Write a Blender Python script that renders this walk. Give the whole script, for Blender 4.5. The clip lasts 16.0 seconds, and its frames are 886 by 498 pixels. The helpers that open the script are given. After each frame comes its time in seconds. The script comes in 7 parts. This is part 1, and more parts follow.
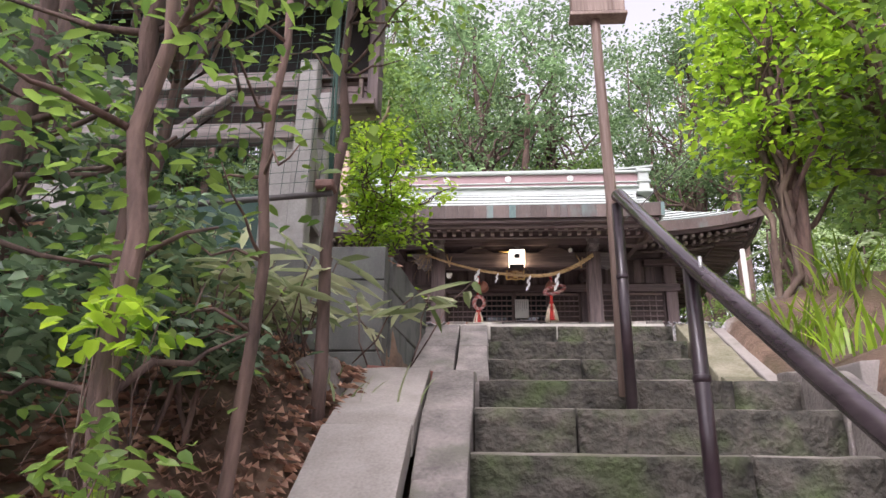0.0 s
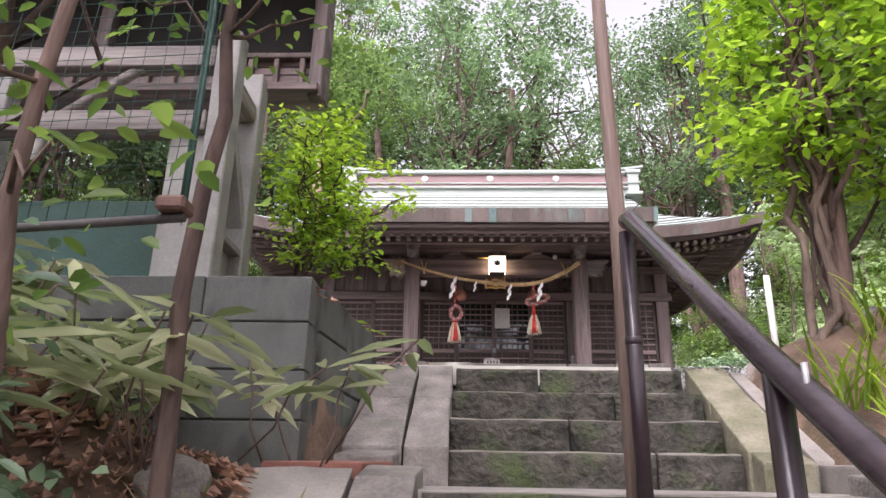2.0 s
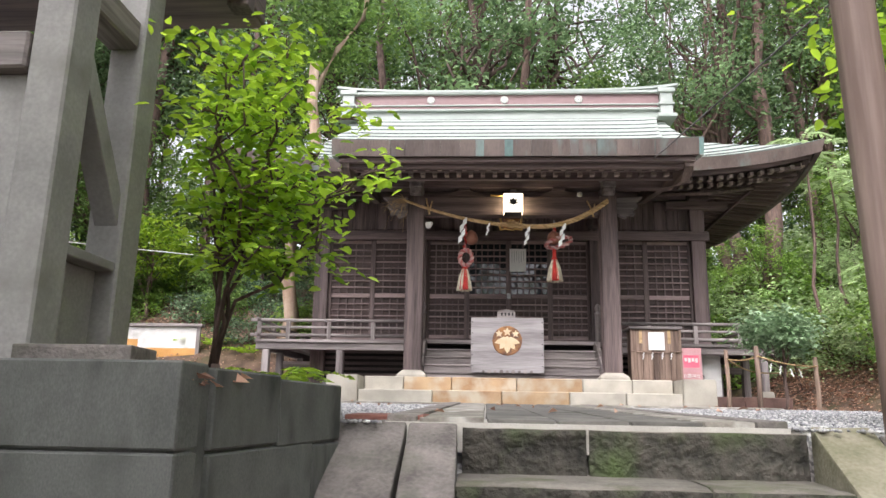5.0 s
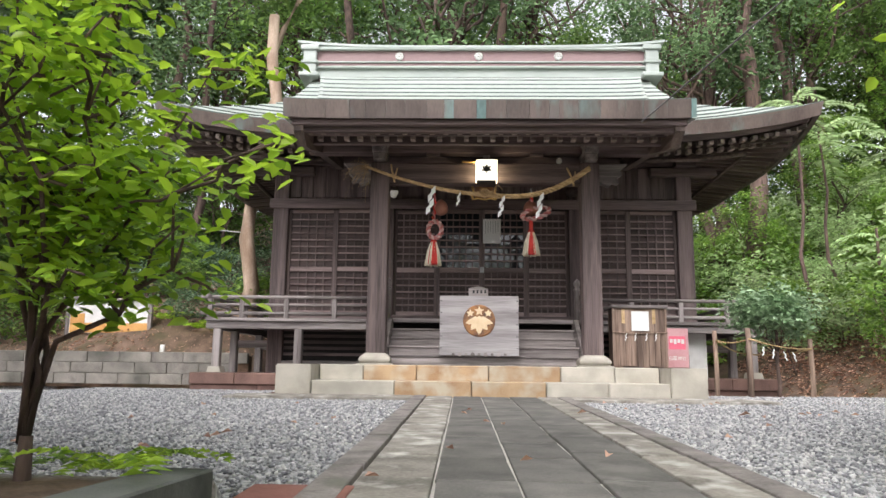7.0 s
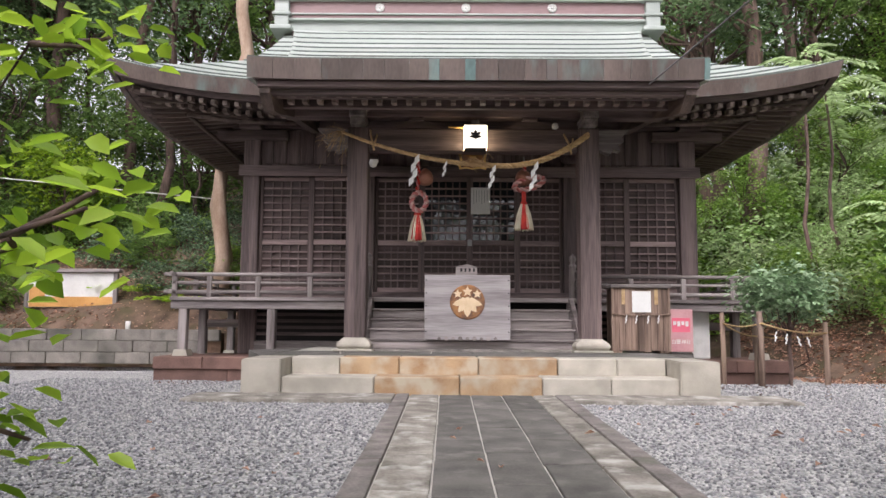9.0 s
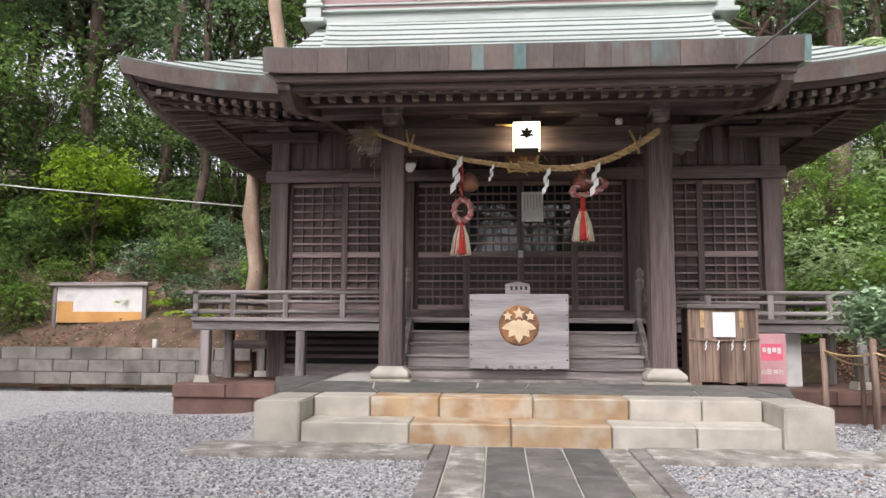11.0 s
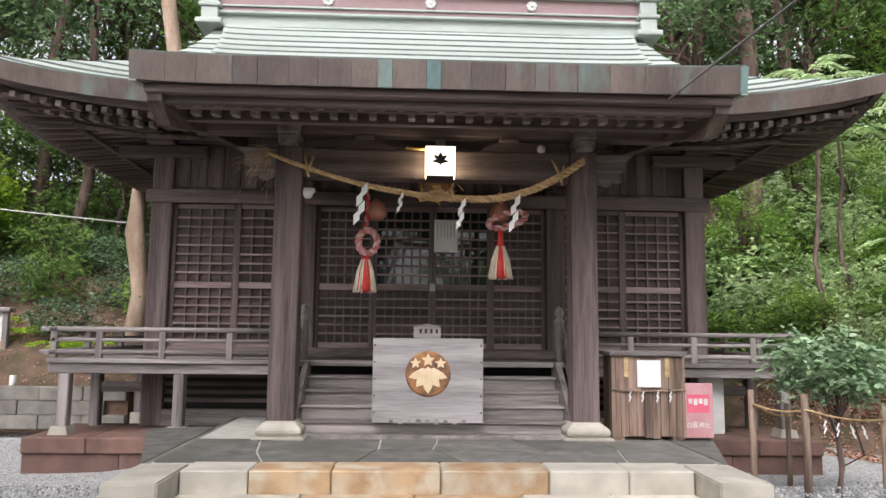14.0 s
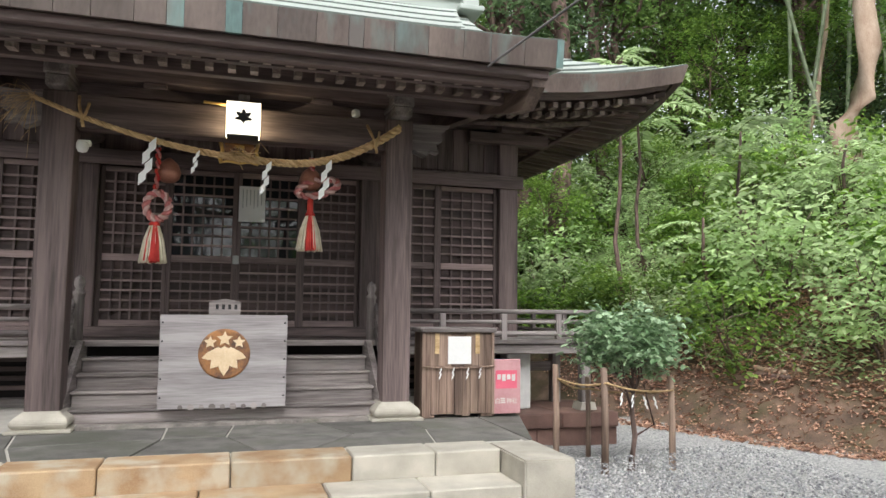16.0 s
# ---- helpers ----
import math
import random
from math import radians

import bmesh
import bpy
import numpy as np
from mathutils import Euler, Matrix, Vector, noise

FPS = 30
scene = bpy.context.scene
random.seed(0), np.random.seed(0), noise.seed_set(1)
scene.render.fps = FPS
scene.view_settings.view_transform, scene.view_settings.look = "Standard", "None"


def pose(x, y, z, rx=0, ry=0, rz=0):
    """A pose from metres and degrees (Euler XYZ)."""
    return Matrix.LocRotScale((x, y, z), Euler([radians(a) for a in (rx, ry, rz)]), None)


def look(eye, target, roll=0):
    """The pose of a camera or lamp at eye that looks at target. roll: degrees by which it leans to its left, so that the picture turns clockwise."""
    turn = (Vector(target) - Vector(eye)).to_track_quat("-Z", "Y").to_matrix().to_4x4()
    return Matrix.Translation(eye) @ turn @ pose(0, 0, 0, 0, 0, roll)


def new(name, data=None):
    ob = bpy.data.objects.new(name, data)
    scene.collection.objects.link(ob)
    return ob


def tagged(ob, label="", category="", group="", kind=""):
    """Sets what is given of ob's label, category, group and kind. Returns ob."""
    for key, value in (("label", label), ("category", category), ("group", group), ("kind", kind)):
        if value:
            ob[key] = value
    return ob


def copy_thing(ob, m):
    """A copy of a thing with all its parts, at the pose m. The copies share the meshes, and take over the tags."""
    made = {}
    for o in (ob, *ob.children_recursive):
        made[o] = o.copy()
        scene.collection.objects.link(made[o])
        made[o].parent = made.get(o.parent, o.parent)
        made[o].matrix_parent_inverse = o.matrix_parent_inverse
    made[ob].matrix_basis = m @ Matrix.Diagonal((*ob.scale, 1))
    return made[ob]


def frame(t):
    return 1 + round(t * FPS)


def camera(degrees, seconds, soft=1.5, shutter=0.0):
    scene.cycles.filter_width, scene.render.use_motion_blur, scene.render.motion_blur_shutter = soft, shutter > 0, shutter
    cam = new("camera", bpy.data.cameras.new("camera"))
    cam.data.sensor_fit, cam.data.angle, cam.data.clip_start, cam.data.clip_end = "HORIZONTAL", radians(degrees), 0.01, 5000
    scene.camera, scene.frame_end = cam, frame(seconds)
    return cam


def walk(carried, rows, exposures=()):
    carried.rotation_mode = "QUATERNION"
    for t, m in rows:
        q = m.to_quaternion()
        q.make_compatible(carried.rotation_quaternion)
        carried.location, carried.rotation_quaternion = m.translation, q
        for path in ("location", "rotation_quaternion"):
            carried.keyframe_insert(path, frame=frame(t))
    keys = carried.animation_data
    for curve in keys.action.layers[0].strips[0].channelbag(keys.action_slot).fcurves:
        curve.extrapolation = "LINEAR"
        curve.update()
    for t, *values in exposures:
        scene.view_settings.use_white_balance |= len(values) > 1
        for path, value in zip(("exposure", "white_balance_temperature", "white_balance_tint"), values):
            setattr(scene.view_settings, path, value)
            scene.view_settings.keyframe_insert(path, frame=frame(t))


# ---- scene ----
cam = camera(63.7, 16.0)
PATH = [
    (0, (-0.487, -13.386, -1.435), (-0.62, -11.508, -0.759), 0.8),
    (0.5, (-0.445, -13.141, -1.328), (-0.609, -11.258, -0.673), 0.5),
    (1, (-0.435, -12.9, -1.196), (-0.598, -11.011, -0.557), 1.0),
    (1.5, (-0.403, -12.68, -1.064), (-0.5, -10.794, -0.406), 0.9),
    (2, (-0.381, -12.413, -0.907), (-0.47, -10.529, -0.241), 1.1),
    (2.5, (-0.407, -12.175, -0.809), (-0.483, -10.266, -0.218), 1.2),
    (3, (-0.393, -11.909, -0.73), (-0.5, -9.971, -0.248), 0.8),
    (3.5, (-0.43, -11.674, -0.574), (-0.559, -9.735, -0.104), 1.1),
    (6, (-0.381, -10.538, 0.164), (-0.468, -8.583, 0.579), 0.9),
    (6.5, (-0.363, -10.305, 0.212), (-0.423, -8.346, 0.613), 0.8),
    (7, (-0.304, -10.081, 0.32), (-0.36, -8.109, 0.65), 0.7),
    (7.5, (-0.296, -9.885, 0.423), (-0.281, -7.9, 0.663), 0.5),
    (8, (-0.281, -9.661, 0.521), (-0.234, -7.675, 0.754), 0.4),
    (8.5, (-0.262, -9.497, 0.601), (-0.243, -7.507, 0.806), 0.8),
    (9, (-0.328, -9.263, 0.727), (-0.341, -7.273, 0.93), 0.4),
    (9.5, (-0.262, -8.994, 0.755), (-0.339, -7.006, 0.955), -0.2),
    (12, (-0.341, -7.667, 1.261), (-0.5, -5.684, 1.46), 0.4),
    (12.5, (-0.283, -7.484, 1.329), (-0.377, -5.508, 1.626), 0.2),
    (13, (-0.213, -7.312, 1.401), (-0.243, -5.329, 1.662), 0.3),
    (13.5, (-0.21, -7.275, 1.441), (-0.174, -5.289, 1.674), 0.6),
    (14, (-0.238, -7.286, 1.419), (-0.154, -5.3, 1.644), 0.6),
    (14.5, (-0.267, -7.294, 1.407), (-0.121, -5.311, 1.618), 0.5),
    (15, (-0.273, -7.274, 1.397), (-0.065, -5.295, 1.594), 0.2),
    (15.5, (-0.198, -7.144, 1.372), (0.149, -5.182, 1.554), 0.1),
    (16, (-0.061, -6.861, 1.393), (0.513, -4.953, 1.564), 0.6),
]
walk(cam, [(t, look(eye, target, roll)) for t, eye, target, roll in PATH], [(0, 0.7, 6300, 26), (3.5, 0.75, 6300, 23), (6, 0.48, 6350, 13), (7, 0.43, 6350, 13), (8.5, 0.2, 6350, 18), (9.5, 0.2, 6350, 19), (12, 0.4, 6300, 16), (13, 0.4, 6300, 15), (15, 0.3, 6300, 13), (16, 0.3, 6300, 10)])

# ---- light ----
world = bpy.data.worlds.new("overcast_sky")
scene.world = world
world.use_nodes = True
wn, wl = world.node_tree.nodes, world.node_tree.links
sky = wn.new("ShaderNodeTexSky")
sky.sky_type, sky.sun_disc = "NISHITA", False
sky.dust_density = 4.0
sky.sun_elevation, sky.sun_rotation = radians(50), radians(200)
grey = wn.new("ShaderNodeHueSaturation")
grey.inputs["Saturation"].default_value = 0.14
grey.inputs["Value"].default_value = 1.7
wl.new(sky.outputs[0], grey.inputs["Color"])
wl.new(grey.outputs[0], wn["Background"].inputs["Color"])
wn["Background"].inputs["Strength"].default_value = 0.15
sun = new("sun", bpy.data.lights.new("sun", "SUN"))
sun.data.energy, sun.data.angle, sun.data.color = 1.5, radians(45), (1.0, 0.96, 0.9)
sun.matrix_world = look((-6, -24, 30), (0, 0, 0))

# ---- materials ----


def shader(name):
    m = bpy.data.materials.new(name)
    m.use_nodes = True
    return m, m.node_tree.nodes, m.node_tree.links, m.node_tree.nodes["Principled BSDF"]


def surface(name, dark, light, scale=3.0, grain=60.0, stretch=(1, 1, 1), rough=0.75, bump=0.25, metal=0.0, vary=0.25, stain=None, stain_scale=0.8, stain_at=0.55, span=(0.5, 0.95)):
    """Two-scale noise between two colours, with piece-to-piece variation, stains and fine relief."""
    m, n, l, b = shader(name)
    co = n.new("ShaderNodeTexCoord")
    info = n.new("ShaderNodeObjectInfo")
    mp = n.new("ShaderNodeMapping")
    mp.inputs["Scale"].default_value = stretch
    add = n.new("ShaderNodeVectorMath")
    add.operation = "ADD"
    mul = n.new("ShaderNodeMath")
    mul.operation, mul.inputs[1].default_value = "MULTIPLY", 37.0
    l.new(info.outputs["Random"], mul.inputs[0])
    l.new(co.outputs["Object"], add.inputs[0])
    l.new(mul.outputs[0], add.inputs[1])
    l.new(add.outputs[0], mp.inputs["Vector"])
    big, fine = n.new("ShaderNodeTexNoise"), n.new("ShaderNodeTexNoise")
    big.inputs["Scale"].default_value, big.inputs["Detail"].default_value = scale, 5
    fine.inputs["Scale"].default_value, fine.inputs["Detail"].default_value = grain, 4
    l.new(mp.outputs[0], big.inputs["Vector"])
    l.new(mp.outputs[0], fine.inputs["Vector"])
    half = n.new("ShaderNodeMath")
    half.operation, half.inputs[1].default_value = "MULTIPLY_ADD", 0.45
    l.new(fine.outputs["Fac"], half.inputs[0])
    l.new(big.outputs["Fac"], half.inputs[2])
    ramp = n.new("ShaderNodeMapRange")
    ramp.inputs["From Min"].default_value, ramp.inputs["From Max"].default_value = span
    l.new(half.outputs[0], ramp.inputs["Value"])
    mix = n.new("ShaderNodeMix")
    mix.data_type = "RGBA"
    mix.inputs["A"].default_value, mix.inputs["B"].default_value = (*dark, 1), (*light, 1)
    l.new(ramp.outputs[0], mix.inputs["Factor"])
    last = mix.outputs["Result"]
    if stain:
        sn = n.new("ShaderNodeTexNoise")
        sn.inputs["Scale"].default_value, sn.inputs["Detail"].default_value = stain_scale, 6
        l.new(mp.outputs[0], sn.inputs["Vector"])
        sr = n.new("ShaderNodeMapRange")
        sr.inputs["From Min"].default_value, sr.inputs["From Max"].default_value = stain_at - 0.08, stain_at + 0.12
        l.new(sn.outputs["Fac"], sr.inputs["Value"])
        sm = n.new("ShaderNodeMix")
        sm.data_type = "RGBA"
        sm.inputs["B"].default_value = (*stain, 1)
        l.new(sr.outputs[0], sm.inputs["Factor"])
        l.new(last, sm.inputs["A"])
        last = sm.outputs["Result"]
    hv = n.new("ShaderNodeHueSaturation")
    vr = n.new("ShaderNodeMapRange")
    vr.inputs["To Min"].default_value, vr.inputs["To Max"].default_value = 1 - vary, 1 + vary
    l.new(info.outputs["Random"], vr.inputs["Value"])
    l.new(vr.outputs[0], hv.inputs["Value"])
    l.new(last, hv.inputs["Color"])
    l.new(hv.outputs[0], b.inputs["Base Color"])
    b.inputs["Roughness"].default_value, b.inputs["Metallic"].default_value = rough, metal
    bp = n.new("ShaderNodeBump")
    bp.inputs["Strength"].default_value, bp.inputs["Distance"].default_value = bump, 0.02
    l.new(half.outputs[0], bp.inputs["Height"])
    l.new(bp.outputs[0], b.inputs["Normal"])
    return m


def leafy(name, dark, light, rough=0.4, glow=0.35, drift=0.0, spec=0.5):
    """Leaf blades: colour by island, some light let through. drift: how far whole boughs differ in tone."""
    m, n, l, b = shader(name)
    geo, info = n.new("ShaderNodeNewGeometry"), n.new("ShaderNodeObjectInfo")
    mix = n.new("ShaderNodeMix")
    mix.data_type = "RGBA"
    mix.inputs["A"].default_value, mix.inputs["B"].default_value = (*dark, 1), (*light, 1)
    l.new(geo.outputs["Random Per Island"], mix.inputs["Factor"])
    hv = n.new("ShaderNodeHueSaturation")
    vr = n.new("ShaderNodeMapRange")
    vr.inputs["To Min"].default_value, vr.inputs["To Max"].default_value = 0.75, 1.25
    l.new(info.outputs["Random"], vr.inputs["Value"])
    l.new(vr.outputs[0], hv.inputs["Value"])
    l.new(mix.outputs["Result"], hv.inputs["Color"])
    last = hv.outputs[0]
    if drift:
        co, nz, dr, hs = n.new("ShaderNodeTexCoord"), n.new("ShaderNodeTexNoise"), n.new("ShaderNodeMapRange"), n.new("ShaderNodeHueSaturation")
        nz.inputs["Scale"].default_value, nz.inputs["Detail"].default_value = 0.55, 2
        l.new(co.outputs["Object"], nz.inputs["Vector"])
        dr.inputs["From Min"].default_value, dr.inputs["From Max"].default_value = 0.35, 0.65
        dr.inputs["To Min"].default_value, dr.inputs["To Max"].default_value = 1 - drift, 1 + drift
        l.new(nz.outputs["Fac"], dr.inputs["Value"])
        l.new(dr.outputs[0], hs.inputs["Value"])
        l.new(last, hs.inputs["Color"])
        last = hs.outputs[0]
    l.new(last, b.inputs["Base Color"])
    b.inputs["Roughness"].default_value, b.inputs["Specular IOR Level"].default_value = rough, spec
    tr, ms = n.new("ShaderNodeBsdfTranslucent"), n.new("ShaderNodeMixShader")
    th = n.new("ShaderNodeHueSaturation")
    th.inputs["Value"].default_value, th.inputs["Saturation"].default_value = 1.8, 1.05
    l.new(last, th.inputs["Color"])
    l.new(th.outputs[0], tr.inputs["Color"])
    ms.inputs[0].default_value = glow
    l.new(b.outputs[0], ms.inputs[1])
    l.new(tr.outputs[0], ms.inputs[2])
    l.new(ms.outputs[0], n["Material Output"].inputs["Surface"])
    return m


def wood(name, dark, light, axis, **kw):
    stretch = {"x": (0.06, 1, 1), "y": (1, 0.06, 1), "z": (1, 1, 0.05)}[axis]
    kw.setdefault("rough", 0.7)
    kw.setdefault("span", (0.58, 0.88))
    return surface(name, dark, light, scale=9, grain=70, stretch=stretch, bump=0.3, **kw)


DARK_A, DARK_B = (0.066, 0.047, 0.045), (0.18, 0.132, 0.125)
wood_x, wood_y, wood_z = (wood("dark_timber_" + a, DARK_A, DARK_B, a, vary=0.2) for a in "xyz")
# same timber twice: bars along x coloured as lit, upright ones as shaded
lattice_lit_x, lattice_shade_z = (wood("lattice_timber_" + a, (c * 0.1, c * 0.072, c * 0.068), (c * 0.24, c * 0.178, c * 0.168), a, vary=0.15) for a, c in (("x", 1.45), ("z", 0.8)))
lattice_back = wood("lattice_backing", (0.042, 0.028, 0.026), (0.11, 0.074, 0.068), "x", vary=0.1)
rafter_wood = wood("rafter_timber", (0.06, 0.042, 0.036), (0.16, 0.117, 0.1), "y", vary=0.25)
grey_x, grey_y, grey_z = (wood("grey_timber_" + a, (0.125, 0.105, 0.1), (0.33, 0.29, 0.278), a, vary=0.15) for a in "xyz")
box_wood = wood("silver_board", (0.22, 0.2, 0.2), (0.4, 0.37, 0.372), "x", vary=0.05)
crate_wood = wood("weathered_cedar", (0.1, 0.062, 0.045), (0.3, 0.21, 0.16), "z", vary=0.3)
# near-black colour in place of the shade under the floors and in the loft
shade_black = surface("painted_shade", (0.012, 0.01, 0.01), (0.02, 0.017, 0.016), rough=0.9, vary=0)
copper = surface("patina_copper", (0.31, 0.35, 0.318), (0.42, 0.455, 0.425), scale=1.2, grain=14, stretch=(0.4, 1, 1), rough=0.45, bump=0.06, vary=0.06, stain=(0.36, 0.42, 0.38), stain_scale=1.6, stain_at=0.62)
# seam of each roof course, darkened for the shade in the gap
copper_seam_shade = surface("shaded_copper_seam", (0.06, 0.075, 0.065), (0.13, 0.155, 0.135), scale=4, rough=0.6, vary=0)
ridge_red = surface("oxide_ridge", (0.2, 0.12, 0.12), (0.3, 0.2, 0.2), scale=2, grain=30, stretch=(0.2, 1, 1), rough=0.6, vary=0.05)
gold = surface("gold_leaf", (0.62, 0.38, 0.1), (0.8, 0.55, 0.2), scale=6, grain=80, rough=0.45, metal=0.5, vary=0.05)
gold_wood = surface("gilt_wood", (0.62, 0.45, 0.26), (0.8, 0.64, 0.44), scale=5, grain=60, rough=0.6, vary=0.03)
crest_dark = surface("crest_field", (0.09, 0.05, 0.04), (0.4, 0.18, 0.06), scale=9, grain=60, rough=0.6, vary=0)
white_paper = surface("white_paper", (0.72, 0.72, 0.7), (0.82, 0.82, 0.8), scale=2, grain=40, rough=0.8, bump=0.03, vary=0.03)
black_ink = surface("black_mark", (0.02, 0.02, 0.02), (0.04, 0.04, 0.04), rough=0.7, vary=0)
granite = surface("pale_granite", (0.33, 0.305, 0.255), (0.5, 0.465, 0.395), scale=4, grain=160, rough=0.75, bump=0.12, vary=0.08, stain=(0.31, 0.29, 0.245), stain_scale=2.2, stain_at=0.6)
granite_rust = surface("rust_stained_stone", (0.25, 0.14, 0.07), (0.45, 0.32, 0.19), scale=3, grain=150, rough=0.75, bump=0.12, vary=0.12, stain=(0.43, 0.37, 0.28), stain_scale=4.5, stain_at=0.53)
apron_stone = surface("apron_flagstone", (0.085, 0.08, 0.073), (0.19, 0.18, 0.165), scale=5, grain=130, rough=0.85, bump=0.45, vary=0.2, stain=(0.1, 0.1, 0.08), stain_scale=2)
mortar = surface("mortar", (0.4, 0.38, 0.34), (0.52, 0.5, 0.45), scale=8, grain=120, rough=0.9, vary=0)
red_stone = surface("red_andesite", (0.1, 0.055, 0.045), (0.22, 0.125, 0.1), scale=3, grain=80, rough=0.8, vary=0.25)
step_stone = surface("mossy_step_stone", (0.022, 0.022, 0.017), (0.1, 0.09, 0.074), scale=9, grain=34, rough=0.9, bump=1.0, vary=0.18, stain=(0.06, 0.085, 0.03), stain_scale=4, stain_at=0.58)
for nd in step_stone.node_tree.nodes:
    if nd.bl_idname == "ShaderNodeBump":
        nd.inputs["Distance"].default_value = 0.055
# worn treads; the light falling on them is also in this colour
tread_stone = surface("worn_lit_tread", (0.1, 0.09, 0.075), (0.23, 0.21, 0.18), scale=6, grain=60, rough=0.9, bump=0.5, vary=0.12, stain=(0.09, 0.095, 0.05), stain_scale=4, stain_at=0.6)
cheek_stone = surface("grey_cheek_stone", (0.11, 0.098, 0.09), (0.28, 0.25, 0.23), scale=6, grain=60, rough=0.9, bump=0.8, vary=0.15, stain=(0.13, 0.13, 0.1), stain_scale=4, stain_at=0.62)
moss_stone = surface("moss_covered_stone", (0.12, 0.115, 0.065), (0.26, 0.24, 0.18), scale=6, grain=60, rough=0.95, bump=0.5, vary=0.1)
concrete = surface("pale_concrete", (0.2, 0.18, 0.165), (0.36, 0.325, 0.3), scale=3, grain=90, rough=0.85, bump=0.12, vary=0.08, stain=(0.15, 0.14, 0.12), stain_scale=3, stain_at=0.6)
block_grey = surface("grey_block", (0.085, 0.09, 0.084), (0.19, 0.195, 0.182), scale=2.5, grain=120, rough=0.85, bump=0.12, vary=0.14, stain=(0.04, 0.045, 0.04), stain_scale=2.5, stain_at=0.55)
brick_red = surface("red_paver", (0.2, 0.08, 0.06), (0.32, 0.14, 0.11), scale=5, grain=90, rough=0.85, vary=0.1)
path_dark = surface("dark_path_slab", (0.07, 0.068, 0.06), (0.16, 0.15, 0.135), scale=4, grain=80, rough=0.85, bump=0.3, vary=0.2, stain=(0.2, 0.19, 0.17), stain_scale=5, stain_at=0.64)
path_pale = surface("worn_path_concrete", (0.12, 0.108, 0.09), (0.32, 0.295, 0.255), scale=5, grain=60, rough=0.9, bump=0.4, vary=0.12, stain=(0.5, 0.48, 0.44), stain_scale=6, stain_at=0.6)
soil = surface("leaf_litter_soil", (0.07, 0.042, 0.028), (0.25, 0.155, 0.105), scale=4, grain=50, rough=1.0, bump=0.8, vary=0, stain=(0.085, 0.085, 0.035), stain_scale=0.7, stain_at=0.58)
bark = surface("brown_bark", (0.05, 0.034, 0.029), (0.19, 0.125, 0.104), scale=12, grain=60, stretch=(1, 1, 0.2), rough=0.95, bump=0.8, vary=0.25)
cane_green = surface("bamboo_cane_skin", (0.16, 0.2, 0.12), (0.3, 0.34, 0.22), scale=3, grain=30, stretch=(1, 1, 0.2), rough=0.5, bump=0.05, vary=0.15)
bark_pale = surface("pale_bark", (0.3, 0.2, 0.14), (0.52, 0.4, 0.31), scale=5, grain=50, stretch=(1, 1, 0.3), rough=0.9, bump=0.3, vary=0.1)
rail_paint = surface("dark_brown_enamel", (0.02, 0.012, 0.016), (0.045, 0.03, 0.036), scale=6, grain=40, rough=0.28, bump=0.04, vary=0)
# the posts' enamel again, glossier, its colour lifted for the sky highlight
rail_gloss = surface("glossy_enamel_tube", (0.035, 0.024, 0.03), (0.11, 0.085, 0.095), scale=7, grain=60, stretch=(1, 0.15, 1), rough=0.2, metal=0.35, bump=0.04, vary=0)
pole_wood = wood("old_pole_timber", (0.16, 0.11, 0.09), (0.33, 0.25, 0.21), "z", vary=0.1)
straw = surface("straw_rope", (0.36, 0.23, 0.1), (0.66, 0.47, 0.26), scale=20, grain=120, stretch=(0.3, 1, 1), rough=0.85, bump=0.6, vary=0.1)
red_cloth = surface("red_cloth", (0.5, 0.03, 0.03), (0.72, 0.08, 0.06), scale=10, grain=120, rough=0.85, vary=0.05)
white_cloth = surface("cream_cloth", (0.6, 0.52, 0.38), (0.8, 0.74, 0.6), scale=10, grain=120, rough=0.9, vary=0.05)
pink_cord = surface("faded_pink_cord", (0.5, 0.13, 0.13), (0.68, 0.3, 0.29), scale=14, grain=120, rough=0.9, vary=0.08)
rose_cord = surface("pale_rose_cord", (0.55, 0.32, 0.3), (0.74, 0.52, 0.5), scale=14, grain=120, rough=0.9, vary=0.05)
bell_mat = surface("dull_bell_bronze", (0.3, 0.12, 0.08), (0.45, 0.22, 0.16), scale=5, grain=50, rough=0.5, metal=0.4, vary=0)
sign_pink = surface("faded_red_sign", (0.42, 0.2, 0.21), (0.56, 0.32, 0.33), scale=2, grain=40, rough=0.6, bump=0.03, vary=0)
sign_red = surface("red_panel_paint", (0.6, 0.09, 0.15), (0.72, 0.16, 0.23), scale=3, rough=0.5, bump=0.02, vary=0)
white_paint = surface("off_white_paint", (0.55, 0.54, 0.52), (0.74, 0.73, 0.7), scale=3, grain=70, rough=0.7, bump=0.08, vary=0.08, stain=(0.42, 0.41, 0.38), stain_scale=3, stain_at=0.62)
shed_paint = surface("aged_pale_frame", (0.24, 0.235, 0.225), (0.4, 0.39, 0.37), scale=3, grain=70, rough=0.75, bump=0.1, vary=0.1, stain=(0.17, 0.165, 0.15), stain_scale=3, stain_at=0.58)
yellow_paint = surface("ochre_panel", (0.5, 0.25, 0.07), (0.66, 0.36, 0.12), scale=3, rough=0.7, vary=0)
green_net = surface("green_net_cord", (0.012, 0.04, 0.03), (0.02, 0.07, 0.055), rough=0.7, vary=0.1)
steel_grey = surface("grey_steel", (0.35, 0.35, 0.36), (0.5, 0.5, 0.5), scale=5, rough=0.45, metal=0.4, vary=0)
cable_mat = surface("cable_sheath", (0.06, 0.055, 0.055), (0.12, 0.11, 0.11), rough=0.6, vary=0)
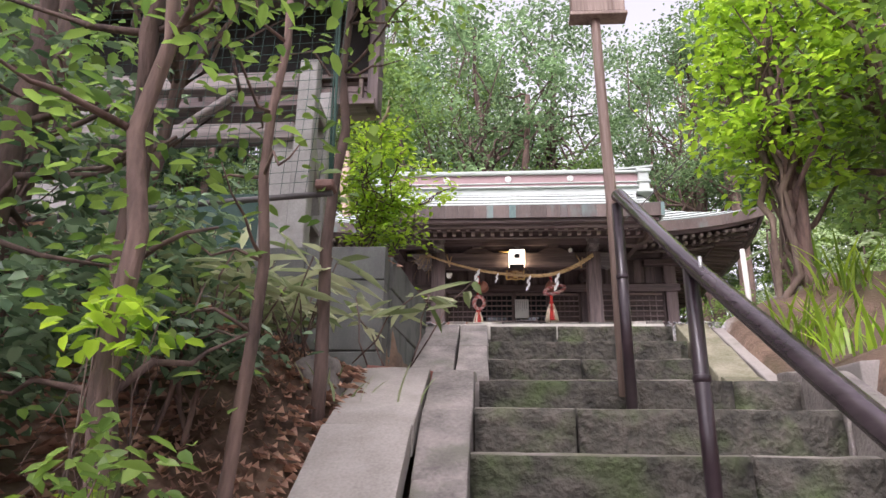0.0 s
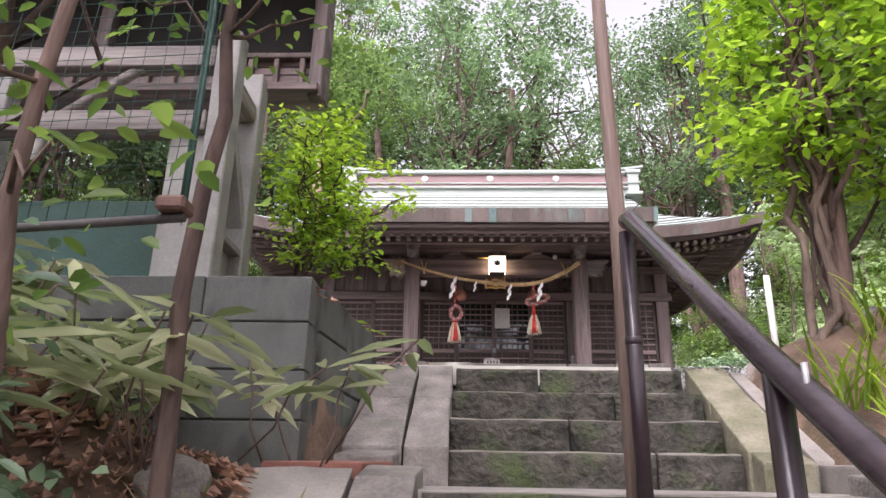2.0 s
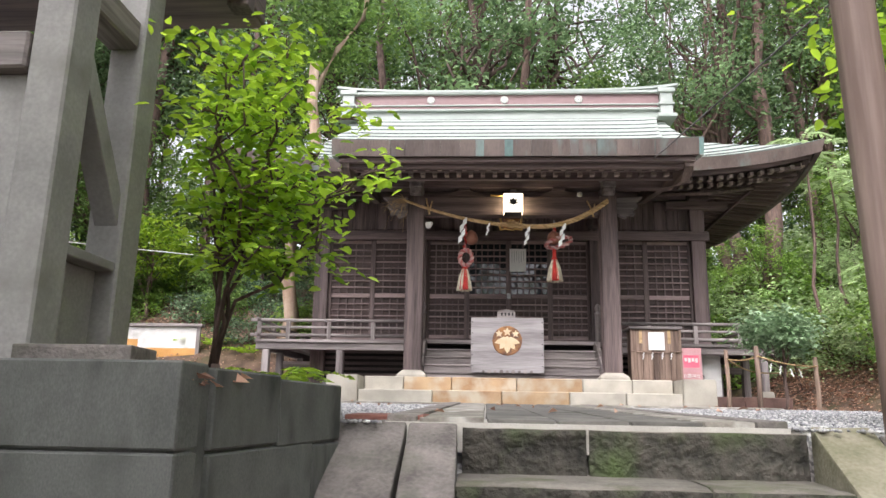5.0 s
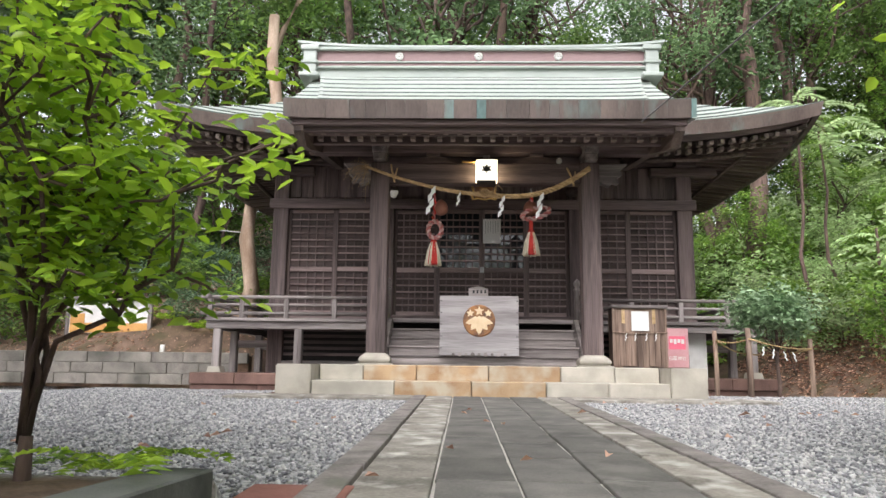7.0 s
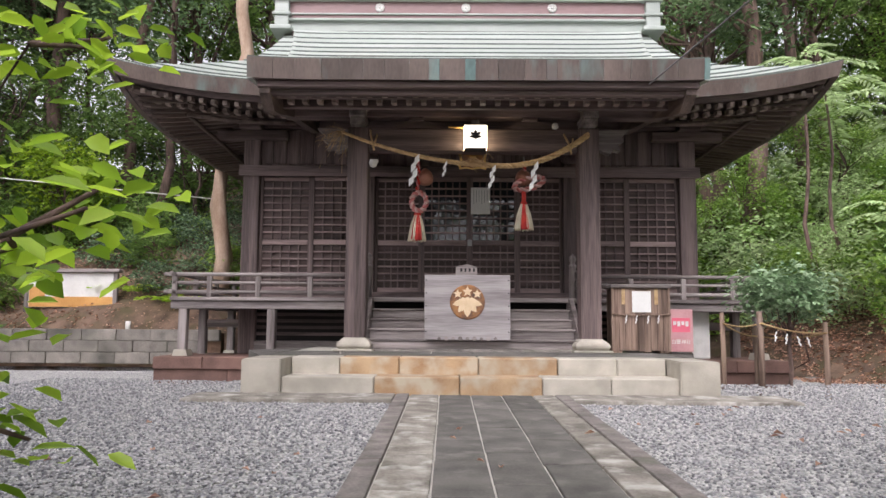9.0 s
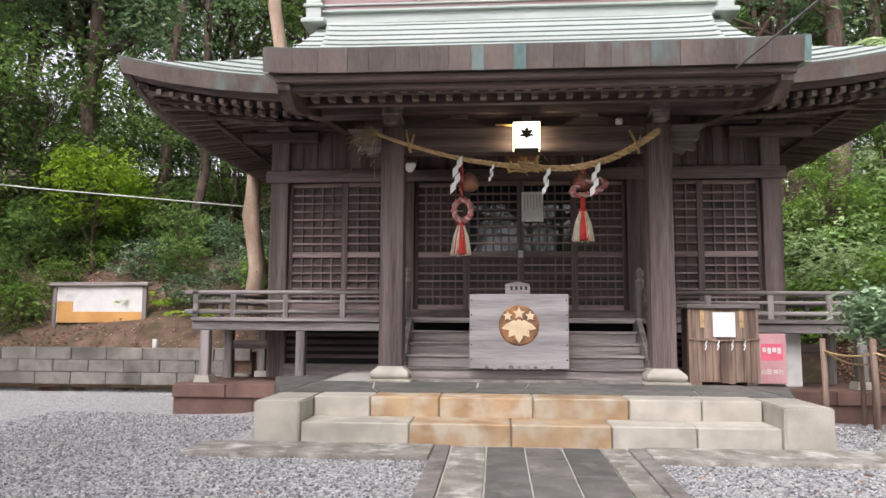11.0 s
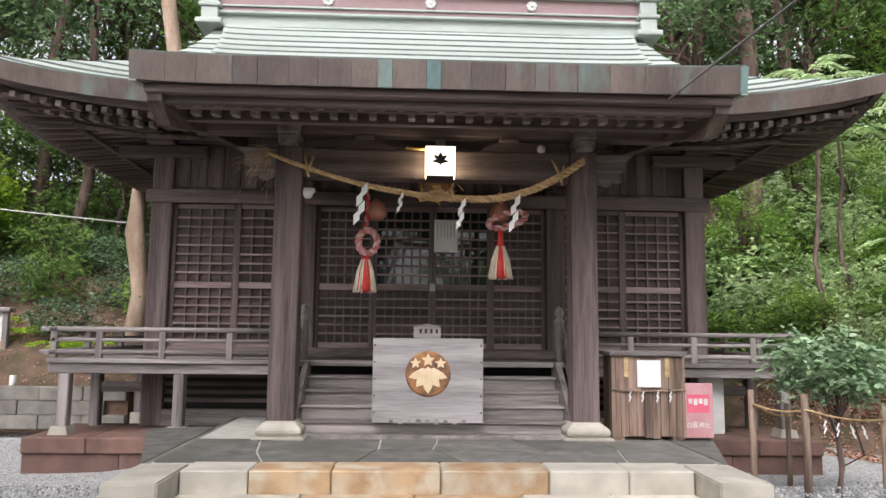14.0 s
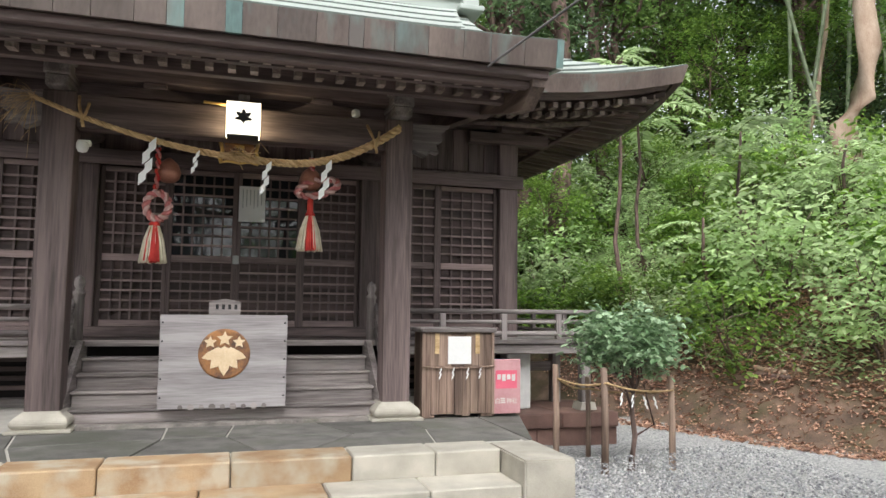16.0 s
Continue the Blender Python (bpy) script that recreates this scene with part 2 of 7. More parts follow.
blue_plastic = surface("blue_plastic", (0.03, 0.1, 0.2), (0.05, 0.16, 0.3), rough=0.4, bump=0.02, vary=0)
leaf_canopy = leafy("canopy_leaf", (0.09, 0.15, 0.05), (0.2, 0.3, 0.09), 0.55, 0.5, 0.4, 0.2)
leaf_grey = leafy("grey_canopy_leaf", (0.08, 0.13, 0.065), (0.18, 0.26, 0.13), 0.55, 0.45, 0.4, 0.2)
leaf_bright = leafy("bright_leaf", (0.1, 0.19, 0.02), (0.36, 0.5, 0.06), 0.35, 0.5)
leaf_mid = leafy("shrub_leaf", (0.08, 0.15, 0.035), (0.26, 0.38, 0.09), 0.35, 0.45, 0.3, 0.35)
leaf_bank = leafy("bank_leaf", (0.22, 0.3, 0.14), (0.5, 0.6, 0.35), 0.45, 0.5, 0.25, 0.3)
leaf_dark = leafy("glossy_dark_leaf", (0.05, 0.09, 0.05), (0.22, 0.31, 0.19), 0.22, 0.25)
leaf_sakaki = leafy("grey_green_leaf", (0.1, 0.18, 0.08), (0.36, 0.48, 0.3), 0.3, 0.25)
leaf_bamboo = leafy("bamboo_grass_blade", (0.11, 0.16, 0.055), (0.48, 0.5, 0.32), 0.4, 0.4)
leaf_dry = leafy("dry_leaf", (0.19, 0.1, 0.072), (0.56, 0.35, 0.25), 0.75, 0.2)
pane_glass = surface("dark_glass", (0.02, 0.025, 0.03), (0.03, 0.035, 0.04), rough=0.03, bump=0.0, vary=0)
pane_glass.node_tree.nodes["Principled BSDF"].inputs["IOR"].default_value = 1.55
lamp_white = bpy.data.materials.new("lit_lantern_face")
lamp_white.use_nodes = True
lamp_white.node_tree.nodes["Principled BSDF"].inputs["Emission Color"].default_value = (1.0, 0.92, 0.74, 1)
lamp_white.node_tree.nodes["Principled BSDF"].inputs["Emission Strength"].default_value = 1.3

lamp_side = bpy.data.materials.new("lit_lantern_side")
lamp_side.use_nodes = True
lamp_side.node_tree.nodes["Principled BSDF"].inputs["Emission Color"].default_value = (1.0, 0.82, 0.5, 1)
lamp_side.node_tree.nodes["Principled BSDF"].inputs["Emission Strength"].default_value = 7.0

# ---- builders ----


def box(bm, x0, x1, y0, y1, z0, z1, bevel=0.0):
    vs = [bm.verts.new((x, y, z)) for x in (x0, x1) for y in (y0, y1) for z in (z0, z1)]
    fs = [bm.faces.new([vs[i] for i in f]) for f in ((0, 1, 3, 2), (4, 6, 7, 5), (0, 4, 5, 1), (2, 3, 7, 6), (0, 2, 6, 4), (1, 5, 7, 3))]
    if bevel:
        es = list({e for f in fs for e in f.edges})
        bmesh.ops.bevel(bm, geom=es, offset=bevel, segments=2 if bevel > 0.012 else 1, affect="EDGES", profile=0.6)
    return bm


def slab(bm, a, b, c, d, thick, bevel=0.0):
    """A thick plate whose top has the corners a, b, c, d."""
    top = [bm.verts.new(p) for p in (a, b, c, d)]
    low = [bm.verts.new((p[0], p[1], p[2] - thick)) for p in (a, b, c, d)]
    fs = [bm.faces.new(top), bm.faces.new(low[::-1])]
    for i in range(4):
        j = (i + 1) % 4
        fs.append(bm.faces.new((top[j], top[i], low[i], low[j])))
    if bevel:
        bmesh.ops.bevel(bm, geom=list({e for f in fs for e in f.edges}), offset=bevel, segments=2, affect="EDGES", profile=0.6)
    return bm


def tube(bm, pts, radii, n=8, caps=True):
    """A tapered tube along a line of points."""
    pts = [Vector(p) for p in pts]
    if not hasattr(radii, "__len__"):
        radii = [radii] * len(pts)
    rings = []
    up = Vector((0.13, 0.21, 0.97))
    for i, p in enumerate(pts):
        d = (pts[min(i + 1, len(pts) - 1)] - pts[max(i - 1, 0)]).normalized()
        s = d.cross(up if abs(d.dot(up)) < 0.95 else Vector((1, 0, 0))).normalized()
        u = s.cross(d)
        rings.append([bm.verts.new(p + radii[i] * (math.cos(k * math.tau / n) * s + math.sin(k * math.tau / n) * u)) for k in range(n)])
    for r, q in zip(rings, rings[1:]):
        for k in range(n):
            f = bm.faces.new((r[k], r[(k + 1) % n], q[(k + 1) % n], q[k]))
            f.smooth = True
    if caps:
        bm.faces.new(rings[0][::-1])
        bm.faces.new(rings[-1])
    return bm


def lathe(bm, x, y, profile, n=16):
    """A turned body: profile rows of (radius, z)."""
    rings = [[bm.verts.new((x + r * math.cos(k * math.tau / n), y + r * math.sin(k * math.tau / n), z)) for k in range(n)] for r, z in profile]
    for r, q in zip(rings, rings[1:]):
        for k in range(n):
            f = bm.faces.new((r[k], r[(k + 1) % n], q[(k + 1) % n], q[k]))
            f.smooth = True
    bm.faces.new(rings[0][::-1])
    bm.faces.new(rings[-1])
    return bm


def prism(bm, outline, y0, y1):
    """An outline in x and z, given depth along y."""
    a = [bm.verts.new((x, y0, z)) for x, z in outline]
    b = [bm.verts.new((x, y1, z)) for x, z in outline]
    bm.faces.new(a)
    bm.faces.new(b[::-1])
    for i in range(len(a)):
        j = (i + 1) % len(a)
        bm.faces.new((a[j], a[i], b[i], b[j]))
    bmesh.ops.recalc_face_normals(bm, faces=bm.faces[:])
    return bm


def to_mesh(bm, name, material):
    me = bpy.data.meshes.new(name)
    bmesh.ops.recalc_face_normals(bm, faces=bm.faces[:])
    bm.to_mesh(me)
    bm.free()
    me.materials.append(material)
    return me


def part(name, bm, material, parent, label=""):
    ob = new(name, to_mesh(bm, name, material))
    ob.parent = parent
    return tagged(ob, label)


def piece(name, me, parent, at=(0, 0, 0), turn=(0, 0, 0), size=(1, 1, 1)):
    """One more object on shared mesh data."""
    ob = new(name, me)
    ob.parent, ob.location, ob.rotation_euler, ob.scale = parent, at, turn, size
    return ob


def thing(name, label, category, at=(0, 0, 0), group="", kind=""):
    ob = new(name)
    ob.location = at
    return tagged(ob, label, category, group, kind)


def solid(name, bm, material, label, category, at=(0, 0, 0), group="", kind=""):
    ob = new(name, to_mesh(bm, name, material))
    ob.location = at
    return tagged(ob, label, category, group, kind)


def B():
    return bmesh.new()


def boxmesh(name, material, x0, x1, y0, y1, z0, z1, bevel=0.0):
    return to_mesh(box(B(), x0, x1, y0, y1, z0, z1, bevel), name, material)


rng = np.random.default_rng(7)


def blades_mesh(name, centres, material, length=0.1, width=0.045, droop=0.25, flat=0.5, along=None, seed=1, oval=False):
    """Leaf blades as folded diamonds at the given places. flat: how far they lie level; along: the way they point."""
    g = np.random.default_rng(seed)
    n = len(centres)
    ang = g.uniform(0, math.tau, n)
    d = np.stack([np.cos(ang), np.sin(ang), g.uniform(-0.9, 0.6, n) * (1 - flat) - droop], 1)
    if along is not None:
        d = d * 0.45 + along
    d /= np.linalg.norm(d, axis=1)[:, None]
    up = np.stack([g.normal(0, 1 - flat * 0.8, n), g.normal(0, 1 - flat * 0.8, n), np.full(n, 1.0)], 1)
    s = np.cross(d, up)
    s /= np.linalg.norm(s, axis=1)[:, None] + 1e-9
    u = np.cross(s, d)
    L = (length * g.uniform(0.6, 1.25, n))[:, None]
    W = (width * g.uniform(0.7, 1.2, n))[:, None]
    base = centres
    mid = base + d * L * 0.45 + u * W * 0.15
    if oval:
        q1, q2 = base + d * L * 0.25, base + d * L * 0.66 - u * L * 0.03
        v = np.stack([base, q1 + s * W * 0.42 + u * W * 0.18, q2 + s * W * 0.46 + u * W * 0.16, base + d * L - u * L * 0.12, q2 - s * W * 0.46 + u * W * 0.16, q1 - s * W * 0.42 + u * W * 0.18], 1).reshape(-1, 3)
        idx = np.arange(n)[:, None] * 6
        loops = np.concatenate([idx + np.array([[0, 1, 2, 3]]), idx + np.array([[0, 3, 4, 5]])], 1).reshape(-1)
        me = bpy.data.meshes.new(name)
        me.vertices.add(6 * n)
        me.vertices.foreach_set("co", v.astype(np.float32).reshape(-1))
        me.loops.add(len(loops))
        me.loops.foreach_set("vertex_index", loops.astype(np.int32))
        me.polygons.add(2 * n)
        me.polygons.foreach_set("loop_start", np.arange(0, 8 * n, 4, dtype=np.int32))
        me.update(calc_edges=True)
        me.validate()
        me.materials.append(material)
        return me
    v = np.stack([base, mid + s * W * 0.5 + u * W * 0.2, base + d * L - u * L * 0.12, mid - s * W * 0.5 + u * W * 0.2], 1).reshape(-1, 3)
    idx = np.arange(n)[:, None] * 4
    loops = np.concatenate([idx + np.array([[0, 1, 2]]), idx + np.array([[0, 2, 3]])], 1).reshape(-1)
    me = bpy.data.meshes.new(name)
    me.vertices.add(4 * n)
    me.vertices.foreach_set("co", v.astype(np.float32).reshape(-1))
    me.loops.add(len(loops))
    me.loops.foreach_set("vertex_index", loops.astype(np.int32))
    me.polygons.add(2 * n)
    me.polygons.foreach_set("loop_start", np.arange(0, 6 * n, 3, dtype=np.int32))
    me.update(calc_edges=True)
    me.validate()
    me.materials.append(material)
    return me


def clumps(g, k, n, radius, blob, squash=0.55, hollow=0.5):
    """Places of leaves: k clumps on an uneven egg of the given half sizes, n leaves in each. Gives leaves and clump centres."""
    v = g.normal(size=(k, 3))
    v /= np.linalg.norm(v, axis=1)[:, None]
    c = v * (hollow + (1 - hollow) * g.random((k, 1)) ** 0.6) * np.array(radius)
    p = np.repeat(c, n, 0) + g.normal(size=(k * n, 3)) * blob * np.array([1, 1, squash]) * np.repeat(g.uniform(0.6, 1.3, (k, 1)), n, 0)
    return p, c


def wander(g, a, b, steps=5, jitter=0.06):
    a, b = np.array(a, float), np.array(b, float)
    length = np.linalg.norm(b - a)
    return [a + (b - a) * i / steps + (g.normal(size=3) * jitter * length if 0 < i < steps else 0) for i in range(steps + 1)]


def tree(name, label, category, at, height, trunk_r, crown, crown_z, k, n, blob, leaf, leaf_l, leaf_w, seed, bark_m=None, lean=(0, 0), limbs=12, group="", stems=1, hollow=0.45):
    """Trunk, limbs reaching into the crown, and a crown of many leaf blades."""
    g = np.random.default_rng(seed)
    root = thing(name, label, category, at, group)
    top = np.array([lean[0], lean[1], height])
    p, c = clumps(g, k, n, crown, blob, hollow=hollow)
    mid = np.array([lean[0], lean[1], crown_z])
    bm = B()
    for s in range(stems):
        foot = (0 if stems == 1 else 1) * g.normal(size=3) * np.array([0.05, 0.05, 0])
        tip = top * 0.92 + (0 if stems == 1 else 1) * g.normal(size=3) * np.array(crown) * np.array([0.35, 0.35, 0.05])
        pts = wander(g, foot - np.array([0, 0, 0.15]), tip, 7, 0.018)
        tube(bm, pts, [trunk_r * (1.35 if i == 0 else 1 - 0.78 * i / 7) for i in range(8)], 10)
        for j in range(limbs // stems):
            i = g.integers(len(c))
            q = g.uniform(0.35, 0.9)
            start = pts[int(q * 7)]
            tube(bm, wander(g, start, c[i] + mid, 4, 0.06), [trunk_r * 0.42 * (1 - 0.2 * w) * (1.1 - q * 0.6) for w in range(5)], 6)
    part("trunk", bm, bark_m or bark, root)
    me = blades_mesh("crown", p + mid, leaf, leaf_l, leaf_w, 0.2, 0.55, seed=seed + 5, oval=leaf_l < 0.105)
    ob = new("crown", me)
    ob.parent = root
    return root

# ---- ground ----
STEPS = [(-7.945, -0.11), (-8.297, -0.305), (-8.552, -0.487), (-8.807, -0.668), (-10.02, -0.87), (-10.38, -1.046), (-10.62, -1.245)]
while STEPS[-1][1] > -3.05:
    STEPS.append((STEPS[-1][0] - 0.275, STEPS[-1][1] - 0.19))
FOOT_Y, FOOT_Z = STEPS[-1][0] - 0.3, STEPS[-1][1] - 0.19


def court(y):
    return max(-0.11, min(0.0, (y + 2.2) * 0.0191))


def stair_line(y):
    """Mean height of the flight at y."""
    if y > -7.9:
        return court(y)
    line = [(-7.9, -0.11)] + [(a - 0.13, b - 0.1) for a, b in STEPS[1:4]] + [(-9.95, -0.8)] + [(a - 0.13, b - 0.1) for a, b in STEPS[5:]] + [(FOOT_Y, FOOT_Z)]
    for (ya, za), (yb, zb) in zip(line, line[1:]):
        if y >= yb:
            return za + (zb - za) * (ya - y) / (ya - yb)
    return FOOT_Z


def smooth(a, b, v):
    v = min(1.0, max(0.0, (v - a) / (b - a)))
    return v * v * (3 - 2 * v)


def land(x, y):
    """Height of the ground everywhere."""
    rough = noise.noise((x * 0.9, y * 0.9, 0)) * 0.12 + noise.noise((x * 0.25, y * 0.25, 3)) * 0.5
    z = court(y)
    if y < -7.9:
        s = stair_line(y)
        if x < -1.0:
            bank = s - 0.06 + (-1.0 - x) * (0.5 - 0.25 * smooth(-10.3, -9.6, y)) - 0.12 * smooth(-10.2, -9.6, y)
            z = min(bank + rough * 0.25 * smooth(1.0, 2.0, -x), 0.2 + rough * 0.5)
            if y > -9.22 and x < -1.16 + 0.112 * (y + 9.3):
                z = max(z, 0.0 + rough * 0.1)
        elif x > 1.2:
            z = min(s + 0.02 + (x - 1.2) * 0.45 + rough * 0.2 * smooth(1.2, 2.0, x), 0.25 + rough * 0.6)
        else:
            z = s - 0.3
    z -= 0.17 * smooth(2.3, 3.9, abs(x)) * smooth(-2.6, -0.4, y) * (1 if y < 8 else 0)
    d = (x - 6.0) * 0.92 + (y - 0.68) * 0.395
    if y < -1.0:
        d = min(d, (x - 6.4) + (y + 1.0) * 0.12)
    if d > 0:
        z = max(z, -0.17) + smooth(0, 1.2, d) * (0.58 * d - max(0, d - 9) * 0.42) + rough * smooth(0.2, 1.5, d)
    e = y - 3.55
    if x < -4.2 and e > 0:
        z = 0.42 + min(e, 10) * 0.5 + max(0, e - 10) * 0.2 + rough * smooth(0, 1, e)
    elif y > 8.0 and d < 4:
        z = max(z, min(y - 8.0, 10) * 0.55 + max(0, y - 18) * 0.2 + rough * smooth(8, 9, y))
    if x < -11.5:
        z = max(z, (-11.5 - x) * 0.5 * smooth(-30, -6, y) + rough * smooth(11.5, 12.5, -x) * 0.6)
    return z


def spaced(a, b, step):
    return [a + (b - a) * i / max(1, round((b - a) / step)) for i in range(max(1, round((b - a) / step)) + 1)]



# ground: gravel on the court, soil and litter past its ragged edge
ground_mat = surface("court_and_soil", (0.055, 0.036, 0.025), (0.2, 0.13, 0.092), scale=4, grain=50, rough=1.0, bump=0.7, vary=0, stain=(0.075, 0.06, 0.03), stain_scale=2.5, stain_at=0.56)
gn, gl = ground_mat.node_tree.nodes, ground_mat.node_tree.links


def calc(op, a, b):
    m = gn.new("ShaderNodeMath")
    m.operation = op
    for i, v in enumerate((a, b)):
        if isinstance(v, (int, float)):
            m.inputs[i].default_value = v
        else:
            gl.new(v, m.inputs[i])
    return m.outputs[0]


gco = gn.new("ShaderNodeTexCoord")
sep = gn.new("ShaderNodeSeparateXYZ")
gl.new(gco.outputs["Object"], sep.inputs[0])
GX, GY = sep.outputs[0], sep.outputs[1]
wob = gn.new("ShaderNodeTexNoise")
wob.inputs["Scale"].default_value, wob.inputs["Detail"].default_value = 2.2, 6
gl.new(gco.outputs["Object"], wob.inputs["Vector"])
bank_d = calc("ADD", calc("MULTIPLY", calc("SUBTRACT", GX, 6.1), 0.92), calc("MULTIPLY", calc("SUBTRACT", GY, 0.68), 0.395))
edge = calc("MAXIMUM", calc("MAXIMUM", bank_d, calc("SUBTRACT", -7.95, GY)), calc("MAXIMUM", calc("SUBTRACT", GY, 7.8), calc("SUBTRACT", -11.5, GX)))
edge = calc("MAXIMUM", edge, calc("MINIMUM", calc("SUBTRACT", GY, 3.5), calc("SUBTRACT", -4.2, GX)))
edge = calc("ADD", edge, calc("MULTIPLY", calc("SUBTRACT", wob.outputs["Fac"], 0.5), 0.9))
mask = gn.new("ShaderNodeMapRange")
mask.inputs["From Min"].default_value, mask.inputs["From Max"].default_value = 0.08, -0.08
gl.new(edge, mask.inputs["Value"])
peb = gn.new("ShaderNodeTexVoronoi")
peb.inputs["Scale"].default_value = 60
gl.new(gco.outputs["Object"], peb.inputs["Vector"])
pr = gn.new("ShaderNodeValToRGB")
pr.color_ramp.elements[0].color, pr.color_ramp.elements[1].color = (0.14, 0.14, 0.15, 1), (0.52, 0.51, 0.49, 1)
pc = gn.new("ShaderNodeSeparateColor")
gl.new(peb.outputs["Color"], pc.inputs[0])
gl.new(pc.outputs[0], pr.inputs[0])
gmix = gn.new("ShaderNodeMix")
gmix.data_type = "RGBA"
gb = gn["Principled BSDF"]
gl.new(gb.inputs["Base Color"].links[0].from_socket, gmix.inputs["A"])
gl.new(pr.outputs[0], gmix.inputs["B"])
gl.new(mask.outputs[0], gmix.inputs["Factor"])
gl.new(gmix.outputs["Result"], gb.inputs["Base Color"])

xs = [-900, -300, -120, -70] + spaced(-45, -13, 1.6) + spaced(-12.4, -3.6, 0.55) + spaced(-3.4, -1.02, 0.14) + [-1.0, -0.5, 0, 0.5, 1.0, 1.2] + spaced(1.3, 3.4, 0.16) + spaced(3.7, 16, 0.4) + spaced(17.5, 45, 1.6) + [70, 120, 300, 900]
ys = [-900, -300, -100, -50, -30, -22] + spaced(-18, -14.6, 0.8) + spaced(-14.2, -7.8, 0.16) + spaced(-7.4, 12, 0.45) + spaced(13, 45, 1.6) + [70, 120, 300, 900]
verts = [(x, y, min(16, land(x, y))) for y in ys for x in xs]
nx = len(xs)
faces = [(j * nx + i, j * nx + i + 1, (j + 1) * nx + i + 1, (j + 1) * nx + i) for j in range(len(ys) - 1) for i in range(nx - 1)]
me = bpy.data.meshes.new("ground")
me.from_pydata(verts, [], faces)
for f in me.polygons:
    f.use_smooth = True
me.materials.append(ground_mat)
tagged(new("ground", me), "gravel court and soil hillside scattered with leaves", "ground", kind="structure")

# gravel: loose stones near the path, as one heap
g = np.random.default_rng(3)
N = 62000
gx = g.uniform(-5.2, 5.6, N * 2)
gy = -8.0 + 7.6 * g.random(N * 2) ** 1.15
keep = ((gx < -0.83) | (gx > 0.86)) & ~((np.abs(gx) < 2.65) & (gy > -2.75)) & ~((np.abs(gx) < 4.0) & (gy > -0.6)) & ~((gx < -1.02) & (gy < -8.0)) & ~((gx > 1.25) & (gy < -7.85)) & ((gx < 5.2))
gx, gy = gx[keep][:N], gy[keep][:N]
n = len(gx)
octa = np.array([(1, 0, 0), (-1, 0, 0), (0, 1, 0), (0, -1, 0), (0, 0, 1), (0, 0, -1)], float)
size = g.uniform(0.007, 0.0165, n)
R = g.normal(size=(n, 3, 3))
Q, _ = np.linalg.qr(R)
pts = np.einsum("nij,kj->nki", Q, octa) * g.uniform(0.6, 1.25, (n, 6, 1)) * size[:, None, None]
pts[:, :, 2] *= 0.75
pts += np.stack([gx, gy, np.clip((gy + 2.2) * 0.0191, -0.11, 0) + 0.006], 1)[:, None, :]
tri = np.array([(0, 2, 4), (2, 1, 4), (1, 3, 4), (3, 0, 4), (2, 0, 5), (1, 2, 5), (3, 1, 5), (0, 3, 5)])
lo = (np.arange(n)[:, None, None] * 6 + tri[None]).reshape(-1)
stone = bpy.data.materials.new("gravel_stone")
stone.use_nodes = True
sn, sl = stone.node_tree.nodes, stone.node_tree.links
sg, sr = sn.new("ShaderNodeNewGeometry"), sn.new("ShaderNodeValToRGB")
sr.color_ramp.elements[0].color, sr.color_ramp.elements[1].color = (0.13, 0.13, 0.14, 1), (0.6, 0.59, 0.57, 1)
mid = sr.color_ramp.elements.new(0.5)
mid.color = (0.32, 0.32, 0.33, 1)
sl.new(sg.outputs["Random Per Island"], sr.inputs[0])
sl.new(sr.outputs[0], sn["Principled BSDF"].inputs["Base Color"])
sn["Principled BSDF"].inputs["Roughness"].default_value = 0.8
me = bpy.data.meshes.new("gravel")
me.vertices.add(6 * n)
me.vertices.foreach_set("co", pts.astype(np.float32).reshape(-1))
me.loops.add(len(lo))
me.loops.foreach_set("vertex_index", lo.astype(np.int32))
me.polygons.add(8 * n)
me.polygons.foreach_set("loop_start", np.arange(0, 24 * n, 3, dtype=np.int32))
me.update(calc_edges=True)
me.materials.append(stone)
tagged(new("gravel", me), "grey and white crushed stone gravel on the court", "gravel", kind="stuff")

# ---- path ----
path = thing("path", "worn stone approach path with dark centre slabs", "path", kind="structure")
g = np.random.default_rng(11)


def paving(name, x0, x1, material, lengths, y0=-7.93, y1=-2.27, skew=0.0, lift=0.0):
    y = y0
    while y < y1 - 0.05:
        e = min(y1, y + g.uniform(*lengths))
        if y1 - e < 0.2:
            e = y1
        bm = B()
        j = g.uniform(-0.006, 0.006, 4)
        gap = 0.006
        slab(bm, (x0 + gap + j[0], y + gap, court(y) + 0.03 + lift + j[1] * 0.5), (x1 - gap, y + gap, court(y) + 0.03 + lift + j[2] * 0.5), (x1 - gap + j[3], e - gap, court(e) + 0.03 + lift + j[1] * 0.5), (x0 + gap, e - gap, court(e) + 0.03 + lift + j[0] * 0.5), 0.08, 0.008)
        part(name, bm, material, path)
        y = e


bm = B()
slab(bm, (-0.82, -7.93, -0.1), (0.84, -7.93, -0.1), (0.84, -2.27, 0.012), (-0.82, -2.27, 0.012), 0.12)
part("path_bed", bm, mortar, path)
paving("kerb_stone", -0.82, -0.68, cheek_stone, (0.7, 1.1), lift=0.008)
paving("side_slab", -0.68, -0.4, path_pale, (0.8, 1.5))
paving("centre_slab", -0.4, -0.1, path_dark, (0.5, 0.9), lift=-0.004)
paving("centre_slab", -0.1, 0.2, path_dark, (0.5, 0.9), lift=-0.006)
paving("centre_slab", 0.2, 0.5, path_dark, (0.5, 0.9), lift=-0.004)
